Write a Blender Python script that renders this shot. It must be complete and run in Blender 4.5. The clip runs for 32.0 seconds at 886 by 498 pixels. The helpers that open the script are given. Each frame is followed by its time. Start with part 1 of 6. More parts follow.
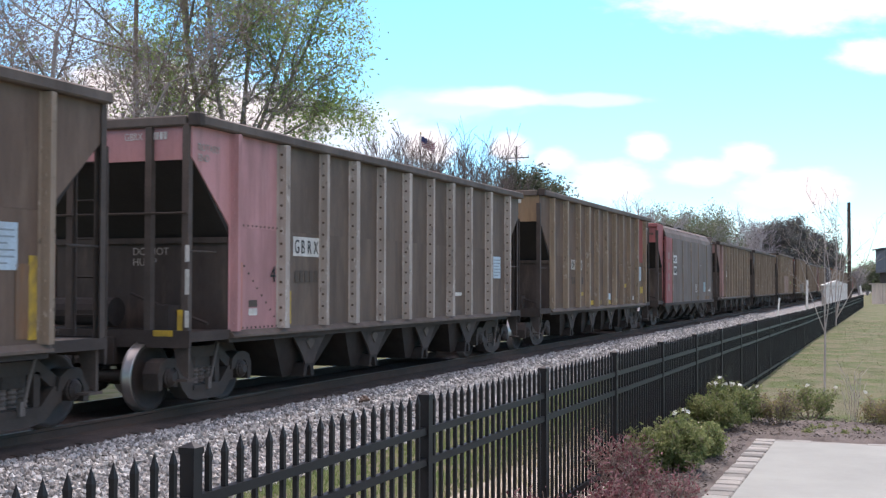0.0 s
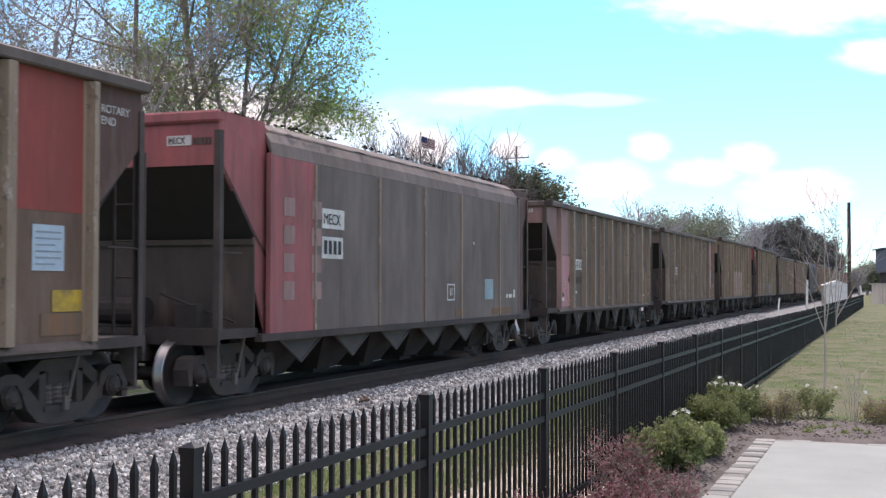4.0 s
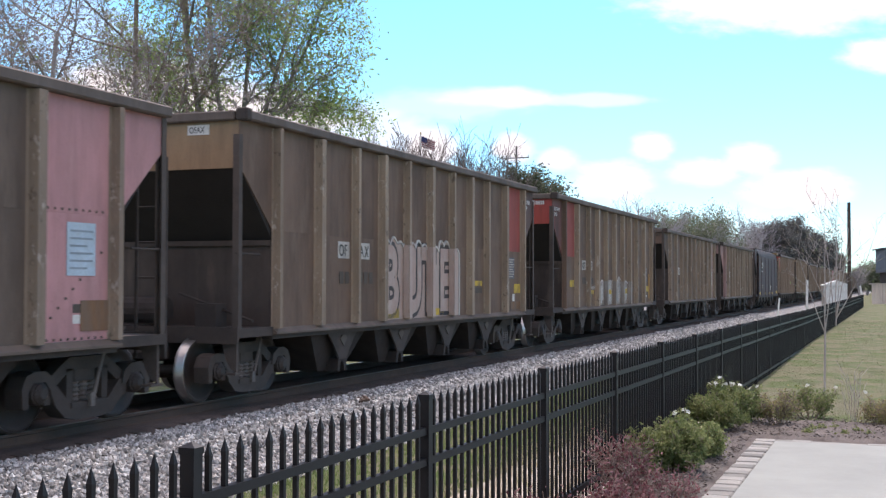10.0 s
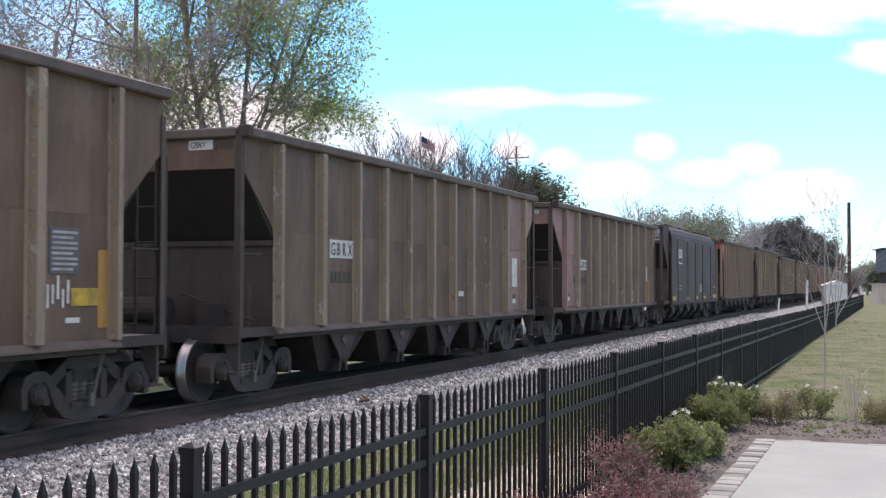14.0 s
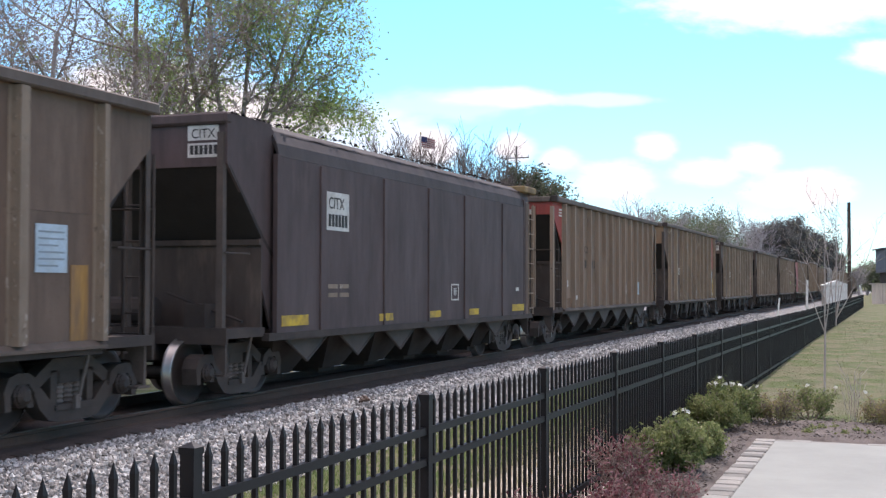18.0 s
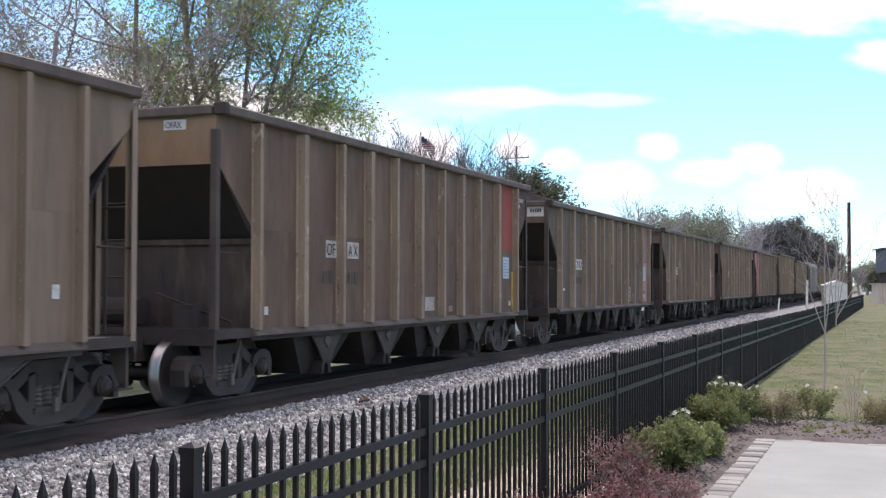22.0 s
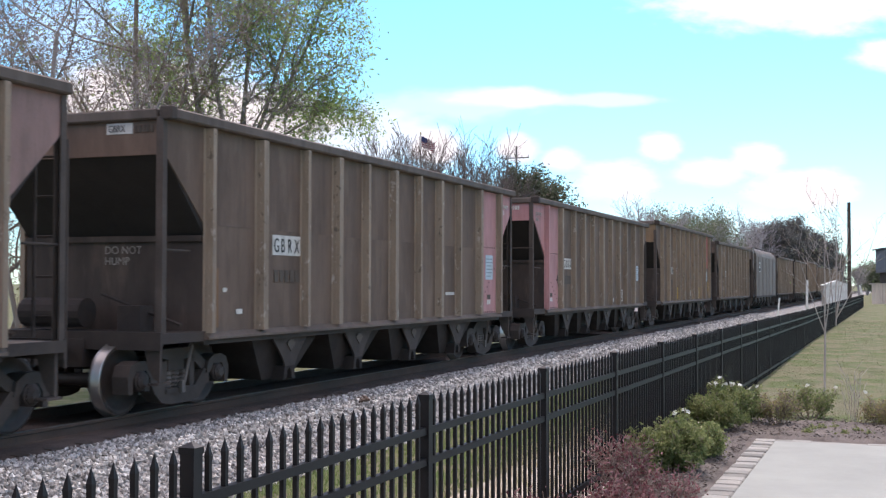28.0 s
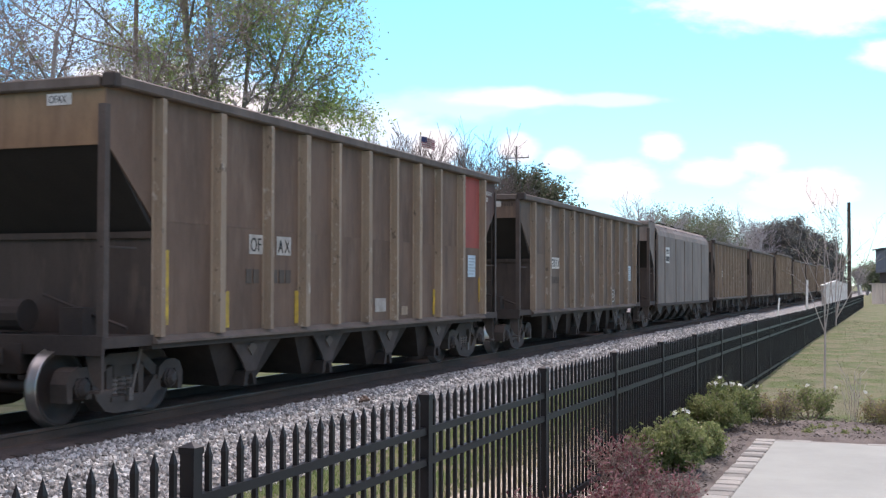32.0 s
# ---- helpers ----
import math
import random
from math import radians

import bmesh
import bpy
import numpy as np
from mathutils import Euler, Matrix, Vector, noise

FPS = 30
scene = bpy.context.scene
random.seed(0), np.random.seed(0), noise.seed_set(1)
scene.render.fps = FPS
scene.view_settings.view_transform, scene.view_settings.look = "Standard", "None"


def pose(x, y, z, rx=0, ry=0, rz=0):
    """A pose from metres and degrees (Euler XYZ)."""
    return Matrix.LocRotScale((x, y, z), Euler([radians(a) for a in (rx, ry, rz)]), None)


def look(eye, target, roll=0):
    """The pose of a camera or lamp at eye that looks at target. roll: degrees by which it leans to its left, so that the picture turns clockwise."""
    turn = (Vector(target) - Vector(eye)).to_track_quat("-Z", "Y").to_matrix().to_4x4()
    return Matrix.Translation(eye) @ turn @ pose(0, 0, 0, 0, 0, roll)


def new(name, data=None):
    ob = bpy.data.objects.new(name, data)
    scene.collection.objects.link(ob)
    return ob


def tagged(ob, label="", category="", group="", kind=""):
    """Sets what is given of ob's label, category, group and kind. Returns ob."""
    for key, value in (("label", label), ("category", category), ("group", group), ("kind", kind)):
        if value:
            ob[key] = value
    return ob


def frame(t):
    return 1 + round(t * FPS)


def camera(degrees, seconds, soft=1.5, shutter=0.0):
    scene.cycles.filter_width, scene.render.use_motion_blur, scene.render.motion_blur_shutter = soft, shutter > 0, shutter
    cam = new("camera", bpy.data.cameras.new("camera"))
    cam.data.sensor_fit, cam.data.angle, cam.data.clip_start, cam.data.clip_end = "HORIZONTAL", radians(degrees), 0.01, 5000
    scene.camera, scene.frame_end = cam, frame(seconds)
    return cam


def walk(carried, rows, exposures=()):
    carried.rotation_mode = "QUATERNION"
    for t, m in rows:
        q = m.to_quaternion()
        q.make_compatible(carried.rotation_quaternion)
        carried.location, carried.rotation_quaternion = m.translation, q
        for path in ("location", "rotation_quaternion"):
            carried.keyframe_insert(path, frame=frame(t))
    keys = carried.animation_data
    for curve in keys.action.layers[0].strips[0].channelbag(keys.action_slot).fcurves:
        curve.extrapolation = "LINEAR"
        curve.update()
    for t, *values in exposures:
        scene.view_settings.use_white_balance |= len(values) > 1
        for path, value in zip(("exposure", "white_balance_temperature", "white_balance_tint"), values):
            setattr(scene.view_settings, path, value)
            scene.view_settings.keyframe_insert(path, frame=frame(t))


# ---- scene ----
# World: metres, z = 0 at the top of the rails, track along +y, camera over the origin.
EYE_Z = 1.69
CAR_SIDE = -8.50           # x of the car sides that face the camera
TRACK_X = -10.10           # centre line of the track
FENCE_X = -2.45
CLIP = 32.0

cam = camera(41.04, CLIP, soft=1.3, shutter=0.15)
CAM_POSE = pose(0, 0, EYE_Z, 0, 0, 20.99) @ pose(0, 0, 0, 91.71, 0, 0) @ pose(0, 0, 0, 0, 0, 0.11)
walk(cam, [(0.0, CAM_POSE), (CLIP, CAM_POSE)], exposures=[(0.0, 0.68, 6720, 24), (CLIP, 0.68, 6720, 24)])

# ---- sky and sun ----
SUN_DIR = Vector((-0.06, 0.58, 0.81)).normalized()
world = bpy.data.worlds.new("world")
scene.world = world
world.use_nodes = True
wn, wl = world.node_tree.nodes, world.node_tree.links
sky = wn.new("ShaderNodeTexSky")
sky.sky_type = "NISHITA"
sky.sun_disc = False
sky.sun_elevation = math.asin(SUN_DIR.z)
sky.sun_rotation = math.atan2(SUN_DIR.x, SUN_DIR.y)
sky.dust_density = 0.2
sky.ozone_density = 2.5
sky.altitude = 800
bg = wn["Background"]
bg.inputs["Strength"].default_value = 0.15
tint = wn.new("ShaderNodeMixRGB")
tint.blend_type = "MULTIPLY"
tint.inputs["Fac"].default_value = 1.0
wco = wn.new("ShaderNodeTexCoord")
split = wn.new("ShaderNodeSeparateXYZ")
wl.new(wco.outputs["Generated"], split.inputs[0])
clear = wn.new("ShaderNodeMapRange")                               # whitish haze low down, clear cyan-blue spring sky above
clear.interpolation_type = "SMOOTHSTEP"
clear.inputs["From Min"].default_value, clear.inputs["From Max"].default_value = 0.0, 0.17
wl.new(split.outputs["Z"], clear.inputs["Value"])
hue = wn.new("ShaderNodeMixRGB")
hue.inputs["Color1"].default_value = (0.50, 0.73, 0.81, 1.0)
hue.inputs["Color2"].default_value = (0.53, 0.97, 1.03, 1.0)
wl.new(clear.outputs[0], hue.inputs["Fac"])
wl.new(hue.outputs["Color"], tint.inputs["Color2"])
wl.new(sky.outputs["Color"], tint.inputs["Color1"])
# broken fair-weather cloud overhead, added out of view to whiten the fill light
puffs = wn.new("ShaderNodeTexNoise")
puffs.inputs["Scale"].default_value = 2.6
puffs.inputs["Detail"].default_value = 6.0
puffs.inputs["Roughness"].default_value = 0.6
wl.new(wco.outputs["Generated"], puffs.inputs["Vector"])
cover = wn.new("ShaderNodeMapRange")
cover.interpolation_type = "SMOOTHSTEP"
cover.inputs["From Min"].default_value, cover.inputs["From Max"].default_value = 0.40, 0.58
wl.new(puffs.outputs["Fac"], cover.inputs["Value"])
high = wn.new("ShaderNodeMapRange")
high.interpolation_type = "SMOOTHSTEP"
high.inputs["From Min"].default_value, high.inputs["From Max"].default_value = 0.27, 0.42
wl.new(split.outputs["Z"], high.inputs["Value"])
both = wn.new("ShaderNodeMath")
both.operation = "MULTIPLY"
wl.new(cover.outputs[0], both.inputs[0])
wl.new(high.outputs[0], both.inputs[1])
whole = wn.new("ShaderNodeMixRGB")
whole.inputs["Color2"].default_value = (7.6, 7.0, 6.9, 1.0)
wl.new(both.outputs[0], whole.inputs["Fac"])
wl.new(tint.outputs["Color"], whole.inputs["Color1"])
wl.new(whole.outputs["Color"], bg.inputs["Color"])

sun = new("sun", bpy.data.lights.new("sun", "SUN"))
sun.data.energy = 2.3
sun.data.angle = radians(0.6)
sun.data.color = (1.0, 0.97, 0.91)
sun.matrix_world = look(SUN_DIR * 50, (0, 0, 0))
# ---- materials ----
def nodes_of(mat):
    return mat.node_tree.nodes, mat.node_tree.links


def surface(name, color, rough=0.8, metal=0.0, spread=0.25, scale=3.0, fine=40.0, bump=0.15, dirt=None, dirt_amount=0.5,
            dirt_scale=1.2, stretch=(1, 1, 1), bump_dist=0.01, piece=0.0, spec=0.4):
    """Two-scale mottled surface: broad stains towards a dirt colour, fine grain, relief; piece varies each object a little."""
    mat = bpy.data.materials.new(name)
    mat.use_nodes = True
    n, l = nodes_of(mat)
    b = n["Principled BSDF"]
    b.inputs["Roughness"].default_value = rough
    b.inputs["Metallic"].default_value = metal
    b.inputs["Specular IOR Level"].default_value = spec
    co = n.new("ShaderNodeTexCoord")
    mp = n.new("ShaderNodeMapping")
    mp.inputs["Scale"].default_value = stretch
    l.new(co.outputs["Object"], mp.inputs["Vector"])
    info = n.new("ShaderNodeObjectInfo")
    off = n.new("ShaderNodeVectorMath")
    off.operation = "MULTIPLY_ADD"
    off.inputs[1].default_value = (37.0, 37.0, 37.0)
    l.new(info.outputs["Random"], off.inputs[0])
    l.new(mp.outputs["Vector"], off.inputs[2])
    big = n.new("ShaderNodeTexNoise")
    big.inputs["Scale"].default_value = scale
    big.inputs["Detail"].default_value = 5.0
    l.new(off.outputs[0], big.inputs["Vector"])
    small = n.new("ShaderNodeTexNoise")
    small.inputs["Scale"].default_value = fine
    small.inputs["Detail"].default_value = 3.0
    l.new(off.outputs[0], small.inputs["Vector"])
    c0 = n.new("ShaderNodeMixRGB")
    c0.inputs["Color1"].default_value = (*[max(0.0, c * (1 - spread)) for c in color], 1)
    c0.inputs["Color2"].default_value = (*[min(1.0, c * (1 + spread)) for c in color], 1)
    ramp = n.new("ShaderNodeMapRange")
    ramp.inputs["From Min"].default_value = 0.3
    ramp.inputs["From Max"].default_value = 0.7
    mixf = n.new("ShaderNodeMath")
    mixf.operation = "MULTIPLY_ADD"
    mixf.inputs[1].default_value = 0.45
    l.new(small.outputs["Fac"], mixf.inputs[0])
    half = n.new("ShaderNodeMath")
    half.operation = "MULTIPLY"
    half.inputs[1].default_value = 0.55
    l.new(big.outputs["Fac"], half.inputs[0])
    l.new(half.outputs[0], mixf.inputs[2])
    l.new(mixf.outputs[0], ramp.inputs["Value"])
    l.new(ramp.outputs[0], c0.inputs["Fac"])
    col = c0.outputs[0]
    if dirt:
        st = n.new("ShaderNodeTexNoise")
        st.inputs["Scale"].default_value = dirt_scale
        st.inputs["Detail"].default_value = 6.0
        st.inputs["Roughness"].default_value = 0.65
        l.new(off.outputs[0], st.inputs["Vector"])
        r2 = n.new("ShaderNodeMapRange")
        r2.inputs["From Min"].default_value = 0.42
        r2.inputs["From Max"].default_value = 0.68
        r2.inputs["To Max"].default_value = dirt_amount
        l.new(st.outputs["Fac"], r2.inputs["Value"])
        c1 = n.new("ShaderNodeMixRGB")
        c1.inputs["Color2"].default_value = (*dirt, 1)
        l.new(r2.outputs[0], c1.inputs["Fac"])
        l.new(col, c1.inputs["Color1"])
        col = c1.outputs[0]
    if piece:
        hs = n.new("ShaderNodeHueSaturation")
        r3 = n.new("ShaderNodeMapRange")
        r3.inputs["To Min"].default_value = 1 - piece
        r3.inputs["To Max"].default_value = 1 + piece
        l.new(info.outputs["Random"], r3.inputs["Value"])
        l.new(r3.outputs[0], hs.inputs["Value"])
        l.new(col, hs.inputs["Color"])
        col = hs.outputs[0]
    l.new(col, b.inputs["Base Color"])
    if bump:
        bp = n.new("ShaderNodeBump")
        bp.inputs["Strength"].default_value = bump
        bp.inputs["Distance"].default_value = bump_dist
        l.new(small.outputs["Fac"], bp.inputs["Height"])
        l.new(bp.outputs[0], b.inputs["Normal"])
    return mat


def island(name, c1, c2, c3, rough=0.8, through_light=0.0):
    """Colour varied from piece to piece within one mesh (stones, leaves, blades)."""
    mat = bpy.data.materials.new(name)
    mat.use_nodes = True
    n, l = nodes_of(mat)
    b = n["Principled BSDF"]
    b.inputs["Roughness"].default_value = rough
    b.inputs["Specular IOR Level"].default_value = 0.25
    g = n.new("ShaderNodeNewGeometry")
    r = n.new("ShaderNodeValToRGB")
    e = r.color_ramp.elements
    e[0].color, e[1].color = (*c1, 1), (*c3, 1)
    m = e.new(0.5)
    m.color = (*c2, 1)
    l.new(g.outputs["Random Per Island"], r.inputs["Fac"])
    l.new(r.outputs["Color"], b.inputs["Base Color"])
    if through_light:
        t = n.new("ShaderNodeBsdfTranslucent")
        l.new(r.outputs["Color"], t.inputs["Color"])
        mx = n.new("ShaderNodeMixShader")
        mx.inputs["Fac"].default_value = through_light
        l.new(b.outputs[0], mx.inputs[1])
        l.new(t.outputs[0], mx.inputs[2])
        l.new(mx.outputs[0], n["Material Output"].inputs["Surface"])
    return mat


def car_paint(name, color, grime, rough=0.72, streaks=0.4, dust=(0.26, 0.19, 0.14), chips=None):
    """Weathered paint: narrow runs of grime down the sheet, broad soot, dusty scuffs, faint rust specks, dented relief."""
    mat = bpy.data.materials.new(name)
    mat.use_nodes = True
    n, l = nodes_of(mat)
    b = n["Principled BSDF"]
    b.inputs["Specular IOR Level"].default_value = 0.3
    co = n.new("ShaderNodeTexCoord")
    info = n.new("ShaderNodeObjectInfo")
    off = n.new("ShaderNodeVectorMath")
    off.operation = "MULTIPLY_ADD"
    off.inputs[1].default_value = (53.0, 53.0, 53.0)
    l.new(info.outputs["Random"], off.inputs[0])
    l.new(co.outputs["Object"], off.inputs[2])

    def tex(scale, stretch, detail=5.0, roughness=0.6):
        mp = n.new("ShaderNodeMapping")
        mp.inputs["Scale"].default_value = stretch
        l.new(off.outputs[0], mp.inputs["Vector"])
        t = n.new("ShaderNodeTexNoise")
        t.inputs["Scale"].default_value = scale
        t.inputs["Detail"].default_value = detail
        t.inputs["Roughness"].default_value = roughness
        l.new(mp.outputs[0], t.inputs["Vector"])
        return t.outputs["Fac"]

    def over(col, fac, lo, hi, amount, tint):
        r = n.new("ShaderNodeMapRange")
        r.inputs["From Min"].default_value, r.inputs["From Max"].default_value = lo, hi
        r.inputs["To Max"].default_value = amount
        l.new(fac, r.inputs["Value"])
        m = n.new("ShaderNodeMixRGB")
        l.new(r.outputs[0], m.inputs["Fac"])
        if isinstance(col, tuple):
            m.inputs["Color1"].default_value = (*col, 1)
        else:
            l.new(col, m.inputs["Color1"])
        m.inputs["Color2"].default_value = (*tint, 1)
        return m.outputs[0]

    runs = tex(5.0, (1, 1, 0.10))
    broad = tex(0.9, (1, 1, 0.45), 6.0, 0.65)
    fine = tex(55.0, (1, 1, 0.6), 3.0)
    c = over(color, broad, 0.38, 0.66, 0.8, grime)
    c = over(c, runs, 0.48, 0.72, streaks, tuple(g * 0.72 for g in grime))
    c = over(c, tex(3.0, (1, 1, 0.25)), 0.55, 0.75, 0.35, dust)
    c = over(c, fine, 0.55, 0.8, 0.35, tuple(g * 0.6 for g in grime))
    c = over(c, tex(2.6, (1, 1, 0.5), 8.0, 0.75), 0.66, 0.74, 0.55, (0.20, 0.095, 0.05))
    if chips:                                                       # scattered bare spots and dark bolt stains
        c = over(c, tex(7.0, (1, 1, 0.5), 4.0, 0.7), 0.61, 0.66, 0.55, chips)
        c = over(c, tex(8.5, (1, 1, 0.6), 4.0, 0.7), 0.62, 0.66, 0.7, tuple(g * 0.5 for g in grime))
    hs = n.new("ShaderNodeHueSaturation")
    r3 = n.new("ShaderNodeMapRange")
    r3.inputs["To Min"].default_value, r3.inputs["To Max"].default_value = 0.978, 1.022
    l.new(info.outputs["Random"], r3.inputs["Value"])
    l.new(r3.outputs[0], hs.inputs["Value"])
    l.new(c, hs.inputs["Color"])
    l.new(hs.outputs[0], b.inputs["Base Color"])
    rr = n.new("ShaderNodeMapRange")
    rr.inputs["To Min"].default_value, rr.inputs["To Max"].default_value = rough - 0.12, rough + 0.15
    l.new(broad, rr.inputs["Value"])
    l.new(rr.outputs[0], b.inputs["Roughness"])
    dent = tex(1.6, (1, 1, 0.7), 2.0)
    mixh = n.new("ShaderNodeMath")
    mixh.operation = "MULTIPLY_ADD"
    mixh.inputs[1].default_value = 0.12
    l.new(fine, mixh.inputs[0])
    l.new(dent, mixh.inputs[2])
    bp = n.new("ShaderNodeBump")
    bp.inputs["Strength"].default_value = 0.35
    bp.inputs["Distance"].default_value = 0.03
    l.new(mixh.outputs[0], bp.inputs["Height"])
    l.new(bp.outputs[0], b.inputs["Normal"])
    return mat


DUST = (0.13, 0.105, 0.085)
V = (1, 1, 0.18)          # stains that run down the sides
M = {
    "brown": car_paint("brown_car_paint", (0.170, 0.114, 0.084), (0.092, 0.063, 0.048)),
    "olive": car_paint("dull_brown_car_paint", (0.156, 0.111, 0.085), (0.088, 0.064, 0.050)),
    "umber": car_paint("umber_car_paint", (0.172, 0.108, 0.075), (0.090, 0.058, 0.042)),
    "tan": car_paint("tan_car_paint", (0.30, 0.195, 0.11), (0.17, 0.108, 0.068)),
    "pale": car_paint("pale_dusty_side_post", (0.46, 0.39, 0.34), (0.27, 0.22, 0.185), chips=(0.62, 0.56, 0.50)),
    "pink": car_paint("faded_pink_paint", (0.52, 0.26, 0.26), (0.34, 0.18, 0.175), streaks=0.45, dust=(0.55, 0.33, 0.32)),
    "salmon": car_paint("dusty_salmon_paint", (0.34, 0.205, 0.185), (0.165, 0.115, 0.095), streaks=0.5, dust=(0.40, 0.25, 0.23)),
    "red": car_paint("weathered_red_paint", (0.34, 0.068, 0.054), (0.22, 0.062, 0.050), streaks=0.4, dust=(0.38, 0.12, 0.09)),
    "grey": car_paint("dark_grey_car_paint", (0.098, 0.068, 0.066), (0.060, 0.044, 0.042), streaks=0.5, dust=(0.17, 0.12, 0.11)),
    "greytan": car_paint("grey_tan_car_paint", (0.175, 0.135, 0.116), (0.108, 0.084, 0.072), streaks=0.5),
    "palegrey": car_paint("pale_grey_car_paint", (0.225, 0.185, 0.16), (0.14, 0.115, 0.10), streaks=0.5),
    "dullred": car_paint("dull_red_paint", (0.40, 0.115, 0.115), (0.20, 0.090, 0.085), streaks=0.6, dust=(0.30, 0.17, 0.15)),
    "stake": car_paint("dusty_side_post", (0.31, 0.235, 0.172), (0.185, 0.137, 0.102), chips=(0.50, 0.43, 0.37)),
    "chord": car_paint("dusty_top_chord", (0.138, 0.106, 0.089), (0.076, 0.060, 0.050), dust=(0.19, 0.155, 0.135)),
    "under": surface("grimy_underframe", (0.044, 0.034, 0.030), 0.85, dirt=(0.078, 0.058, 0.047), dirt_amount=0.7),
    "spring": surface("dusty_spring_steel", (0.16, 0.135, 0.12), 0.7, dirt=(0.07, 0.055, 0.046), dirt_amount=0.6, scale=6),
    "sill": car_paint("dusty_side_sill", (0.150, 0.113, 0.090), (0.092, 0.069, 0.056), dust=(0.20, 0.155, 0.125)),
    # funnel plates: dusty, with the shade under the car put into the base colour
    "hopper_face": surface("shaded_dusty_hopper_plate", (0.064, 0.047, 0.040), 0.8, dirt=(0.029, 0.021, 0.018), dirt_amount=0.8, dirt_scale=2.5),
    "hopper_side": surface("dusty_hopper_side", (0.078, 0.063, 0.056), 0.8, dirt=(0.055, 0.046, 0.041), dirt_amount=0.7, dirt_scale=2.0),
    "tanstake": car_paint("tan_dusty_side_post", (0.33, 0.245, 0.172), (0.20, 0.146, 0.106), chips=(0.50, 0.43, 0.36)),
    "truck": surface("greasy_cast_steel", (0.056, 0.044, 0.038), 0.8, metal=0.0, dirt=(0.098, 0.075, 0.062), dirt_amount=0.6, scale=5),
    "tread": surface("polished_wheel_tread", (0.45, 0.43, 0.41), 0.30, metal=0.9, spread=0.1, bump=0.03),
    "wheel": surface("dull_wheel_steel", (0.046, 0.035, 0.031), 0.6, metal=0.2, dirt=(0.085, 0.062, 0.050), scale=4),
    "rail_top": surface("polished_rail", (0.20, 0.19, 0.18), 0.45, metal=1.0, spread=0.1, bump=0.02),
    "rail": surface("rusty_rail", (0.085, 0.055, 0.04), 0.85, dirt=(0.05, 0.04, 0.035)),
    "tie": surface("oily_wooden_tie", (0.055, 0.042, 0.034), 0.9, stretch=(0.3, 4, 1), dirt=(0.03, 0.024, 0.02)),
    "coal": surface("coal", (0.014, 0.013, 0.014), 0.95, spec=0.1, spread=0.5, fine=18, bump=1.0, bump_dist=0.08),
    "yellow": surface("yellow_marking", (0.54, 0.35, 0.035), 0.7, dirt=(0.20, 0.14, 0.06), dirt_amount=0.9, dirt_scale=5),
    "white": surface("dull_white_marking", (0.62, 0.60, 0.56), 0.7, dirt=(0.35, 0.32, 0.28), dirt_amount=0.7, dirt_scale=6),
    "placard": surface("pale_blue_placard", (0.42, 0.52, 0.60), 0.6, dirt=(0.33, 0.38, 0.40), dirt_amount=0.7, dirt_scale=6),
    "ink": surface("black_lettering", (0.025, 0.024, 0.024), 0.7),
    "rivet": surface("rusty_bolt_heads", (0.10, 0.066, 0.046), 0.8),
    "verge": surface("dry_tan_soil", (0.57, 0.505, 0.43), 0.95, spread=0.25, fine=35, bump=0.7, bump_dist=0.03, dirt=(0.42, 0.38, 0.29), dirt_amount=0.8, dirt_scale=1.5),
    "ghost": surface("faded_lettering", (0.085, 0.066, 0.052), 0.8),
    "rust": surface("rust_streaks", (0.20, 0.105, 0.055), 0.85, dirt=DUST, dirt_amount=0.8, stretch=V, dirt_scale=5),
    "fence": surface("black_powder_coat", (0.0125, 0.0112, 0.0122), 0.5, spread=0.2, bump=0.05, spec=0.22),
    "concrete": surface("pale_concrete", (0.305, 0.318, 0.285), 0.9, spread=0.06, dirt=(0.25, 0.26, 0.232), dirt_amount=0.7, fine=90, scale=2),
    "paver": surface("grey_paver", (0.27, 0.266, 0.238), 0.9, piece=0.3, fine=60, dirt=(0.24, 0.215, 0.19), dirt_scale=8, bump=0.4),
    "bark": surface("tree_bark", (0.27, 0.235, 0.20), 0.9, stretch=(1, 1, 0.2), fine=25, bump=0.6, dirt=(0.13, 0.115, 0.095)),
    "palebark": surface("pale_bark", (0.27, 0.24, 0.215), 0.85, stretch=(1, 1, 0.3), fine=25, bump=0.4, dirt=(0.25, 0.21, 0.17)),
    "greybark": surface("grey_bark", (0.22, 0.195, 0.18), 0.9, stretch=(1, 1, 0.3), fine=25, bump=0.4),
    "pole": surface("creosoted_pole", (0.075, 0.055, 0.045), 0.9, stretch=(1, 1, 0.1), dirt=(0.04, 0.032, 0.028)),
    "whitepost": surface("white_marker_paint", (0.75, 0.73, 0.70), 0.6, dirt=(0.5, 0.47, 0.43)),
    "hut": surface("white_sheet_metal", (0.72, 0.72, 0.71), 0.5, dirt=(0.5, 0.49, 0.47), dirt_amount=0.5),
    "slate": surface("blue_grey_siding", (0.11, 0.12, 0.14), 0.7),
    "plank": surface("grey_plank", (0.50, 0.42, 0.36), 0.9, piece=0.15, stretch=(1, 1, 0.2)),
    "mulch": surface("mulch", (0.122, 0.100, 0.086), 0.95, spread=0.5, fine=60, bump=0.5, bump_dist=0.02, dirt=(0.155, 0.137, 0.124), dirt_scale=3),
}
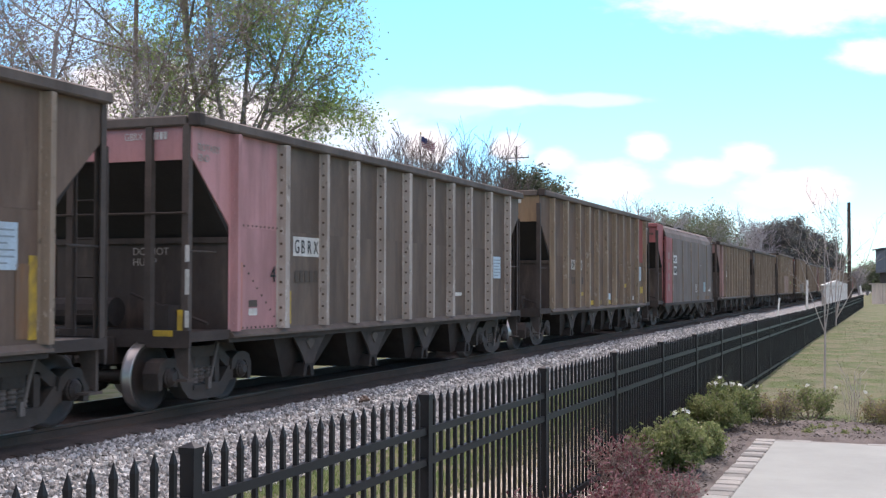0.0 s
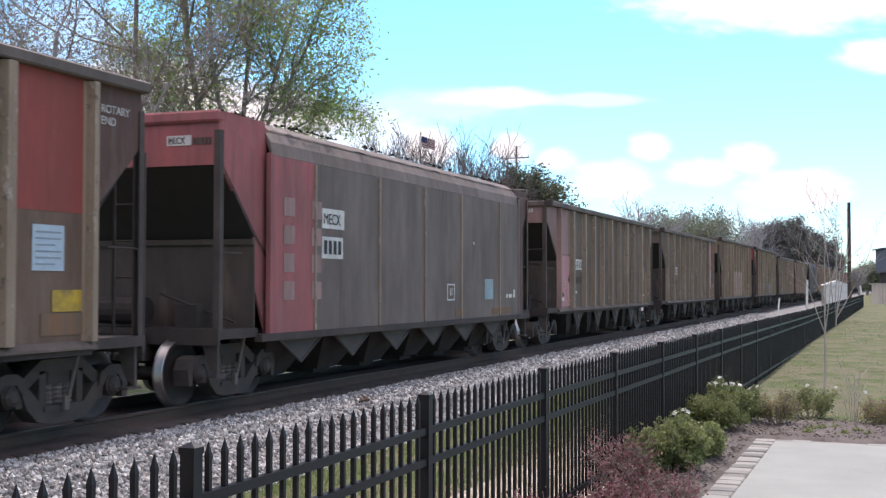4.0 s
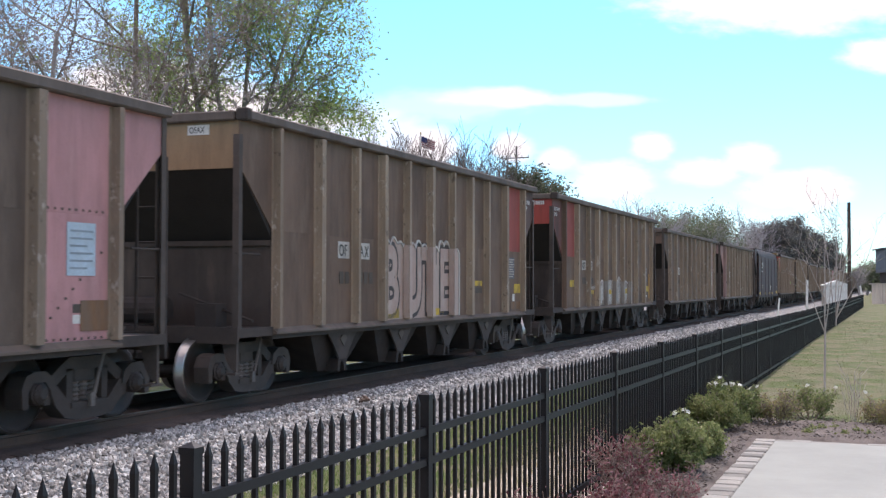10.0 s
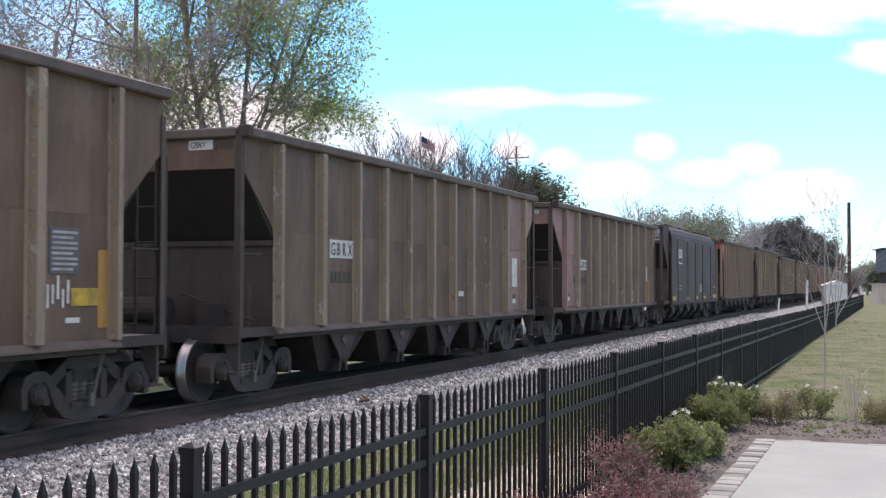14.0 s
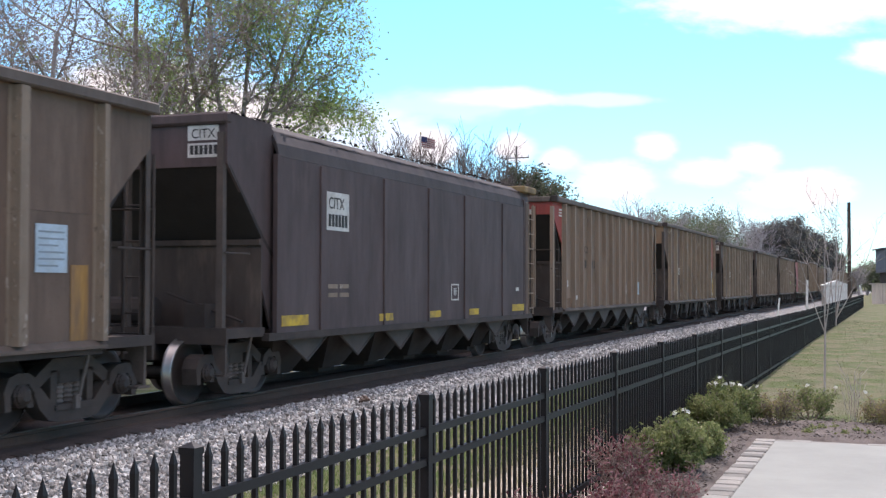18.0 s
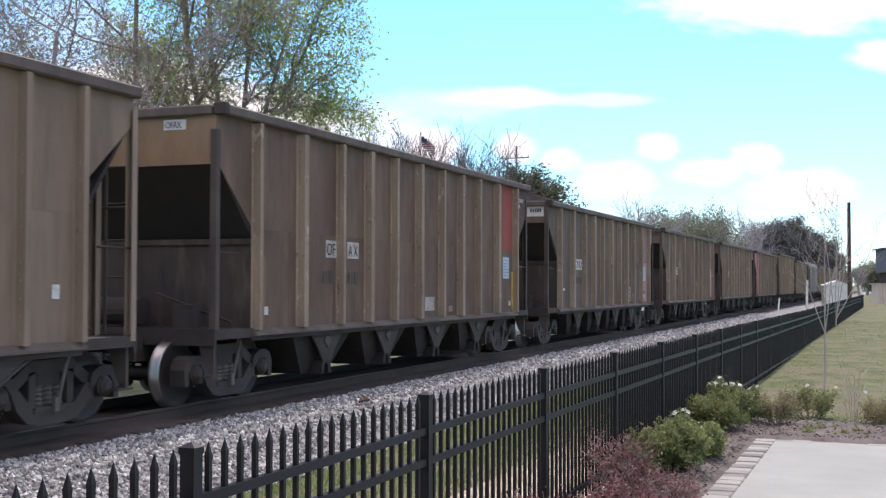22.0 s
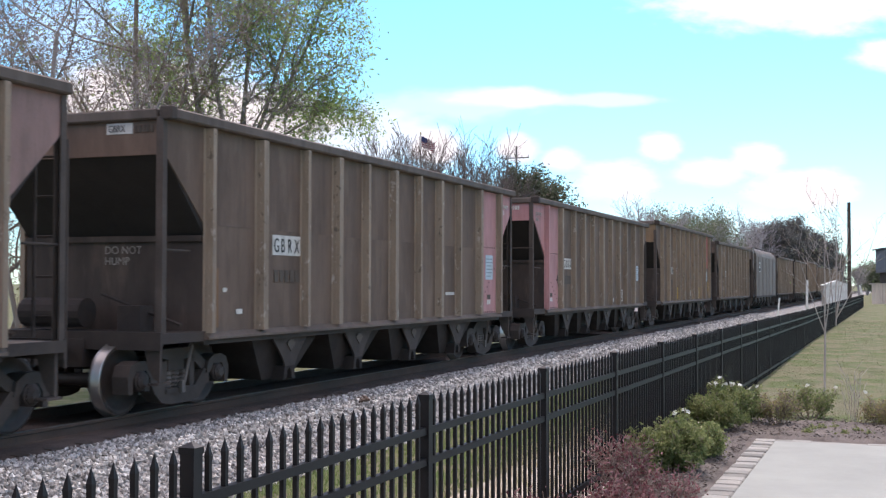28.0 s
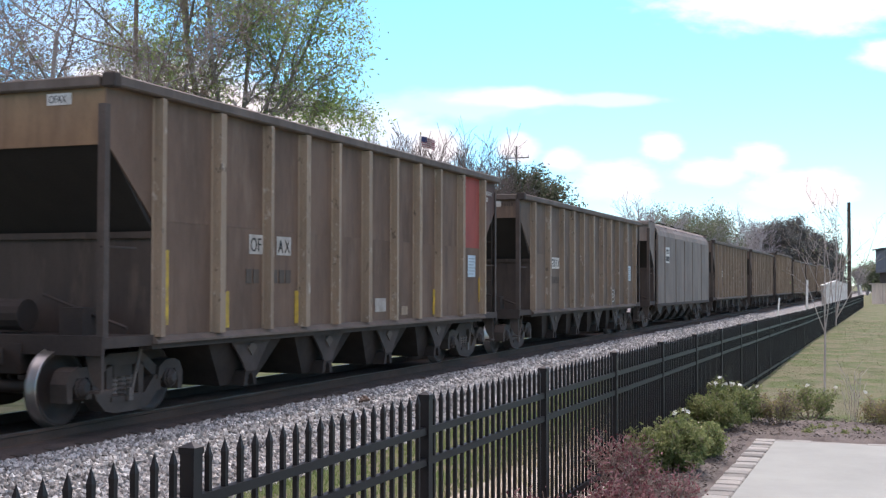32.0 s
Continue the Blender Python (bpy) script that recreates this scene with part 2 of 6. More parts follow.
# ---- mesh helpers ----
def mesh_from(name, bm, mat, smooth=False):
    me = bpy.data.meshes.new(name)
    bm.normal_update()
    bm.to_mesh(me)
    bm.free()
    for m in (mat if isinstance(mat, (list, tuple)) else [mat]):
        me.materials.append(m)
    if smooth:
        for p in me.polygons:
            p.use_smooth = True
    return me


def part(name, bm, mat, parent=None, label="", smooth=False):
    """Links a bmesh (or a mesh that is already made) as ONE object under a thing or a part."""
    me = bm if isinstance(bm, bpy.types.Mesh) else mesh_from(name, bm, mat, smooth)
    ob = new(name, me)
    ob.parent = parent
    if label:
        ob["label"] = label
    return ob


def box(bm, x0, x1, y0, y1, z0, z1, bevel=0.0):
    vs = [bm.verts.new((x, y, z)) for z in (z0, z1) for y in (y0, y1) for x in (x0, x1)]
    fs = [bm.faces.new([vs[i] for i in q]) for q in
          ((0, 2, 3, 1), (4, 5, 7, 6), (0, 1, 5, 4), (2, 6, 7, 3), (0, 4, 6, 2), (1, 3, 7, 5))]
    if bevel:
        es = list({e for f in fs for e in f.edges})
        bmesh.ops.bevel(bm, geom=es, offset=bevel, segments=1, affect="EDGES")
    return bm


def boxes(*rows, bevel=0.0):
    bm = bmesh.new()
    for r in rows:
        box(bm, *r, bevel=bevel)
    return bm


def prism_x(bm, pts, x0, x1):
    """A yz outline drawn out along x."""
    a = [bm.verts.new((x0, y, z)) for y, z in pts]
    b = [bm.verts.new((x1, y, z)) for y, z in pts]
    k = len(pts)
    fs = [bm.faces.new(a), bm.faces.new(list(reversed(b)))]
    fs += [bm.faces.new((a[i], b[i], b[(i + 1) % k], a[(i + 1) % k])) for i in range(k)]
    bmesh.ops.recalc_face_normals(bm, faces=fs)
    return bm


def prism_y(bm, pts, y0, y1):
    """An xz outline drawn out along y."""
    a = [bm.verts.new((x, y0, z)) for x, z in pts]
    b = [bm.verts.new((x, y1, z)) for x, z in pts]
    k = len(pts)
    fs = [bm.faces.new(a), bm.faces.new(list(reversed(b)))]
    fs += [bm.faces.new((a[i], b[i], b[(i + 1) % k], a[(i + 1) % k])) for i in range(k)]
    bmesh.ops.recalc_face_normals(bm, faces=fs)
    return bm


def rod(bm, p, q, r0, r1=None, sides=6, caps=True):
    """A tapered round bar from p to q."""
    p, q = Vector(p), Vector(q)
    r1 = r0 if r1 is None else r1
    d = (q - p).normalized()
    u = d.orthogonal().normalized()
    w = d.cross(u)
    ring = [[bm.verts.new(c + (u * math.cos(a) + w * math.sin(a)) * r) for a in
             [2 * math.pi * i / sides for i in range(sides)]] for c, r in ((p, r0), (q, r1))]
    for i in range(sides):
        j = (i + 1) % sides
        bm.faces.new((ring[0][i], ring[0][j], ring[1][j], ring[1][i]))
    if caps:
        bm.faces.new(list(reversed(ring[0])))
        bm.faces.new(ring[1])
    return bm


def lathe_x(bm, prof, sides=28, closed=True):
    """A profile of (x, radius) turned round the x axis."""
    rings = [[bm.verts.new((x, r * math.cos(2 * math.pi * i / sides), r * math.sin(2 * math.pi * i / sides)))
              for i in range(sides)] for x, r in prof]
    faces = []
    for a, b in zip(rings, rings[1:]):
        for i in range(sides):
            j = (i + 1) % sides
            faces.append(bm.faces.new((a[i], b[i], b[j], a[j])))
    if closed:
        faces.append(bm.faces.new(rings[0]))
        faces.append(bm.faces.new(list(reversed(rings[-1]))))
    return faces


def empty(name, m=None):
    ob = new(name)
    ob.empty_display_size = 0.3
    if m is not None:
        ob.matrix_basis = m
    return ob


def cloud_of(name, verts, faces, mat, smooth=False):
    me = bpy.data.meshes.new(name)
    me.from_pydata(verts, [], faces)
    me.update()
    me.materials.append(mat)
    if smooth:
        me.shade_smooth()
    return me


def text_mesh(words, size, mat):
    """Lettering as a mesh in the xz plane, facing +x after placing; origin at its lower left."""
    cu = bpy.data.curves.new("words", "FONT")
    cu.body, cu.size, cu.extrude = words, size, 0.002
    ob = bpy.data.objects.new("words", cu)
    me = bpy.data.meshes.new_from_object(ob)
    bpy.data.objects.remove(ob)
    bpy.data.curves.remove(cu)
    me.materials.clear()
    me.materials.append(mat)
    return me
# ---- ground, track bed, lawn ----
def ramp_between(v, pts):
    if v <= pts[0][0]:
        return pts[0][1]
    for (a, p), (b, q) in zip(pts, pts[1:]):
        if v <= b:
            return p + (q - p) * (v - a) / (b - a)
    return pts[-1][1]


CROSS = [(-40, -0.75), (-14.5, -0.7), (-12.9, -0.62), (-7.3, -0.60), (-6.6, -0.56), (-4.0, -0.28), (-2.6, 0.0), (60, 0.0)]
ALONG = [(0, -0.13), (12, -0.13), (21, -0.16), (36, -0.03), (90, 0.0), (400, 0.0)]


def ground_z(x, y):
    k = ramp_between(x, [(-5, 0.0), (-2.6, 1.0)])
    return ramp_between(x, CROSS) + k * ramp_between(y, ALONG) + (1 - k) * -0.05


def grass_material(name, c_dry, c_green, c_dark, soil, through_light=0.0):
    mat = bpy.data.materials.new(name)
    mat.use_nodes = True
    n, l = nodes_of(mat)
    b = n["Principled BSDF"]
    b.inputs["Roughness"].default_value = 0.95
    b.inputs["Specular IOR Level"].default_value = 0.15
    co = n.new("ShaderNodeTexCoord")
    outs = []
    for sc, det in ((0.35, 4), (1.3, 6), (30, 4), (0.8, 5)):
        t = n.new("ShaderNodeTexNoise")
        t.inputs["Scale"].default_value = sc
        t.inputs["Detail"].default_value = det
        t.inputs["Roughness"].default_value = 0.62
        l.new(co.outputs["Object"], t.inputs["Vector"])
        outs.append(t.outputs["Fac"])

    def mix(fac, lo, hi, a, c):
        r = n.new("ShaderNodeMapRange")
        r.inputs["From Min"].default_value, r.inputs["From Max"].default_value = lo, hi
        l.new(fac, r.inputs["Value"])
        m = n.new("ShaderNodeMixRGB")
        l.new(r.outputs[0], m.inputs["Fac"])
        for i, v in (("Color1", a), ("Color2", c)):
            if isinstance(v, tuple):
                m.inputs[i].default_value = (*v, 1)
            else:
                l.new(v, m.inputs[i])
        return m.outputs[0]

    c = mix(outs[1], 0.44, 0.56, c_dry, c_green)
    c = mix(outs[0], 0.5, 0.66, c, c_dry)
    c = mix(outs[3], 0.56, 0.66, c, c_dark)
    c = mix(outs[2], 0.45, 0.75, c, c_dark)
    c = mix(outs[1], 0.66, 0.78, c, soil)
    l.new(c, b.inputs["Base Color"])
    bp = n.new("ShaderNodeBump")
    bp.inputs["Strength"].default_value = 0.9
    bp.inputs["Distance"].default_value = 0.04
    l.new(outs[2], bp.inputs["Height"])
    l.new(bp.outputs[0], b.inputs["Normal"])
    if through_light:
        t = n.new("ShaderNodeBsdfTranslucent")
        l.new(c, t.inputs["Color"])
        mx = n.new("ShaderNodeMixShader")
        mx.inputs["Fac"].default_value = through_light
        l.new(b.outputs[0], mx.inputs[1])
        l.new(t.outputs[0], mx.inputs[2])
        l.new(mx.outputs[0], n["Material Output"].inputs["Surface"])
    return mat


LAWN = ((0.200, 0.183, 0.115), (0.112, 0.146, 0.056), (0.105, 0.118, 0.056), (0.20, 0.18, 0.125))
M["lawn_blade"] = grass_material("lawn_blades", *[tuple(v * 1.02 for v in c) for c in LAWN], through_light=0.6)
M["grass"] = grass_material("spring_lawn", *LAWN)


def make_ground():
    xs = [-3000, -600, -200, -80, -40, -25, -18, -14.5, -12.9, -10, -7.3, -6.6, -5.3, -4, -3.3, -2.6, -2, -1, 1, 4, 9, 20, 60, 200, 700, 3000]
    ys = [-900, -200, -60, -20, -6] + [float(v) for v in range(0, 100, 4)] + [110, 140, 200, 320, 600, 1200, 2200, 4500]
    verts = [(x, y, ground_z(x, y)) for y in ys for x in xs]
    k = len(xs)
    faces = [(j * k + i, j * k + i + 1, (j + 1) * k + i + 1, (j + 1) * k + i) for j in range(len(ys) - 1) for i in range(k - 1)]
    ob = new("ground", cloud_of("ground", verts, faces, M["grass"], smooth=True))
    tagged(ob, "patchy green and straw-coloured spring grass along the railway", "ground", kind="structure")


make_ground()


def make_verge():
    """Bare tan strip at the foot of the fence, on the slope towards the gravel."""
    xs, ys = [-4.0, -3.3, -2.6, -2.46], [float(v) for v in range(-20, 72, 4)]
    verts = [(x + (0.12 * math.sin(y * 1.3) if x == -4.0 else 0), y, ground_z(x, y) + 0.012) for y in ys for x in xs]
    k = len(xs)
    faces = [(j * k + i, j * k + i + 1, (j + 1) * k + i + 1, (j + 1) * k + i) for j in range(len(ys) - 1) for i in range(k - 1)]
    ob = new("verge", cloud_of("verge", verts, faces, M["verge"], smooth=True))
    tagged(ob, "dry tan strip of bare soil along the fence", "ground", kind="structure")


make_verge()

# Ballast bed: a raised trapezoid of crushed stone with loose stones on its near shoulder.
def ballast_material():
    mat = bpy.data.materials.new("crushed_stone_bed")
    mat.use_nodes = True
    n, l = nodes_of(mat)
    b = n["Principled BSDF"]
    b.inputs["Roughness"].default_value = 0.9
    co = n.new("ShaderNodeTexCoord")
    v = n.new("ShaderNodeTexVoronoi")
    v.inputs["Scale"].default_value = 22.0
    l.new(co.outputs["Object"], v.inputs["Vector"])
    r = n.new("ShaderNodeValToRGB")
    r.color_ramp.elements[0].color = (0.15, 0.142, 0.135, 1)
    r.color_ramp.elements[1].color = (0.43, 0.41, 0.385, 1)
    l.new(v.outputs["Color"], r.inputs["Fac"])
    l.new(r.outputs["Color"], b.inputs["Base Color"])
    bp = n.new("ShaderNodeBump")
    bp.inputs["Distance"].default_value = 0.05
    bp.inputs["Strength"].default_value = 1.0
    bp.invert = True
    l.new(v.outputs["Distance"], bp.inputs["Height"])
    l.new(bp.outputs[0], b.inputs["Normal"])
    return mat


M["ballast"] = ballast_material()
M["stone"] = island("crushed_stone", (0.145, 0.138, 0.130), (0.36, 0.345, 0.325), (0.70, 0.675, 0.64), 0.9)
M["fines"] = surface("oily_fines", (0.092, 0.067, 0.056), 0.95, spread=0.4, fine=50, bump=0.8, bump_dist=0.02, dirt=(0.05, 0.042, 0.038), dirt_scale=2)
BED = [(-13.3, -0.75), (-12.0, -0.20), (-8.15, -0.20), (-6.85, -0.75)]


def bed_z(x):
    return ramp_between(x, BED)


def make_ballast():
    bm = bmesh.new()
    prism_y(bm, BED, -60, 600)
    ob = part("ballast_bed", bm, M["ballast"])
    tagged(ob, "raised bed of pale grey crushed stone under the track", "ballast", kind="structure")
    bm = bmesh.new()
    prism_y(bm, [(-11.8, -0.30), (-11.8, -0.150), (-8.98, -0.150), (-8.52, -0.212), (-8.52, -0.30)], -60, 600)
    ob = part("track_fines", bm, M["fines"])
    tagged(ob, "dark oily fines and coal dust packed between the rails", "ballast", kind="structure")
    # loose stones: squashed, turned eight-sided lumps
    rng = np.random.RandomState(5)
    verts, faces = [], []
    base = np.array([(1, 0, 0), (-1, 0, 0), (0, 1, 0), (0, -1, 0), (0, 0, 1), (0, 0, -1)], float)
    tri = [(4, 0, 2), (4, 2, 1), (4, 1, 3), (4, 3, 0), (5, 2, 0), (5, 1, 2), (5, 3, 1), (5, 0, 3)]
    count = 0
    for y0, y1, per, size in ((2, 14, 900, 0.032), (14, 26, 760, 0.034), (26, 45, 420, 0.042), (45, 80, 170, 0.055)):
        m = int((y1 - y0) * 2.2 * per * 0.55)
        px = -6.62 - 2.18 * rng.uniform(0, 1, m) ** 0.88
        py = rng.uniform(y0, y1, m)
        for x, y in zip(px, py):
            z = max(bed_z(x), ground_z(x, y)) + rng.uniform(-0.004, 0.022)
            a = rng.uniform(0, math.pi, 3)
            s = size * rng.uniform(0.55, 1.35) * rng.uniform(0.65, 1.2, 3)
            rot = np.array(Euler(a).to_matrix())
            pts = (base * s + rng.uniform(-0.3, 0.3, (6, 3)) * s) @ rot.T + (x, y, z)
            verts.extend(map(tuple, pts))
            faces.extend([(i + count, j + count, k + count) for i, j, k in tri])
            count += 6
    ob = new("loose_ballast", cloud_of("loose_ballast", verts, faces, M["stone"]))
    tagged(ob, "loose pale grey crushed stones on the shoulder of the track", "gravel", kind="stuff")


make_ballast()


def make_rails():
    prof = [(-0.07, -0.17), (0.07, -0.17), (0.07, -0.155), (0.012, -0.135), (0.012, -0.045), (0.036, -0.035), (0.036, -0.004),
            (-0.036, -0.004), (-0.036, -0.035), (-0.012, -0.045), (-0.012, -0.135), (-0.07, -0.155)]
    for side in (-1, 1):
        bm = bmesh.new()
        x = TRACK_X + side * 0.755
        prism_y(bm, [(x + a, b) for a, b in prof], -60, 600)
        rail = part("rail", bm, M["rail"])
        tagged(rail, "rusty steel rail with a polished running top", "rail", group="rails of the track", kind="structure")
        bm = bmesh.new()
        box(bm, x - 0.033, x + 0.033, -60, 600, -0.005, 0.0)
        part("rail_head", bm, M["rail_top"], rail, "polished running surface")
    me = mesh_from("tie", boxes((-1.3, 1.3, -0.11, 0.11, -0.30, -0.155), bevel=0.012), M["tie"])
    for i in range(150):
        ob = new("tie", me)
        ob.location = (TRACK_X, 0.3 + i * 0.53, 0)
        tagged(ob, "dark oil-stained wooden railway tie", "railway tie", group="ties of the track", kind="structure")


make_rails()
scrap = part("tie_plate", boxes((-0.09, 0.09, -0.17, 0.17, 0.0, 0.035), (-0.05, -0.03, -0.17, 0.17, 0.035, 0.05), (0.03, 0.05, -0.17, 0.17, 0.035, 0.05), bevel=0.004), M["rail"])
scrap.matrix_basis = pose(-8.12, 17.55, -0.195, 4, -12, 35)
tagged(scrap, "rusty loose steel tie plate lying on the gravel", "tie plate")
# ---- patio, beds, grass ----
PATIO_Z = -0.095


def make_patio():
    bm = boxes((-1.33, 7.0, -4.0, 14.08, -0.30, PATIO_Z), bevel=0.012)
    slab = part("patio", bm, M["concrete"])
    tagged(slab, "pale smooth concrete patio slab", "patio", kind="structure")
    rng = random.Random(3)
    me = mesh_from("paver", boxes((-0.115, 0.115, -0.095, 0.095, -0.08, 0.0), bevel=0.012), M["paver"])
    border = empty("paver_border", pose(-1.45, 0, PATIO_Z - 0.012))
    tagged(border, "weathered grey paver edging along the patio", "paver edging", kind="structure")
    for i in range(88):
        p = part("paver", me, None, border)
        p.matrix_basis = pose(rng.uniform(-0.008, 0.008), -3.9 + i * 0.205, rng.uniform(-0.010, 0.008), rng.uniform(-1.5, 1.5), rng.uniform(-1.5, 1.5), rng.uniform(-2.5, 2.5))
    for i in range(34):
        p = part("paver", me, None, border)
        p.matrix_basis = pose(0.0 + i * 0.205, 14.22, rng.uniform(-0.012, 0.006), rng.uniform(-2, 2), rng.uniform(-2, 2), rng.uniform(-3, 3))


make_patio()


def make_bed():
    """Mulched strip along the fence and behind the patio, slightly domed, with an uneven rim."""
    rng = random.Random(8)
    def strip(name, x0, x1, y0, y1, nx, ny):
        verts = []
        for j in range(ny + 1):
            for i in range(nx + 1):
                u, v = i / nx, j / ny
                x = x0 + (x1 - x0) * u
                y = y0 + (y1 - y0) * v
                rim = min(u, 1 - u) * nx
                z = ground_z(x, y) + 0.012 + 0.05 * min(1, rim / 2) * min(1, min(v, 1 - v) * ny / 2) + noise.noise((x * 3, y * 3, 1)) * 0.012
                y += noise.noise((x * 1.5, y * 1.1, 4)) * 0.12 * (1 if v > 0.5 else 0)
                verts.append((x, y, z))
        k = nx + 1
        faces = [(j * k + i, j * k + i + 1, (j + 1) * k + i + 1, (j + 1) * k + i) for j in range(ny) for i in range(nx)]
        ob = new(name, cloud_of(name, verts, faces, M["mulch"], smooth=True))
        tagged(ob, "brown bark mulch bed beside the fence and patio", "garden bed", kind="structure")
    strip("mulch_bed", -2.42, -1.56, -4.0, 16.8, 8, 100)
    strip("mulch_bed", -1.58, 6.0, 14.36, 16.6, 40, 14)


make_bed()

M["straw"] = island("dry_grass", (0.64, 0.56, 0.43), (0.56, 0.49, 0.35), (0.40, 0.39, 0.22), 0.85, 0.25)
M["greenblade"] = island("green_verge_grass", (0.30, 0.31, 0.16), (0.21, 0.27, 0.10), (0.15, 0.21, 0.07), 0.85, 0.35)
M["chip"] = island("mulch_chips", (0.090, 0.072, 0.062), (0.120, 0.100, 0.087), (0.19, 0.165, 0.145), 0.9)


def blades(name, mat, count, region, height, label, seed, drop=None):
    rng = np.random.RandomState(seed)
    verts, faces = [], []
    x0, x1, y0, y1 = region
    k = 0
    for _ in range(count):
        x = rng.uniform(x0, x1)
        y = y0 + (y1 - y0) * rng.uniform() ** 1.6
        if drop and drop(x, y):
            continue
        z = ground_z(x, y) - 0.005
        h = height * rng.uniform(0.4, 1.3)
        a = rng.uniform(0, 2 * math.pi)
        w = 0.006 + 0.0004 * y
        lx, ly = rng.normal(0, 0.4, 2) * h
        dx, dy = math.cos(a) * w, math.sin(a) * w
        verts += [(x - dx, y - dy, z), (x + dx, y + dy, z), (x + lx, y + ly, z + h)]
        faces.append((k, k + 1, k + 2))
        k += 3
    ob = new(name, cloud_of(name, verts, faces, mat))
    tagged(ob, label, "grass", kind="stuff")


in_bed = lambda x, y: (y < 14.1 and x > -2.45) or (y < 16.7 and x > -2.45)
blades("lawn_grass", M["lawn_blade"], 22000, (-2.6, 7.0, 15.5, 60.0), 0.020, "short mown spring lawn grass", 21, in_bed)
blades("verge_grass", M["straw"], 17000, (-4.4, -2.5, 2.0, 60.0), 0.10, "pale dry grass between the fence and the gravel", 22)
blades("verge_grass", M["greenblade"], 24000, (-6.75, -4.0, 2.0, 60.0), 0.10, "green spring grass along the foot of the gravel", 23)


def chips():
    rng = np.random.RandomState(4)
    verts, faces = [], []
    k = 0
    for _ in range(9000):
        if rng.uniform() < 0.55:
            x, y = rng.uniform(-2.42, -1.58), rng.uniform(5, 16.8)
        else:
            x, y = rng.uniform(-1.55, 4.5), rng.uniform(14.4, 16.6)
        z = ground_z(x, y) + 0.065 + rng.uniform(-0.006, 0.012)
        a = rng.uniform(0, 6.28)
        l, w = rng.uniform(0.007, 0.022), rng.uniform(0.003, 0.008)
        c, s = math.cos(a), math.sin(a)
        t = rng.uniform(-0.012, 0.012)
        verts += [(x - c * l - s * w, y - s * l + c * w, z), (x - c * l + s * w, y - s * l - c * w, z + t), (x + c * l + s * w, y + s * l - c * w, z), (x + c * l - s * w, y + s * l + c * w, z - t)]
        faces.append((k, k + 1, k + 2, k + 3))
        k += 4
    ob = new("mulch_chips", cloud_of("mulch_chips", verts, faces, M["chip"]))
    tagged(ob, "loose bark chips and dead leaves on the garden beds", "mulch", kind="stuff")


chips()
# ---- ornamental fence ----
POST0, PITCH = 3.784, 2.34
def fence_top(y):
    return ramp_between(y, [(0, 1.105), (3.8, 1.10), (21, 1.05), (36, 0.99), (95, 0.97)])


def make_fence():
    fence = empty("picket_fence", pose(FENCE_X, 0, 0))
    tagged(fence, "black powder-coated metal picket fence with spear-topped pickets and capped posts", "fence")
    first, last = -3, 39
    # one post with a flat pyramid cap, one spear-topped picket; both hang from their tops
    bm = boxes((-0.030, 0.030, -0.030, 0.030, -1.40, -0.035))
    post_me = mesh_from("post", bm, M["fence"])
    bm = boxes((-0.034, 0.034, -0.034, 0.034, -0.040, -0.014))
    v = [bm.verts.new(p) for p in ((-0.036, -0.036, -0.014), (0.036, -0.036, -0.014), (0.036, 0.036, -0.014), (-0.036, 0.036, -0.014), (0, 0, 0.006))]
    for i in range(4):
        bm.faces.new((v[i], v[(i + 1) % 4], v[4]))
    cap_me = mesh_from("cap", bm, M["fence"])

    def picket(bm, x, y, z):
        r = 0.0105
        box(bm, x - r, x + r, y - r, y + r, z - 1.16, z - 0.075)
        q = [bm.verts.new(p) for p in ((x - r, y - r, z - .075), (x + r, y - r, z - .075), (x + r, y + r, z - .075), (x - r, y + r, z - .075))]
        s = 0.0118
        w = [bm.verts.new(p) for p in ((x - s, y - s, z - .055), (x + s, y - s, z - .055), (x + s, y + s, z - .055), (x - s, y + s, z - .055))]
        t = bm.verts.new((x, y, z))
        for i in range(4):
            j = (i + 1) % 4
            bm.faces.new((q[i], q[j], w[j], w[i]))
            bm.faces.new((w[i], w[j], t))

    bm = bmesh.new()
    picket(bm, 0, 0, 0)
    picket_me = mesh_from("picket", bm, M["fence"])
    far = bmesh.new()
    per = 19
    for i in range(first, last + 1):
        y = POST0 + i * PITCH
        z = fence_top(y)
        p = part("post", post_me, None, fence)
        p.location = (0, y, z)
        c = part("cap", cap_me, None, p)
        z1 = fence_top(y + PITCH)
        for down, high in ((0.235, 0.04), (0.405, 0.04), (1.08, 0.04)):
            bm = bmesh.new()
            prism_x(bm, [(y + 0.03, z - down), (y + PITCH - 0.03, z1 - down), (y + PITCH - 0.03, z1 - down + high), (y + 0.03, z - down + high)], -0.019, 0.019)
            part("rail", bm, M["fence"], fence)
        for k in range(1, per + 1):
            yy = y + PITCH * k / (per + 1)
            zz = z + (z1 - z) * k / (per + 1) - 0.005
            if i < 12:
                part("picket", picket_me, None, fence).location = (0, yy, zz)
            else:
                picket(far, 0, yy, zz)
    rest = part("far_picket_run", far, M["fence"], fence)
    tagged(rest, kind="stuff")


make_fence()
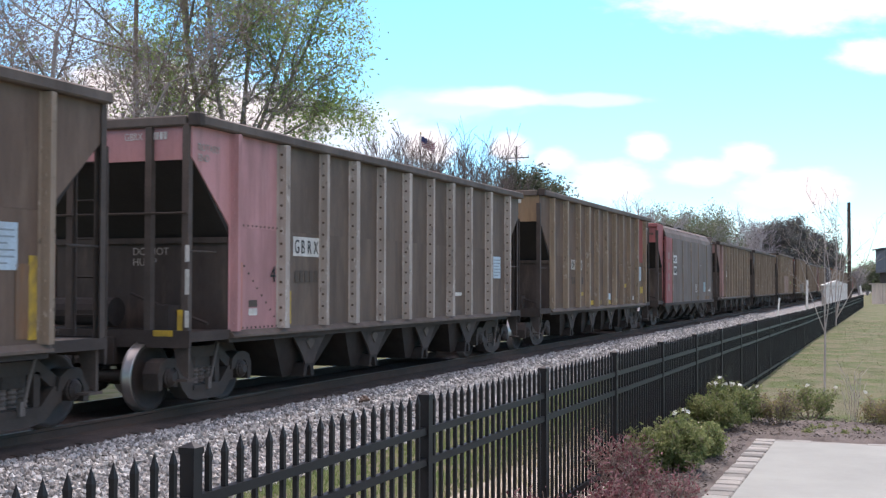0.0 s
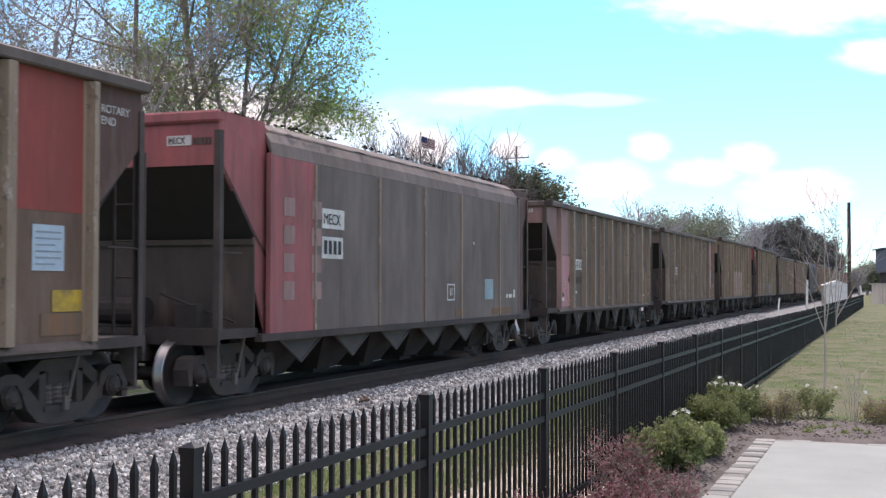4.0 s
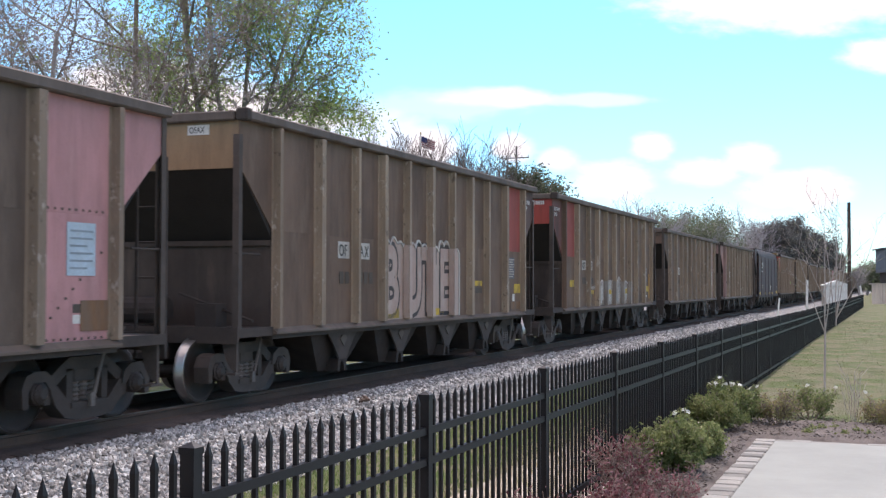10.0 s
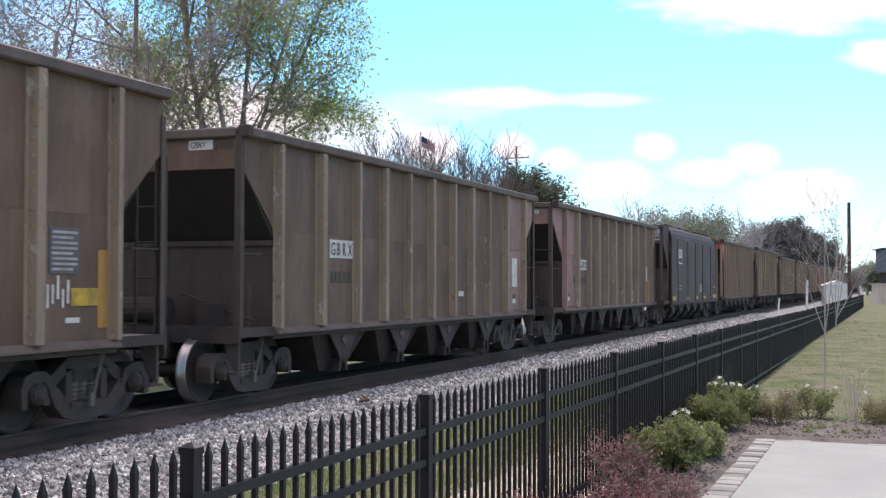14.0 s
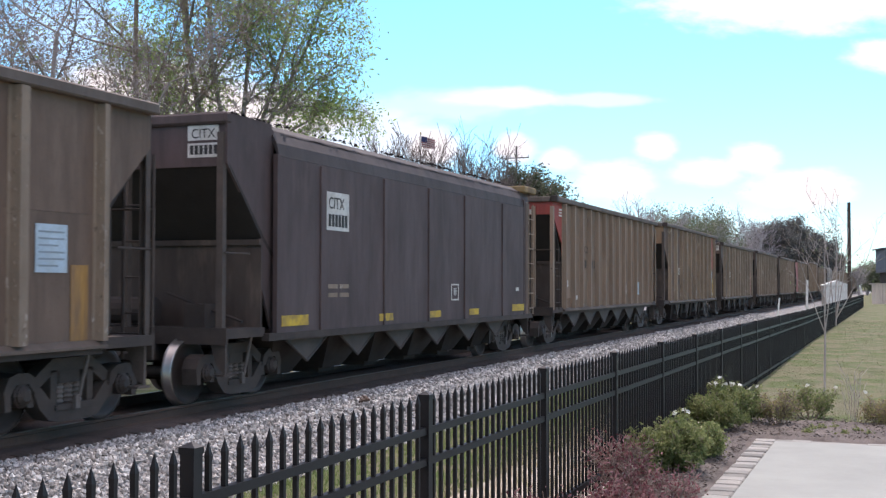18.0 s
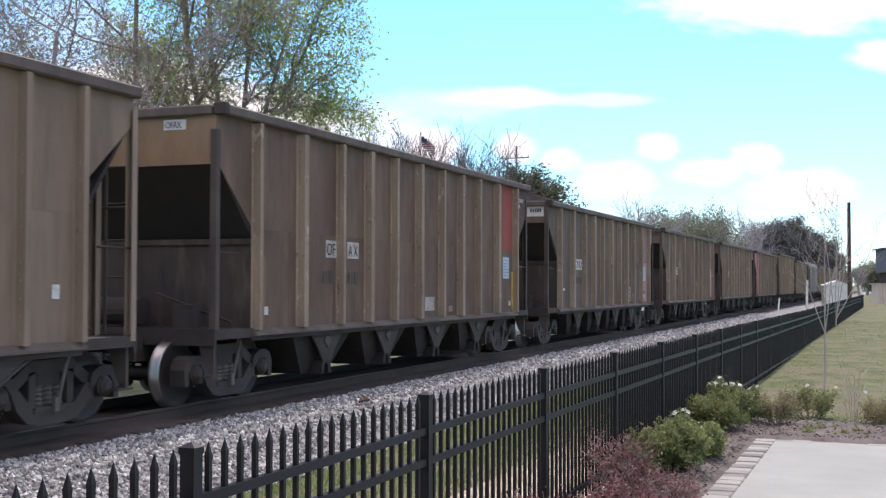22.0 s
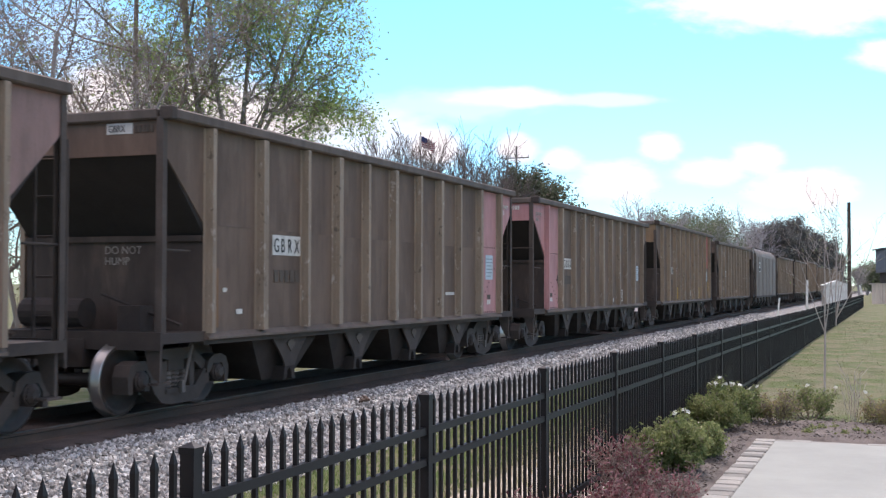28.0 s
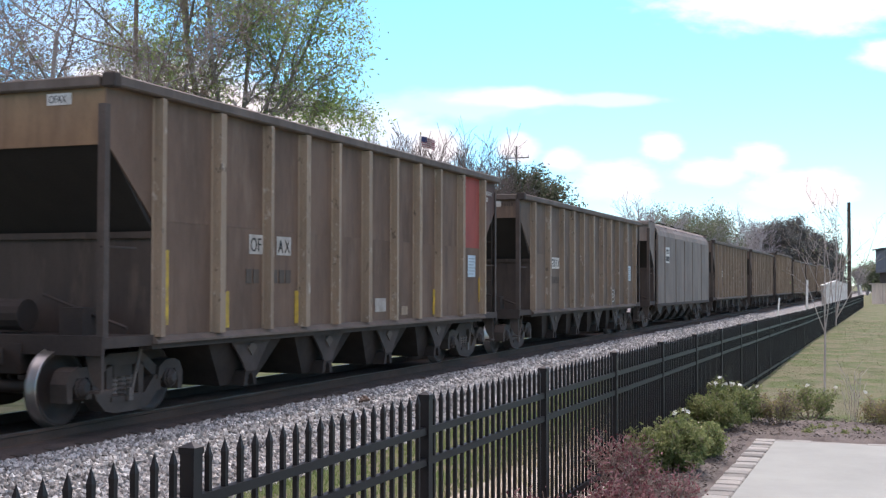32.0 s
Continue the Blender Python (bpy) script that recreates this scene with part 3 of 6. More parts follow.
# ---- coal cars ----
BODY, HIGH, LOW, HALF = 14.34, 3.92, 0.95, 1.60
SHEET = 1.47                     # x of the side sheets; the posts stand proud of them
POSTS = [1.01, 2.40, 3.75, 4.88, 6.00, 7.20, 8.40, 9.52, 10.62, 11.95, 13.33]
SLIM = [1.02 + i * 12.30 / 13 for i in range(14)]
MESH = {}
LIP = 3.33                       # lower edge of the end plate


def shared(key, make):
    key = (HIGH, key)
    if key not in MESH:
        MESH[key] = make()
    return MESH[key]


def add(name, key, make, parent, at=None, label="", turn=None):
    ob = part(name, shared(key, make), None, parent, label)
    if at is not None:
        ob.location = at
    if turn is not None:
        ob.rotation_euler = [radians(v) for v in turn]
    return ob


def side_outline(y0, y1, z0, z1):
    """The part of a side between two posts, cut off along the sloping end sheets."""
    pts = []
    def edge(y):       # lowest point of the side at y
        d = min(y, BODY - y)
        return max(z0, min(z1, ramp_between(d, [(0, LIP + 0.03), (0.95, LIP - 0.93 if LIP < 3.5 else 2.80), (0.951, LOW)])))
    ys = sorted({y0, y1} | {v for v in (0.95, 0.9505, BODY - 0.95, BODY - 0.9505) if y0 < v < y1})
    low = [(y, edge(y)) for y in ys]
    pts = low + [(y1, z1), (y0, z1)]
    out = []
    for p in pts:
        if not out or (abs(p[0] - out[-1][0]) + abs(p[1] - out[-1][1])) > 1e-4:
            out.append(p)
    if abs(out[0][0] - out[-1][0]) + abs(out[0][1] - out[-1][1]) < 1e-4:
        out.pop()
    return out


def panel(y0, y1, z0, z1, mat, x=SHEET):
    def make():
        bm = bmesh.new()
        prism_x(bm, side_outline(y0, y1, z0, z1), x - 0.02, x)
        return mesh_from("side_panel", bm, M[mat])
    return make


def post_mesh(wide, mat):
    def make():
        bm = bmesh.new()
        w = 0.095 if wide else 0.06
        d = HALF - SHEET - 0.005
        # hat section: tapered flanks, flange plates against the sheet, a row of rivet heads
        prism = [(-w - 0.03, 0), (-w, 0.012), (-w * 0.72, d), (w * 0.72, d), (w, 0.012), (w + 0.03, 0)]
        a = [bm.verts.new((x, y, LOW + 0.085)) for y, x in prism]
        b = [bm.verts.new((x, y, HIGH - 0.15)) for y, x in prism]
        for i in range(len(prism) - 1):
            bm.faces.new((a[i], a[i + 1], b[i + 1], b[i]))
        bm.faces.new(a)
        bm.faces.new(list(reversed(b)))
        bmesh.ops.recalc_face_normals(bm, faces=bm.faces[:])
        plain = len(bm.faces)
        for k in range(14):
            z = LOW + 0.2 + k * 0.19
            box(bm, d * 0.35, d * 0.62, -w - 0.004, -w * 0.80, z - 0.017, z + 0.017)
        bm.faces.ensure_lookup_table()
        for f in bm.faces[plain:]:
            f.material_index = 1
        return mesh_from("side_post", bm, [M[mat], M["rivet"] if mat == "pale" else M[mat]])
    return make


def make_wheelset():
    bm = bmesh.new()
    R = 0.457
    for s in (-1, 1):
        prof = [(0.80, 0.10), (0.835, 0.12), (0.80, 0.20), (0.785, 0.36), (0.825, 0.385), (0.825, R - 0.012), (0.815, R), (0.715, R + 0.004),
                (0.70, R + 0.028), (0.685, R + 0.02), (0.682, 0.385), (0.72, 0.36), (0.73, 0.20), (0.69, 0.12), (0.69, 0.10)]
        fs = lathe_x(bm, [(x * s, r) for x, r in prof], 36, closed=False)
        for f in fs:
            c = f.calc_center_median()
            rr = math.hypot(c.y, c.z)
            f.material_index = 1 if rr > 0.447 else 0
            f.smooth = True
    for f in lathe_x(bm, [(-1.05, 0.07), (-0.7, 0.085), (0.7, 0.085), (1.05, 0.07)], 12):
        f.smooth = True
    bmesh.ops.recalc_face_normals(bm, faces=bm.faces[:])
    return mesh_from("wheelset", bm, [M["wheel"], M["tread"]])


def make_frame():
    """Cast side frame of a truck: humped top member, pedestal boxes over the axles, bellied lower member, columns."""
    bm = bmesh.new()
    t = (-0.085, 0.085)
    prism_x(bm, [(-0.70, 0.60), (-0.52, 0.72), (-0.34, 0.83), (0.34, 0.83), (0.52, 0.72), (0.70, 0.60), (0.64, 0.46), (0.44, 0.60), (0.32, 0.68), (-0.32, 0.68), (-0.44, 0.60), (-0.64, 0.46)], *t)
    prism_x(bm, [(-0.72, 0.50), (-0.58, 0.52), (-0.36, 0.31), (0.36, 0.31), (0.58, 0.52), (0.72, 0.50), (0.60, 0.28), (0.44, 0.14), (0.24, 0.10), (-0.24, 0.10), (-0.44, 0.14), (-0.60, 0.28)], t[0] - 0.02, t[1] + 0.03)
    for s in (-1, 1):
        prism_x(bm, [(s * 0.38, 0.29), (s * 0.27, 0.29), (s * 0.27, 0.70), (s * 0.38, 0.70)], *t)
        hood = [(1.17, 0.30), (1.19, 0.52), (1.12, 0.66), (0.98, 0.71), (0.80, 0.70), (0.66, 0.62), (0.62, 0.46), (0.70, 0.46), (0.80, 0.58), (1.00, 0.58), (1.08, 0.48), (1.08, 0.30)]
        prism_x(bm, [(s * y, z) for y, z in hood], t[0] - 0.02, t[1] + 0.05)
        prism_x(bm, [(s * 0.76, 0.52), (s * 0.64, 0.52), (s * 0.66, 0.31), (s * 0.76, 0.31)], *t)
    box(bm, t[0], t[1] + 0.05, -0.34, 0.34, 0.24, 0.30)
    bmesh.ops.recalc_face_normals(bm, faces=bm.faces[:])
    return mesh_from("side_frame", bm, M["truck"])


def make_bearing():
    bm = bmesh.new()
    lathe_x(bm, [(-0.10, 0.135), (0.07, 0.135), (0.085, 0.115), (0.10, 0.115), (0.14, 0.06)], 16)
    for k in range(3):
        a = k * 2.094 + 0.5
        rod(bm, (0.09, 0.08 * math.cos(a), 0.08 * math.sin(a)), (0.125, 0.08 * math.cos(a), 0.08 * math.sin(a)), 0.016, sides=6)
    return mesh_from("bearing_cap", bm, M["wheel"], smooth=False)


def make_springs():
    bm = bmesh.new()
    for y in (-0.17, 0.0, 0.17):
        lathe = [(0.30 + k * 0.0265, 0.060 + 0.016 * (k % 2)) for k in range(10)]
        rings = [[bm.verts.new((r * math.cos(a), y + r * math.sin(a), z)) for a in [2 * math.pi * i / 10 for i in range(10)]] for z, r in lathe]
        for p, q in zip(rings, rings[1:]):
            for i in range(10):
                bm.faces.new((p[i], p[(i + 1) % 10], q[(i + 1) % 10], q[i]))
    return mesh_from("spring_nest", bm, M["spring"])


def add_truck(car, y):
    bolster = add("truck", "bolster", lambda: mesh_from("bolster", boxes((-1.05, 1.05, -0.2, 0.2, 0.52, 0.74), (-0.4, 0.4, -0.28, 0.28, 0.74, 0.86), (-0.72, 0.72, -0.52, -0.44, 0.30, 0.42), (-0.72, 0.72, 0.44, 0.52, 0.30, 0.42), bevel=0.02), M["truck"]), car, (0, y, 0))
    sets = []
    for s in (-1, 1):
        add("side_frame", "frame", make_frame, bolster, (s * 1.0, 0, 0))
        add("spring_nest", "springs", make_springs, bolster, (s * 1.0, 0, 0))
        for a in (-0.9, 0.9):
            add("bearing_cap", "bearing", make_bearing, bolster, (s * 1.06, a, 0.457), turn=(0, 0, 0 if s > 0 else 180))
    for a in (-0.9, 0.9):
        sets.append((add("wheelset", "wheelset", make_wheelset, bolster, (0, a, 0.457)), a))
    # brake lever and hanger rod at the near corner
    add("brake_lever", "lever", lambda: mesh_from("brake_lever", prism_x(rod(bmesh.new(), (1.16, 0.0, 0.30), (1.22, 0.16, 1.0), 0.024), [(-0.05, 0.24), (0.03, 0.24), (0.03, 0.40), (-0.05, 0.40)], 1.13, 1.18), M["spring"]), bolster)
    return sets


def chute_mesh(style):
    def make():
        bm = bmesh.new()
        top, bot, zb = (1.16, 0.46, 0.25) if style == "funnel" else (0.93, 0.36, 0.26)
        xs = (1.36, 1.16) if style == "funnel" else (1.36, 0.90)
        a = [bm.verts.new(p) for p in ((-xs[0], -top, 1.02), (xs[0], -top, 1.02), (xs[0], top, 1.02), (-xs[0], top, 1.02))]
        b = [bm.verts.new(p) for p in ((-xs[1], -bot, zb), (xs[1], -bot, zb), (xs[1], bot, zb), (-xs[1], bot, zb))]
        for i in range(4):
            bm.faces.new((a[i], a[(i + 1) % 4], b[(i + 1) % 4], b[i]))
        bm.faces.new(a)
        bm.faces.new(list(reversed(b)))
        bmesh.ops.recalc_face_normals(bm, faces=bm.faces[:])
        if style == "sharp":
            box(bm, -0.8, 0.8, -0.30, 0.30, 0.18, 0.40)        # gate box under the hopper, set back from the side
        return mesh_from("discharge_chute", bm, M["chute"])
    return make


def chute_face(style):
    """Dusty outer plate of a hopper: concave funnel, or a plain triangle with a rolled edge."""
    def make():
        bm = bmesh.new()
        if style == "funnel":
            half = [(0.62, 0.94), (0.42, 0.76), (0.24, 0.58), (0.14, 0.44)]
            prism_x(bm, [(-y, z) for y, z in half] + [(y, z) for y, z in reversed(half)], 1.372, 1.40)
        else:
            prism_x(bm, [(-0.92, 0.96), (-0.05, 0.50), (0.05, 0.50), (0.92, 0.96)], 1.372, 1.40)
            rod(bm, (1.40, -0.92, 0.97), (1.40, 0.0, 0.485), 0.022)
            rod(bm, (1.40, 0.92, 0.97), (1.40, 0.0, 0.485), 0.022)
        bmesh.ops.recalc_face_normals(bm, faces=bm.faces[:])
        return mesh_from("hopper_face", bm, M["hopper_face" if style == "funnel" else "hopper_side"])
    return make


def gate_leg(side):
    """One of the two splayed legs of a gate, with the rounded outer flank."""
    def make():
        bm = bmesh.new()
        pts = [(0.0, 0.47), (0.14, 0.45), (0.165, 0.34), (0.18, 0.24), (0.09, 0.24), (0.06, 0.38), (0.0, 0.42)]
        prism_x(bm, [(y * side, z) for y, z in pts], 1.10, 1.385)
        bmesh.ops.recalc_face_normals(bm, faces=bm.faces[:])
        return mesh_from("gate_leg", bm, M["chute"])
    return make


M["dimwhite"] = surface("dirty_white_plate", (0.40, 0.365, 0.33), 0.75, dirt=(0.21, 0.17, 0.14), dirt_amount=0.8, dirt_scale=5)
M["darkplate"] = surface("dark_notice_plate", (0.10, 0.10, 0.11), 0.7)
M["ghost2"] = surface("faded_print", (0.24, 0.28, 0.31), 0.8)
M["latch"] = surface("rusty_latch_plate", (0.105, 0.085, 0.068), 0.85, dirt=(0.055, 0.045, 0.038), dirt_scale=6)
# base colour lowered for under-car shade, lighter dust mottled over it
M["chute"] = surface("shaded_dusty_chute_steel", (0.027, 0.019, 0.016), 0.85, dirt=(0.042, 0.033, 0.028), dirt_amount=0.7, dirt_scale=3)


def end_parts(car, near, paint, void_posts, style, across):
    """One end of a car: upper plate, slope sheet, lower sheet, posts, platform, coupler."""
    s, o = (1, 0.0) if near else (-1, BODY)
    Y = lambda v: o + s * v
    fl = lambda rows: boxes(*[(a, b, min(Y(c), Y(d)), max(Y(c), Y(d)), e, f) for a, b, c, d, e, f in rows])
    tag = "n" if near else "f"
    w = SHEET - 0.02
    add("end_plate", ("plate", tag, paint), lambda: mesh_from("end_plate", fl([(-w, w, 0.02, 0.05, LIP, HIGH - 0.14)]), M[paint]), car)

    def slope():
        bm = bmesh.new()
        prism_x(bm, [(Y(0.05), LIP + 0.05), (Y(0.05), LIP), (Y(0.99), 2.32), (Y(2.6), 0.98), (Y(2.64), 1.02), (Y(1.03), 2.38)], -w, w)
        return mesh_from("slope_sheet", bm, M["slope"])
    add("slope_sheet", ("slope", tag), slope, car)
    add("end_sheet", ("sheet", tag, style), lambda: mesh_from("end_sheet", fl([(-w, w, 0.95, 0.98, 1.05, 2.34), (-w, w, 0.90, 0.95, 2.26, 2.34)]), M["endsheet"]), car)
    add("end_platform", ("platform", tag), lambda: mesh_from("end_platform", fl([(-1.5, 1.5, -0.05, 0.98, 0.93, 1.06), (-1.5, 1.5, -0.08, -0.03, 0.85, 1.08), (-0.35, 0.35, -0.12, 2.2, 0.62, 0.98)]), M["under"]), car)
    def channel():
        bm = bmesh.new()
        q = [(-0.05, 0.05), (-0.05, -0.045), (0.05, -0.045), (0.05, 0.05), (0.038, 0.05), (0.038, -0.033), (-0.038, -0.033), (-0.038, 0.05)]
        lo = [bm.verts.new((x, Y(y), 1.0)) for x, y in q]
        hi = [bm.verts.new((x, Y(y), 3.80)) for x, y in q]
        for i in range(8):
            bm.faces.new((lo[i], lo[(i + 1) % 8], hi[(i + 1) % 8], hi[i]))
        bmesh.ops.recalc_face_normals(bm, faces=bm.faces[:])
        return mesh_from("end_post", bm, M["tan3" if style == "slim" else "endpost"])
    for x in void_posts:
        add("end_post", ("endpost", tag), channel, car, (x, 0, 0))
    add("coupler", ("coupler", tag), lambda: mesh_from("coupler", fl([(-0.11, 0.11, -0.72, 0.1, 0.72, 0.92), (-0.17, 0.17, -0.95, -0.66, 0.68, 0.97)]), M["truck"]), car)
    # ladder at the corner and grab bars across the opening
    def ladder(x0, x1, y, rungs, z0=0.75, z1=3.3):
        bm = bmesh.new()
        for x in (x0, x1):
            rod(bm, (x, Y(y), z0), (x, Y(y), z1), 0.022)
        for k in range(rungs):
            z = z0 + 0.12 + k * (z1 - z0 - 0.3) / (rungs - 1)
            rod(bm, (x0, Y(y) - s * 0.03, z), (x1, Y(y) - s * 0.03, z), 0.014)
        return bm
    add("ladder", ("ladder", tag), lambda: mesh_from("ladder", ladder(1.02, 1.46, -0.09, 6) if not near else ladder(-1.46, -1.02, -0.09, 6), M["under"]), car)
    def side_ladder():
        bm = bmesh.new()
        for y in (0.12, 0.52):
            rod(bm, (1.5, Y(y), 1.0), (1.5, Y(y), 3.05 if y < 0.3 else 2.7), 0.02)
        for k in range(5):
            rod(bm, (1.53, Y(0.12), 1.2 + k * 0.36), (1.53, Y(0.52), 1.2 + k * 0.36), 0.014)
        return mesh_from("side_ladder", bm, M["under"])
    if style == "slim" and near:
        add("side_ladder", ("sladder", tag), side_ladder, car)
    add("grab_bar", ("grabside", tag), lambda: mesh_from("grab_bar", rod(bmesh.new(), (1.45, Y(-0.05), 2.12), (1.45, Y(0.62), 2.12), 0.016), M["under"]), car)
    if across:
        add("grab_bar", ("grab", tag), lambda: mesh_from("grab_bar", rod(bmesh.new(), (-1.4, Y(-0.07), 2.62), (1.45, Y(-0.07), 2.62), 0.016), M["under"]), car)
    # air reservoir, valve, pipe and step under the slope
    add("air_reservoir", ("tank", tag), lambda: mesh_from("air_reservoir", rod(bmesh.new(), (-1.1, Y(0.55), 1.3), (-0.1, Y(0.55), 1.3), 0.2, sides=14), M["under"]), car)
    add("brake_pipe", ("pipe", tag), lambda: mesh_from("brake_pipe", rod(bmesh.new(), (0.1, Y(0.6), 1.55), (1.35, Y(0.6), 1.15), 0.025), M["under"]), car)
    add("brake_valve", ("valve", tag), lambda: mesh_from("brake_valve", fl([(0.5, 0.85, 0.4, 0.7, 1.06, 1.4)]), M["under"]), car)
    def step():
        bm = bmesh.new()
        lo, hi = min(Y(0.0), Y(0.05)), max(Y(0.0), Y(0.05))
        prism_y(bm, [(1.06, 0.94), (1.44, 0.94), (1.44, 0.44), (1.34, 0.50), (1.27, 0.62), (1.20, 0.86)], lo, hi)
        prism_y(bm, [(1.30, 0.44), (1.46, 0.44), (1.46, 0.41), (1.30, 0.41)], min(Y(-0.06), Y(0.20)), max(Y(-0.06), Y(0.20)))
        return mesh_from("corner_step", bm, M["endpost"])
    add("corner_step", ("step", tag), step, car)


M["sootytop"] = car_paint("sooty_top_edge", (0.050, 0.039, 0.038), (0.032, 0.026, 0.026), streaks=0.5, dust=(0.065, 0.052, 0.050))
M["dustyellow"] = car_paint("faded_yellow_paint", (0.30, 0.20, 0.085), (0.13, 0.095, 0.06), streaks=0.7)
M["endsheet"] = car_paint("dark_brown_end_sheet", (0.088, 0.066, 0.055), (0.040, 0.031, 0.028))
# near-black base colour carries the shade of the open car end
M["slope"] = surface("shade_dark_slope_sheet", (0.026, 0.022, 0.020), 0.9)
M["endpost"] = surface("grimy_end_post", (0.085, 0.066, 0.056), 0.85, dirt=(0.045, 0.036, 0.032), dirt_amount=0.8)


def plate(car, name, y0, y1, z0, z1, mat, x=SHEET + 0.006, label=""):
    bm = boxes((x - 0.006, x, y0, y1, z0, z1))
    return part(name, bm, M[mat], car, label)


FACE = Matrix(((0, 0, 1, 0), (1, 0, 0, 0), (0, 1, 0, 0), (0, 0, 0, 1)))        # lettering on a side
FRONT = Matrix(((1, 0, 0, 0), (0, 0, -1, 0), (0, 1, 0, 0), (0, 0, 0, 1)))      # lettering on a near end


def letter(car, words, y, z, size, mat="ink", x=SHEET + 0.012, squeeze=1.0, end=False):
    me = shared(("text", words, size, mat), lambda: text_mesh(words, size, M[mat]))
    ob = part("lettering", me, None, car)
    m = FRONT if end else FACE
    ob.matrix_basis = Matrix.Translation((y, 0.007, z) if end else (x, y, z)) @ m @ Matrix.Diagonal((squeeze, 1, 1, 1))
    return ob


def bars(car, y, z, count, wide, high, gap, mat="white", x=SHEET + 0.008, end=False):
    """A row of plain bars for numbers and small print."""
    me = shared(("bar", wide, high, mat, end), lambda: mesh_from("print_bar", boxes((0, wide, 0.005, 0.018, 0, high) if end else (-0.004, 0, 0, wide, 0, high)), M[mat]))
    for k in range(count):
        a = y + k * (wide + gap)
        part("print_bar", me, None, car).location = (a, 0, z) if end else (x, a, z)


def coal_load(car, seed, heap):
    rng = random.Random(seed)
    ny, nx = 44, 9
    verts, faces = [], []
    humps = [(rng.uniform(1, BODY - 1), rng.uniform(0.8, 1.8), rng.uniform(0.3, 1.0)) for _ in range(7)]
    for j in range(ny + 1):
        for i in range(nx + 1):
            y = 0.08 + (BODY - 0.16) * j / ny
            u = i / nx * 2 - 1
            h = sum(a * math.exp(-((y - c) / w) ** 2) for c, w, a in humps) * heap * 0.17
            z = HIGH - 0.13 + (1 - u * u) * (0.08 + h) * min(1, min(y, BODY - y) / 1.2) + noise.noise((u * 6, y * 4, seed)) * 0.05
            verts.append((u * (SHEET - 0.03), y, z))
    k = nx + 1
    faces = [(j * k + i, j * k + i + 1, (j + 1) * k + i + 1, (j + 1) * k + i) for j in range(ny) for i in range(nx)]
    crumbs(car, seed % 4)
    ob = part("coal_load", cloud_of("coal_load", verts, faces, M["coal"]), None, car, "heaped black coal")
    return ob


def crumbs(car, seed):
    """Spilled coal lumps along the top of the near side and the near end."""
    def make():
        rng = random.Random(90 + seed)
        v, f = [], []
        for i in range(230):
            y = rng.uniform(0.02, BODY - 0.05)
            if noise.noise((y * 0.8, seed * 5.0, 0.3)) < -0.12:
                continue
            x, s = rng.uniform(SHEET - 0.10, SHEET + 0.02), rng.uniform(0.018, 0.045)
            k = len(v)
            for a, b, c in ((1, 0, 0), (-1, 0, 0), (0, 1, 0), (0, -1, 0), (0, 0, 1)):
                v.append((x + a * s * rng.uniform(0.6, 1.3), y + b * s * rng.uniform(0.6, 1.6), HIGH - 0.012 + (c * s * rng.uniform(0.5, 1.1))))
            f += [(k + 4, k, k + 2), (k + 4, k + 2, k + 1), (k + 4, k + 1, k + 3), (k + 4, k + 3, k)]
        return cloud_of("coal_crumb_line", v, f, M["coal"])
    add("coal_crumb_line", ("crumbs", seed), make, car)


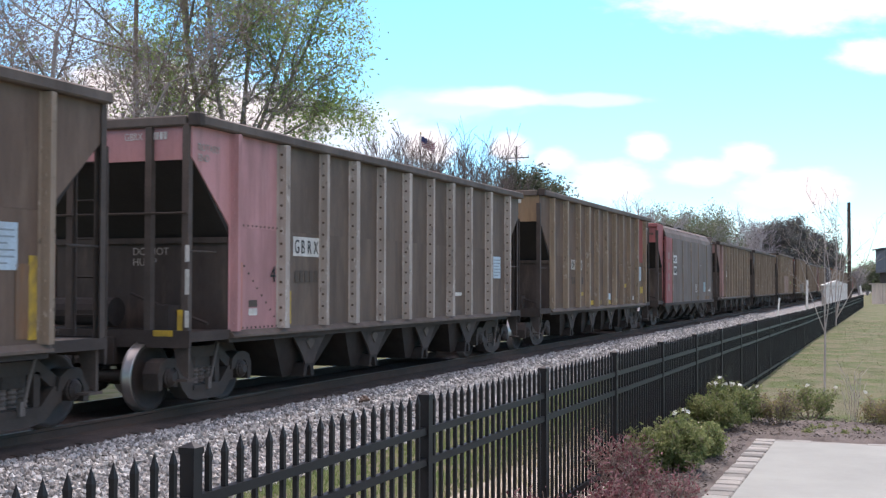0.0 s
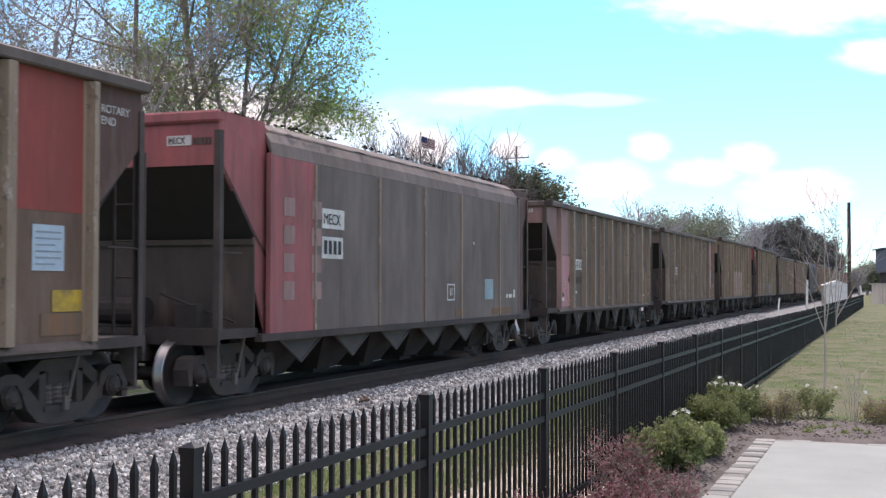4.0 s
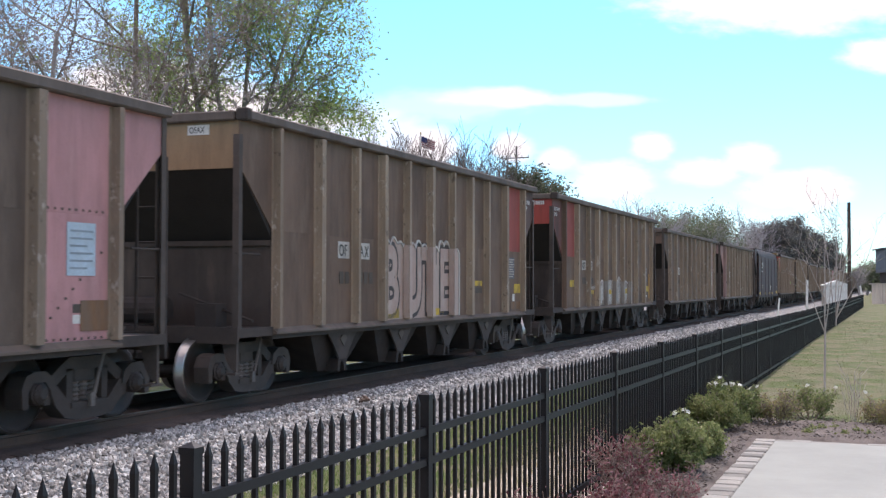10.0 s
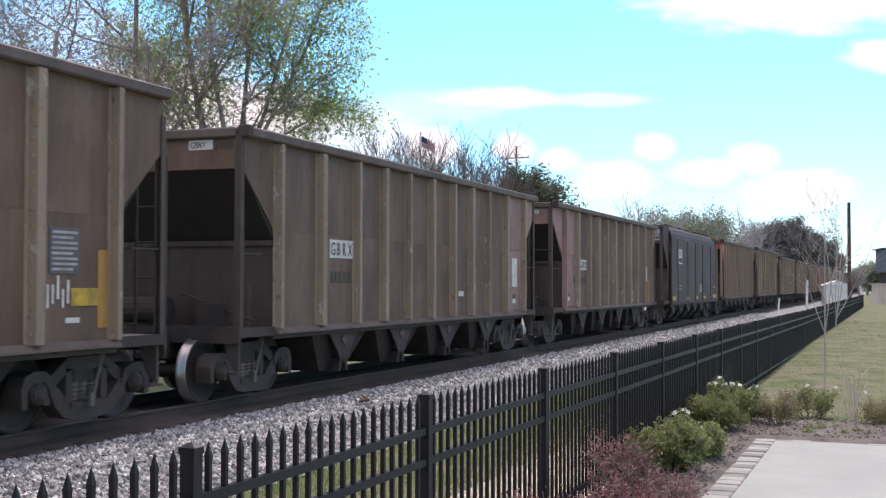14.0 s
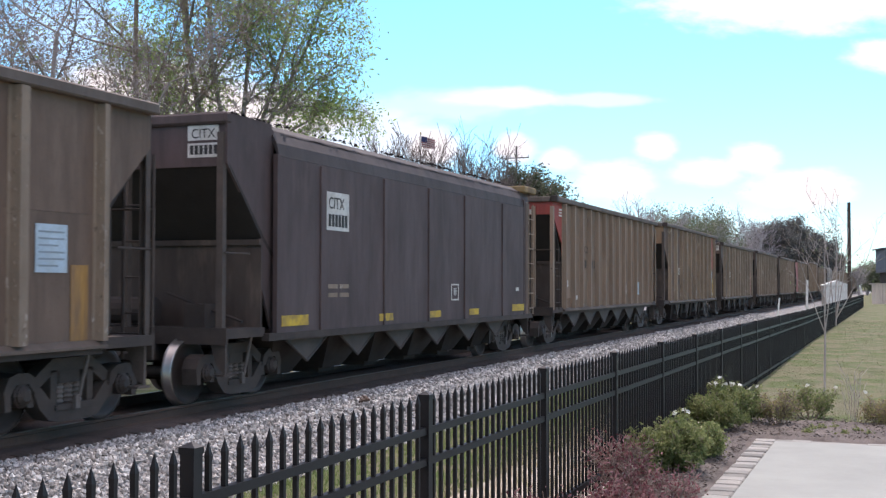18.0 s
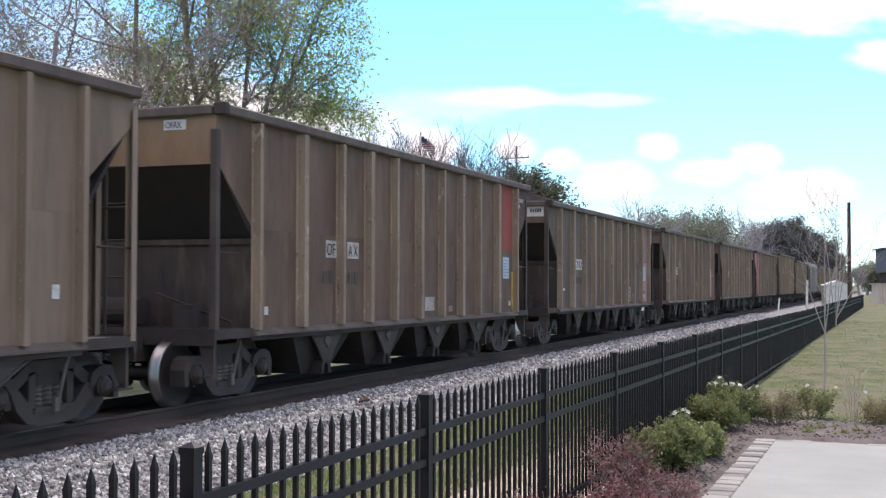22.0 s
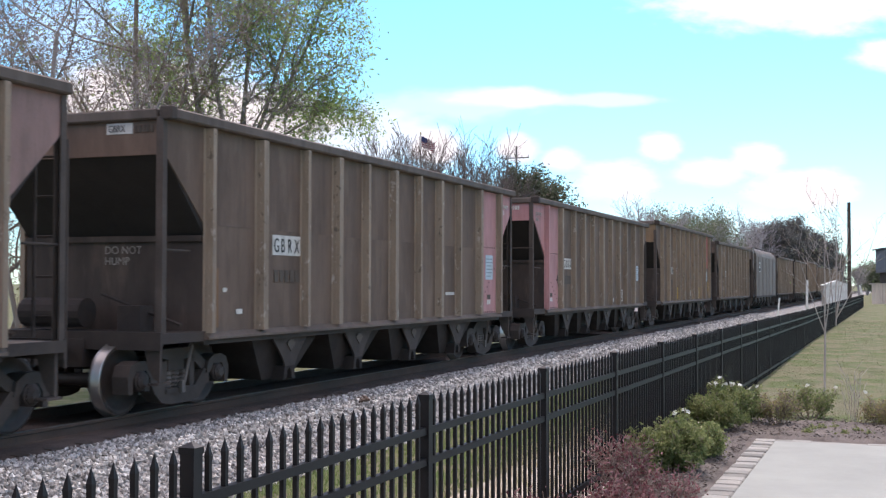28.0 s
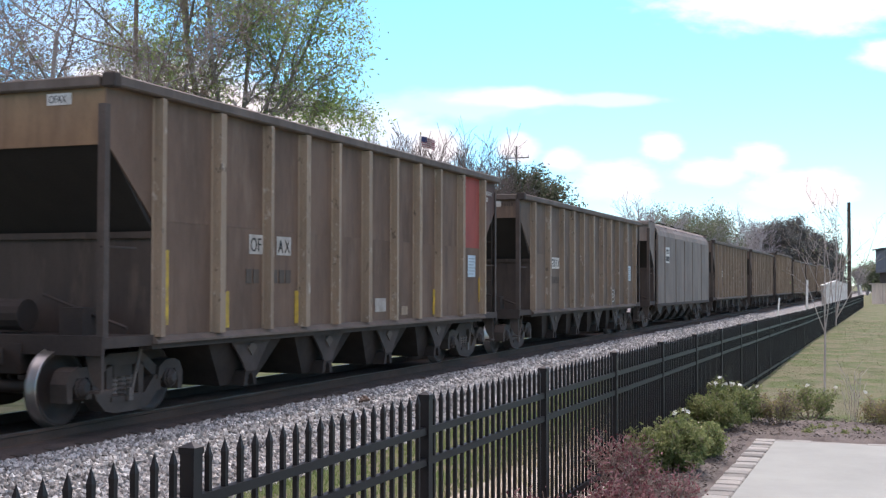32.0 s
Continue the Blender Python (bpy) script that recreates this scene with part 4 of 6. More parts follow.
def make_car(idx, spec):
    global HIGH, LIP
    kind = spec.get("kind", "post")
    side = spec.get("side", "brown")
    HIGH = 4.08 if kind == "smooth" else 4.07 if kind == "slim" else 4.15 if side == "umber" else 3.92          # the builds differ in height
    LIP = 3.58 if kind == "slim" else 3.33
    car = empty("hopper_car", pose(TRACK_X, 0, 0))
    tagged(car, spec["label"], "railway hopper car", group="cars of the coal train")
    near, far = spec.get("near", (side, side, side)), spec.get("far", (side, side, side))
    # near / far = (end plate, upper end bays, lower end bays)
    posts = SLIM if kind == "slim" else POSTS
    seam = 2.48
    if kind == "smooth":
        smooth_body(car, spec, side, near, far)
    else:
        cuts = [0.0] + posts + [BODY]
        nn, nf = spec.get("near_bays", 2), spec.get("far_bays", 2)
        last = len(cuts) - 1
        for i, (a, b) in enumerate(zip(cuts, cuts[1:])):
            up, lo = side, side
            if i < nn:
                up, lo = near[1], near[2]
            elif i >= last - nf:
                up, lo = far[1], far[2]
            if i == 0:
                up = spec.get("first_bay", up)
            elif i == last - 1:
                up = spec.get("last_bay", up)
            add("side_panel", ("up", kind, i, up), panel(a, b, seam + 0.001, HIGH - 0.12, up), car)
            if min(b, BODY - a) > 0.96 and b > 1.03 and a < BODY - 1.03:
                add("side_panel", ("lo", kind, i, lo), panel(a, b, LOW, seam, lo, SHEET - 0.003), car)
        add("far_side", ("farside", side), panel(0.0, BODY, LOW, HIGH - 0.12, side, -SHEET + 0.02), car)
        for i, y in enumerate(posts):
            wide = i % 2 == 1 and kind == "post"
            tone = spec.get("posts", "tanstake" if side == "umber" else "stake")
            if i == 0 and near[1] != side:
                tone = spec.get("near_post", near[1])
            add("side_post", ("post", wide, tone), post_mesh(wide, tone), car, (SHEET, y, 0))
            add("side_post", ("post", wide, tone), post_mesh(wide, tone), car, (-SHEET, y, 0), turn=(0, 0, 180))
        def sill():
            bm = bmesh.new()          # a dusty ledge with a sloping top
            prism_y(bm, [(SHEET - 0.05, LOW), (HALF - 0.03, LOW), (HALF - 0.03, LOW + 0.03), (SHEET + 0.02, LOW + 0.095), (SHEET - 0.05, LOW + 0.095)], 0.93, BODY - 0.93)
            return mesh_from("side_sill", bm, M["sill"])

        def sill_web():
            return mesh_from("sill_web", boxes((SHEET - 0.16, SHEET + 0.02, 0.93, BODY - 0.93, LOW - 0.07, LOW)), M["under"])
        add("sill_web", "sillweb", sill_web, car)
        add("side_sill", "sill", sill, car)
        add("side_sill", "sill", sill, car, (0, BODY, 0), turn=(0, 0, 180))
        def chord():
            bm = boxes((SHEET - 0.06, HALF, -0.03, BODY + 0.03, HIGH - 0.14, HIGH), bevel=0.02)
            return mesh_from("top_chord", bm, M["chord"])
        add("top_chord", "chord", chord, car)
        add("top_chord", "chord", chord, car, (0, BODY, 0), turn=(0, 0, 180))
        for y in (0.0, BODY):
            add("end_chord", "endchord", lambda: mesh_from("end_chord", boxes((-SHEET + 0.07, SHEET - 0.07, -0.06, 0.07, HIGH - 0.15, HIGH - 0.01), bevel=0.02), M["chord"]), car, (0, y, 0))
        add("corner_cap", "cornercap", lambda: mesh_from("corner_cap", boxes((HALF - 0.17, HALF + 0.012, -0.05, 0.10, HIGH - 0.155, HIGH + 0.02), bevel=0.015), M["under"]), car)
        for k in range(4):
            if kind == "slim":
                break
            chute = add("discharge_chute", "funnel", chute_mesh("funnel"), car, (0, 3.50 + k * 2.47, 0))
            add("hopper_face", "funnelface", chute_face("funnel"), chute)
            for side_of in (-1, 1):
                add("gate_leg", ("leg", side_of), gate_leg(side_of), chute)
            add("latch_plate", "latch", lambda: mesh_from("latch_plate", prism_x(bmesh.new(), [(-0.13, 0.78), (0.0, 0.66), (0.13, 0.78), (0.06, 0.84), (-0.06, 0.84)], 1.401, 1.42), M["latch"]), chute)
        if kind == "slim":
            sharp_hoppers(car)
    pinkish = (near[0] in ("pink", "salmon") or kind == "slim") and kind != "smooth"
    void = spec.get("end_posts", (-1.40, -0.45, 0.82, 1.40) if pinkish else (-1.40, 1.44))
    end_parts(car, True, near[0], void, kind, pinkish)
    end_parts(car, False, far[0], void, kind, pinkish)
    add("centre_sill", "centre", lambda: mesh_from("centre_sill", boxes((-0.3, 0.3, 0.2, BODY - 0.2, 0.66, 0.98)), M["under"]), car)
    coal_load(car, idx, spec.get("heap", 0.55))
    marks(car, spec)
    sets = add_truck(car, 0.95) + add_truck(car, BODY - 0.95)
    return car, sets


def sharp_hoppers(car):
    for k in range(6):
        chute = add("discharge_chute", "sharp", chute_mesh("sharp"), car, (0, 2.50 + k * 1.88, 0))
        add("hopper_face", "sharpface", chute_face("sharp"), chute)


def smooth_body(car, spec, side, near, far):
    """A smooth-sided car: flat sheets, thin joint ribs, a rounded heavy top edge, five pairs of sharp hoppers."""
    w = HALF - 0.03
    y0 = 1.25
    def skin(mat, a, b):
        def make():
            bm = bmesh.new()
            prof = [(w - 0.025, LOW), (w, LOW), (w, 3.58), (w - 0.025, 3.58)]
            prism_y(bm, prof, a, b)
            return mesh_from("side_sheet", bm, M[mat])
        return make
    last = BODY - (0.74 if spec.get("far_trim") else 1.02 if spec.get("dark_corner") else 0.15)
    cuts = [y0, 2.62, 5.1, 7.25, 9.3, 11.85, last]
    for i, (a, b) in enumerate(zip(cuts, cuts[1:])):
        mat = spec.get("first_sheet", side) if i == 0 else side
        add("side_sheet", ("skin", mat, i, b), skin(mat, a + 0.002, b - 0.002), car)
        if i:
            add("seam_rib", ("rib", spec.get("ribs", side), i), lambda: mesh_from("seam_rib", boxes((w - 0.02, w + 0.03, a - 0.03, a + 0.03, LOW + 0.02, 3.56), bevel=0.008), M[spec.get("ribs", side)]), car)
    add("far_side", ("farsmooth", side), lambda: mesh_from("far_side", boxes((-w, -w + 0.03, 0.95, BODY - 0.95, LOW, 3.96)), M[side]), car)
    def top_edge():
        prof = [(w - 0.028, 3.583), (w, 3.583), (w - 0.04, 3.78), (w - 0.16, 3.98), (w - 0.32, HIGH), (w - 0.36, HIGH - 0.02), (w - 0.2, 3.96), (w - 0.09, 3.76)]
        return mesh_from("top_edge", prism_y(bmesh.new(), prof, y0, last), M["sootytop" if side == "grey" else side])
    add("top_edge", ("topedge", side), top_edge, car, label="rounded sooty top edge")
    if spec.get("far_trim"):
        part("end_bay", prism_x(bmesh.new(), side_outline(last - 0.05, BODY, 0.9, HIGH - 0.1), SHEET - 0.06, SHEET - 0.02), M[side], car)
        part("corner_post", boxes((w - 0.10, w + 0.012, last + 0.10, last + 0.30, 0.95, 3.72), bevel=0.01), M["umber"], car, "brown corner post")
        part("end_cap", boxes((w - 0.9, w + 0.01, last + 0.02, BODY + 0.25, 3.96, 4.12), bevel=0.02), M["dustyellow"], car, "faded yellow cap")
        side_rails = rod(rod(bmesh.new(), (1.52, BODY - 0.22, 0.95), (1.52, BODY - 0.22, 3.70), 0.024), (1.52, BODY + 0.16, 0.95), (1.52, BODY + 0.16, 3.70), 0.024)
        steps = part("ladder", side_rails, M["stake"], car, "pale dusty ladder")
        for k in range(7):
            part("rung", rod(bmesh.new(), (1.53, BODY - 0.22, 1.1 + k * 0.37), (1.53, BODY + 0.16, 1.1 + k * 0.37), 0.016), M["stake"], steps)
    if spec.get("dark_corner"):
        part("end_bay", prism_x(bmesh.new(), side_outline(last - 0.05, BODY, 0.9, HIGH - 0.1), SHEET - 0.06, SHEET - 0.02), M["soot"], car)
        part("corner_post", boxes((w - 0.12, w - 0.02, last + 0.16, last + 0.42, 0.95, 3.80), bevel=0.01), M["soot"], car, "dark brown corner post")
    # recessed first bay, cut off along the slope
    def first():
        bm = bmesh.new()
        prism_x(bm, side_outline(0.0, y0 + 0.05, 0.9, HIGH - 0.1), SHEET - 0.06, SHEET - 0.02)
        return mesh_from("end_bay", bm, M[near[1]])
    add("end_bay", ("firstbay", near[1]), first, car)
    def corner():
        bm = bmesh.new()
        box(bm, w - 0.06, w + 0.015, y0 - 0.06, y0 + 0.04, LOW - 0.05, 3.61)
        return mesh_from("corner_post", bm, M[near[1]])
    add("corner_post", ("corner", near[1]), corner, car)
    add("corner_post", ("farcorner", far[1], last), lambda: mesh_from("corner_post", boxes((w - 0.06, w + 0.015, last - 0.05, last + 0.05, LOW - 0.05, 3.76)), M[far[1]]), car)
    add("side_sill", "smoothsill", lambda: mesh_from("side_sill", boxes((w - 0.1, w + 0.02, 0.95, BODY - 0.15, LOW - 0.09, LOW + 0.02)), M["under"]), car)
    for y, tone in ((0.0, near[1]), (BODY, far[1])):
        add("end_chord", ("smoothcap", tone), lambda: mesh_from("end_chord", boxes((-SHEET, SHEET, -0.06, 0.1, HIGH - 0.16, HIGH), bevel=0.03), M[tone]), car, (0, y, 0))
    def wing():
        bm = bmesh.new()
        prism_x(bm, [(0.0, HIGH), (0.0, HIGH - 0.1), (y0, 3.51), (y0, HIGH - 0.02)], SHEET - 0.1, SHEET - 0.02)
        return mesh_from("top_corner", bm, M[near[1]])
    add("top_corner", ("wing", near[1]), wing, car)
    sharp_hoppers(car)


def marks(car, spec):
    lab = spec.get("sign")
    x = (HALF - 0.03 + 0.008) if spec.get("kind") == "smooth" else SHEET + 0.006
    if lab == "GBRX":
        plate(car, "mark_plate", 2.79, 3.66, 2.12, 2.42, "white")
        for k, ch in enumerate("GBRX"):
            letter(car, ch, 2.825 + k * 0.212, 2.165, 0.30, squeeze=0.74)
        bars(car, 2.85, 1.72, 5, 0.11, 0.18, 0.05, "ghost")
    elif lab == "OFAX":
        d = spec.get("shift", 0.0)
        plate(car, "mark_plate", 3.15 + d, 3.58 + d, 2.12, 2.40, "palewhite", label="dull white plate with black letters")
        plate(car, "mark_plate", 3.95 + d, 4.39 + d, 2.12, 2.40, "palewhite", label="dull white plate with black letters")
        for k, ch in enumerate("OFAX"):
            letter(car, ch, 3.17 + d + 0.20 * (k % 2) + 0.81 * (k // 2), 2.16, 0.28, squeeze=0.82)
        bars(car, 3.2, 1.70, 2, 0.15, 0.2, 0.06, "ghost")
        bars(car, 3.95, 1.70, 3, 0.15, 0.2, 0.06, "ghost")
    elif lab == "CITX":
        plate(car, "mark_plate", 2.82, 3.64, 2.56, 3.18, "white", x=x)
        letter(car, "CITX", 2.87, 2.91, 0.27, x=x + 0.006, squeeze=0.95)
        bars(car, 2.88, 2.62, 6, 0.085, 0.20, 0.035, "ink", x=x + 0.006)
    elif lab == "CEFX":
        letter(car, "CEFX", 3.43, 2.62, 0.30, "ghost", squeeze=1.35)
        bars(car, 3.22, 2.18, 6, 0.18, 0.24, 0.10, "ghost")
    elif lab == "MECX":
        plate(car, "mark_plate", 2.86, 3.66, 2.58, 2.90, "white", x=x)
        letter(car, "MECX", 2.90, 2.65, 0.25, x=x + 0.006, squeeze=0.9)
        plate(car, "mark_plate", 2.86, 3.62, 2.10, 2.45, "white", x=x)
        bars(car, 2.92, 2.17, 4, 0.11, 0.22, 0.06, "ink", x=x + 0.006)
    for row in spec.get("patches", ()):
        name, y, z, wide, high, mat = row
        if name == "capacity_stencil":
            t = 0.03
            xx = x + 0.002
            for a, c, e, f in ((y, y + wide, z, z + t), (y, y + wide, z + high - t, z + high), (y, y + t, z + t, z + high - t), (y + wide - t, y + wide, z + t, z + high - t),
                               (y + wide * 0.36, y + wide * 0.44, z + high * 0.3, z + high * 0.75), (y + wide * 0.58, y + wide * 0.66, z + high * 0.3, z + high * 0.75)):
                plate(car, name, a, c, e, f, mat, x=xx)
            continue
        if name == "placard" and mat in ("placard", "darkplac"):
            for k in range(6):
                plate(car, "print_line", y + 0.05, y + wide * (0.9 if k % 3 else 0.7), z + high * (0.12 + 0.14 * k), z + high * (0.16 + 0.14 * k), "ghost2" if mat == "placard" else "placard", x=x + 0.006)
        if name == "dark_placard":
            for k in range(8):
                plate(car, "print_line", y + 0.04, y + wide * (0.94 if k % 3 else 0.78), z + high * (0.07 + 0.115 * k), z + high * (0.125 + 0.115 * k), "dimwhite", x=x + 0.006)
        plate(car, name, y, y + wide, z, z + high, mat, x=x + 0.002)
    ep = spec.get("end_sign")
    if ep in ("CITX", "CEFX"):
        if ep == "CITX":
            part("mark_plate", boxes((0.80, 1.30, 0.010, 0.016, 3.70, 3.91)), M["white"], car)
            part("mark_plate", boxes((0.80, 1.30, 0.010, 0.016, 3.46, 3.66)), M["white"], car)
        tone = "ink" if ep == "CITX" else "white"
        e0, up = (0.84, 0.16) if ep == "CITX" else (0.44, 0.0)
        letter(car, ep, e0 + 0.02, 3.57 + up if ep == "CITX" else 3.76, 0.19 if ep == "CITX" else 0.165, tone, end=True, squeeze=0.90)
        bars(car, e0, 3.38 + up * 0.75 if ep == "CITX" else 3.59, 6, 0.055, 0.13, 0.022, tone, end=True)
    elif ep:
        tone = "white"
        if ep == "OFAX":
            if spec["near"][0] == "red":
                part("mark_plate", boxes((0.62, 0.96, 0.010, 0.016, 3.83, 3.97)), M["white"], car)
                letter(car, ep, 0.64, 3.855, 0.13, "ink", end=True, squeeze=0.72)
                bars(car, 0.99, 3.85, 5, 0.032, 0.10, 0.018, "white", end=True)
            else:
                part("mark_plate", boxes((0.60, 0.96, 0.010, 0.016, 3.82, 3.96)), M["white"], car)
                letter(car, ep, 0.63, 3.845, 0.13, "ink", end=True, squeeze=0.74)
        else:
            if spec.get("wide_plate"):
                part("mark_plate", boxes((0.56, 1.36, 0.010, 0.016, 3.50, 3.77)), M["white"], car, "dull white plate with black letters")
                tone = "ink"
            pale = spec.get("near", ("", "", ""))[0] in ("pink", "salmon")
            e0 = 0.62 if spec.get("wide_plate") or not pale else 0.40
            if not pale and not spec.get("wide_plate"):
                part("mark_plate", boxes((e0 - 0.03, e0 + 0.37, 0.010, 0.016, 3.61, 3.75)), M["white"], car, "dirty white plate with black letters")
                letter(car, ep, e0, 3.635, 0.13, "ink", end=True, squeeze=0.76)
                bars(car, e0 + 0.40, 3.62, 5, 0.04, 0.09, 0.02, "ghost", end=True)
            else:
                letter(car, ep, e0, 3.61, 0.14, tone, end=True, squeeze=0.80)
                bars(car, e0 + 0.37, 3.61, 5, 0.042, 0.10, 0.022, tone, end=True)
    if spec.get("rotary") or spec.get("rotary_faint"):
        tone = "white" if spec.get("rotary") else "dimwhite"
        top = HIGH - 0.46
        letter(car, "ROTARY", 0.12, top, 0.14, tone)
        letter(car, "END", 0.12, top - 0.14, 0.14, tone)
    if spec.get("near_rust"):                      # rust-stained edge and foot of the pink bay
        plate(car, "rust_patch", 1.14, 1.30, 1.02, 2.0, "rustpink", x=SHEET + 0.001)
        part("edge_flange", boxes((SHEET - 0.01, SHEET + 0.012, 0.955, 1.0, LOW + 0.1, 2.36)), M["rustpink"], car, "rust-stained edge flange")
    if spec.get("rotary_far"):
        letter(car, "ROTARY", BODY - 0.80, HIGH - 0.46, 0.14, "white")
        letter(car, "END", BODY - 0.80, HIGH - 0.60, 0.14, "white")
    if spec.get("hump"):
        for words, z in (("DO NOT", 2.10), ("HUMP", 1.95)):
            me = shared(("text", words, 0.15), lambda: text_mesh(words, 0.15, M["dimwhite"]))
            ob = part("lettering", me, None, car)
            ob.matrix_basis = Matrix.Translation((-0.12, 0.94, z)) @ FRONT
    if spec.get("reflectors"):
        for z0, z1 in ((1.12, 1.34), (1.55, 1.88), (1.98, 2.2)):
            part("reflector", boxes((1.41, 1.47, -0.052, -0.046, z0, z1)), M["white"], car, "white reflective strip")
        part("yellow_block", boxes((0.95, 1.25, -0.09, -0.082, 1.0, 1.08)), M["yellow"], car, "yellow painted block")
        part("yellow_block", boxes((1.3, 1.38, -0.06, -0.05, 1.08, 1.35)), M["yellow"], car, "yellow painted block")
    for end, flip in (("near", False), ("far", True)):
        if spec.get(end, ("", "", ""))[2] not in ("pink", "salmon") or spec.get("kind", "post") != "post":
            continue
        fy = (lambda v: BODY - v) if flip else (lambda v: v)
        bm = bmesh.new()
        dots = [(1.22 + k * 0.125, 2.05 - k * 0.105) for k in range(9)] + [(1.2 + k * 0.12, 1.07) for k in range(10)] + [(1.2 + k * 0.12, 2.52) for k in range(10)]
        for y, z in dots:
            box(bm, SHEET - 0.008, SHEET + 0.006, fy(y) - 0.014, fy(y) + 0.014, z - 0.014, z + 0.014)
        part("rivet_line", bm, M["ghost"], car)
        y = fy(1.6)
        plate(car, "small_label", y - 0.12, y + 0.12, 1.24, 1.34, "white", x=SHEET - 0.001)
        plate(car, "small_label", y - 0.12, y + 0.12, 1.36, 1.46, "ghost", x=SHEET - 0.001)
        if not flip:
            letter(car, "4", 2.08, 1.72, 0.34)
    if spec.get("graffiti"):
        graffiti(car, spec["graffiti"])


def fat_text(words, size, fat, mat):
    cu = bpy.data.curves.new("words", "FONT")
    cu.body, cu.size, cu.extrude, cu.offset, cu.resolution_u = words, size, 0.002, fat, 4
    ob = bpy.data.objects.new("words", cu)
    me = bpy.data.meshes.new_from_object(ob)
    bpy.data.objects.remove(ob)
    bpy.data.curves.remove(cu)
    me.materials.clear()
    me.materials.append(M[mat])
    return me


M["spray_pink"] = surface("pink_spray_paint", (0.40, 0.28, 0.235), 0.7, dirt=(0.43, 0.36, 0.31), dirt_amount=0.8, dirt_scale=4, stretch=V)
M["spray_dark"] = surface("dark_spray_paint", (0.055, 0.045, 0.042), 0.7)
M["spray_haze"] = surface("thin_white_spray_paint", (0.30, 0.265, 0.235), 0.75, dirt=(0.17, 0.13, 0.105), dirt_amount=0.8, dirt_scale=4, stretch=V)
M["spray_white"] = surface("white_spray_paint", (0.55, 0.52, 0.48), 0.7, dirt=(0.20, 0.165, 0.14), dirt_amount=0.9, dirt_scale=5, stretch=V)


def skins(car, ys, z0, z1, mat):
    """Paint that runs over the side posts: thin skins on their faces."""
    for y in ys:
        bm = boxes((HALF - 0.006, HALF - 0.001, y - 0.07, y + 0.07, z0, z1), (SHEET + 0.02, HALF - 0.004, y - 0.112, y - 0.104, z0, z1))
        part("paint_patch", bm, M[mat], car)


def scallop(y0, y1, z0, z1, bumps, seed):
    """Outline of a sprayed cloud: a row of round humps over a straight foot."""
    rng = random.Random(seed)
    pts = [(y0, z0), (y1, z0)]
    for k in range(bumps):
        a, b = y1 + (y0 - y1) * k / bumps, y1 + (y0 - y1) * (k + 1) / bumps
        top = z1 - rng.uniform(0, 0.16)
        for q in range(5):
            u = q / 5
            pts.append((a + (b - a) * u, top - 0.10 + 0.10 * math.sin(math.pi * u)))
    return pts


def sprayed_cloud(car, outline, fill, edge, thick):
    bm = bmesh.new()
    prism_x(bm, outline, SHEET, SHEET + 0.003)
    part("paint_patch", bm, M[fill], car)
    bm = bmesh.new()
    for (ya, za), (yb, zb) in zip(outline[1:], outline[2:] + outline[:1]):
        rod(bm, (SHEET + 0.002, ya, za), (SHEET + 0.002, yb, zb), thick, sides=4)
    part("paint_outline", bm, M[edge], car)


def graffiti(car, style):
    """Spray paint on the lower sheets: fat letters with a dark and a pale edge, or plain pale bars where it cannot be read."""
    if style == "pink":
        sprayed_cloud(car, scallop(4.98, 8.92, 1.02, 2.58, 13, 2), "spray_pink", "spray_white", 0.03)
        for y, ch in zip((4.97, 5.95, 6.78, 7.78), "BUTE"):
            for fat, mat, x in ((0.135, "spray_dark", 0.006), (0.055, "spray_pink", 0.010)):
                ob = part("graffiti_letter", shared((ch, fat), lambda: fat_text(ch, 1.70, fat, mat)), None, car)
                ob.matrix_basis = Matrix.Translation((SHEET + x, y, 1.20)) @ FACE @ Matrix.Diagonal((0.74, 1, 1, 1))
        skins(car, [v for v in POSTS if 4.98 < v < 8.95], 1.06, 2.42, "spray_pink")
    else:
        rng = random.Random(4)
        for a, b, seed in ((5.10, 7.36, 5), (7.50, 9.72, 6)):
            sprayed_cloud(car, scallop(a, b, 1.06, 1.95, 6, seed), "spray_haze", "spray_white", 0.022)
            y = a + 0.12
            while y < b - 0.2:
                w = rng.uniform(0.05, 0.13)
                bm = bmesh.new()
                top = 1.72 + rng.uniform(-0.12, 0.10)
                prism_x(bm, [(y, 1.10 + rng.uniform(0, 0.12)), (y + w, 1.10 + rng.uniform(0, 0.12)), (y + w, top - 0.05), (y + w * 0.6, top), (y, top - 0.03)], SHEET, SHEET + 0.0065)
                part("graffiti_bar", bm, M["spray_white"], car)
                y += w + rng.uniform(0.06, 0.16)
        skins(car, [v for v in POSTS if 5.0 < v < 9.8], 1.06, 1.80, "spray_haze")
# ---- the train: cars in order, with what tells them apart ----
Y = lambda y, z, w=0.50, h=0.13: ("yellow_square", y, z, w, h, "yellow")
STRIPE = lambda y, h=0.5, z=1.09: ("yellow_stripe", y, z, 0.13, h, "yellow")
PALE = lambda y, z, w=0.22, h=0.10: ("small_label", y, z, w, h, "white")
RUST = lambda y, z, w, h: ("rust_patch", y, z, w, h, "rust")
STENCIL = lambda y, z=1.14, h=0.38: ("capacity_stencil", y, z, 0.43, h, "white")
PLACARD = ("placard", 12.40, 1.83, 0.52, 0.50, "placard")
DARKPLAC = ("dark_placard", 12.22, 1.80, 0.50, 0.51, "darkplate")
PINK_L = "brown weathered coal hopper car with a faded pink end"
BROWN_L = "brown weathered coal hopper car with steel side posts"
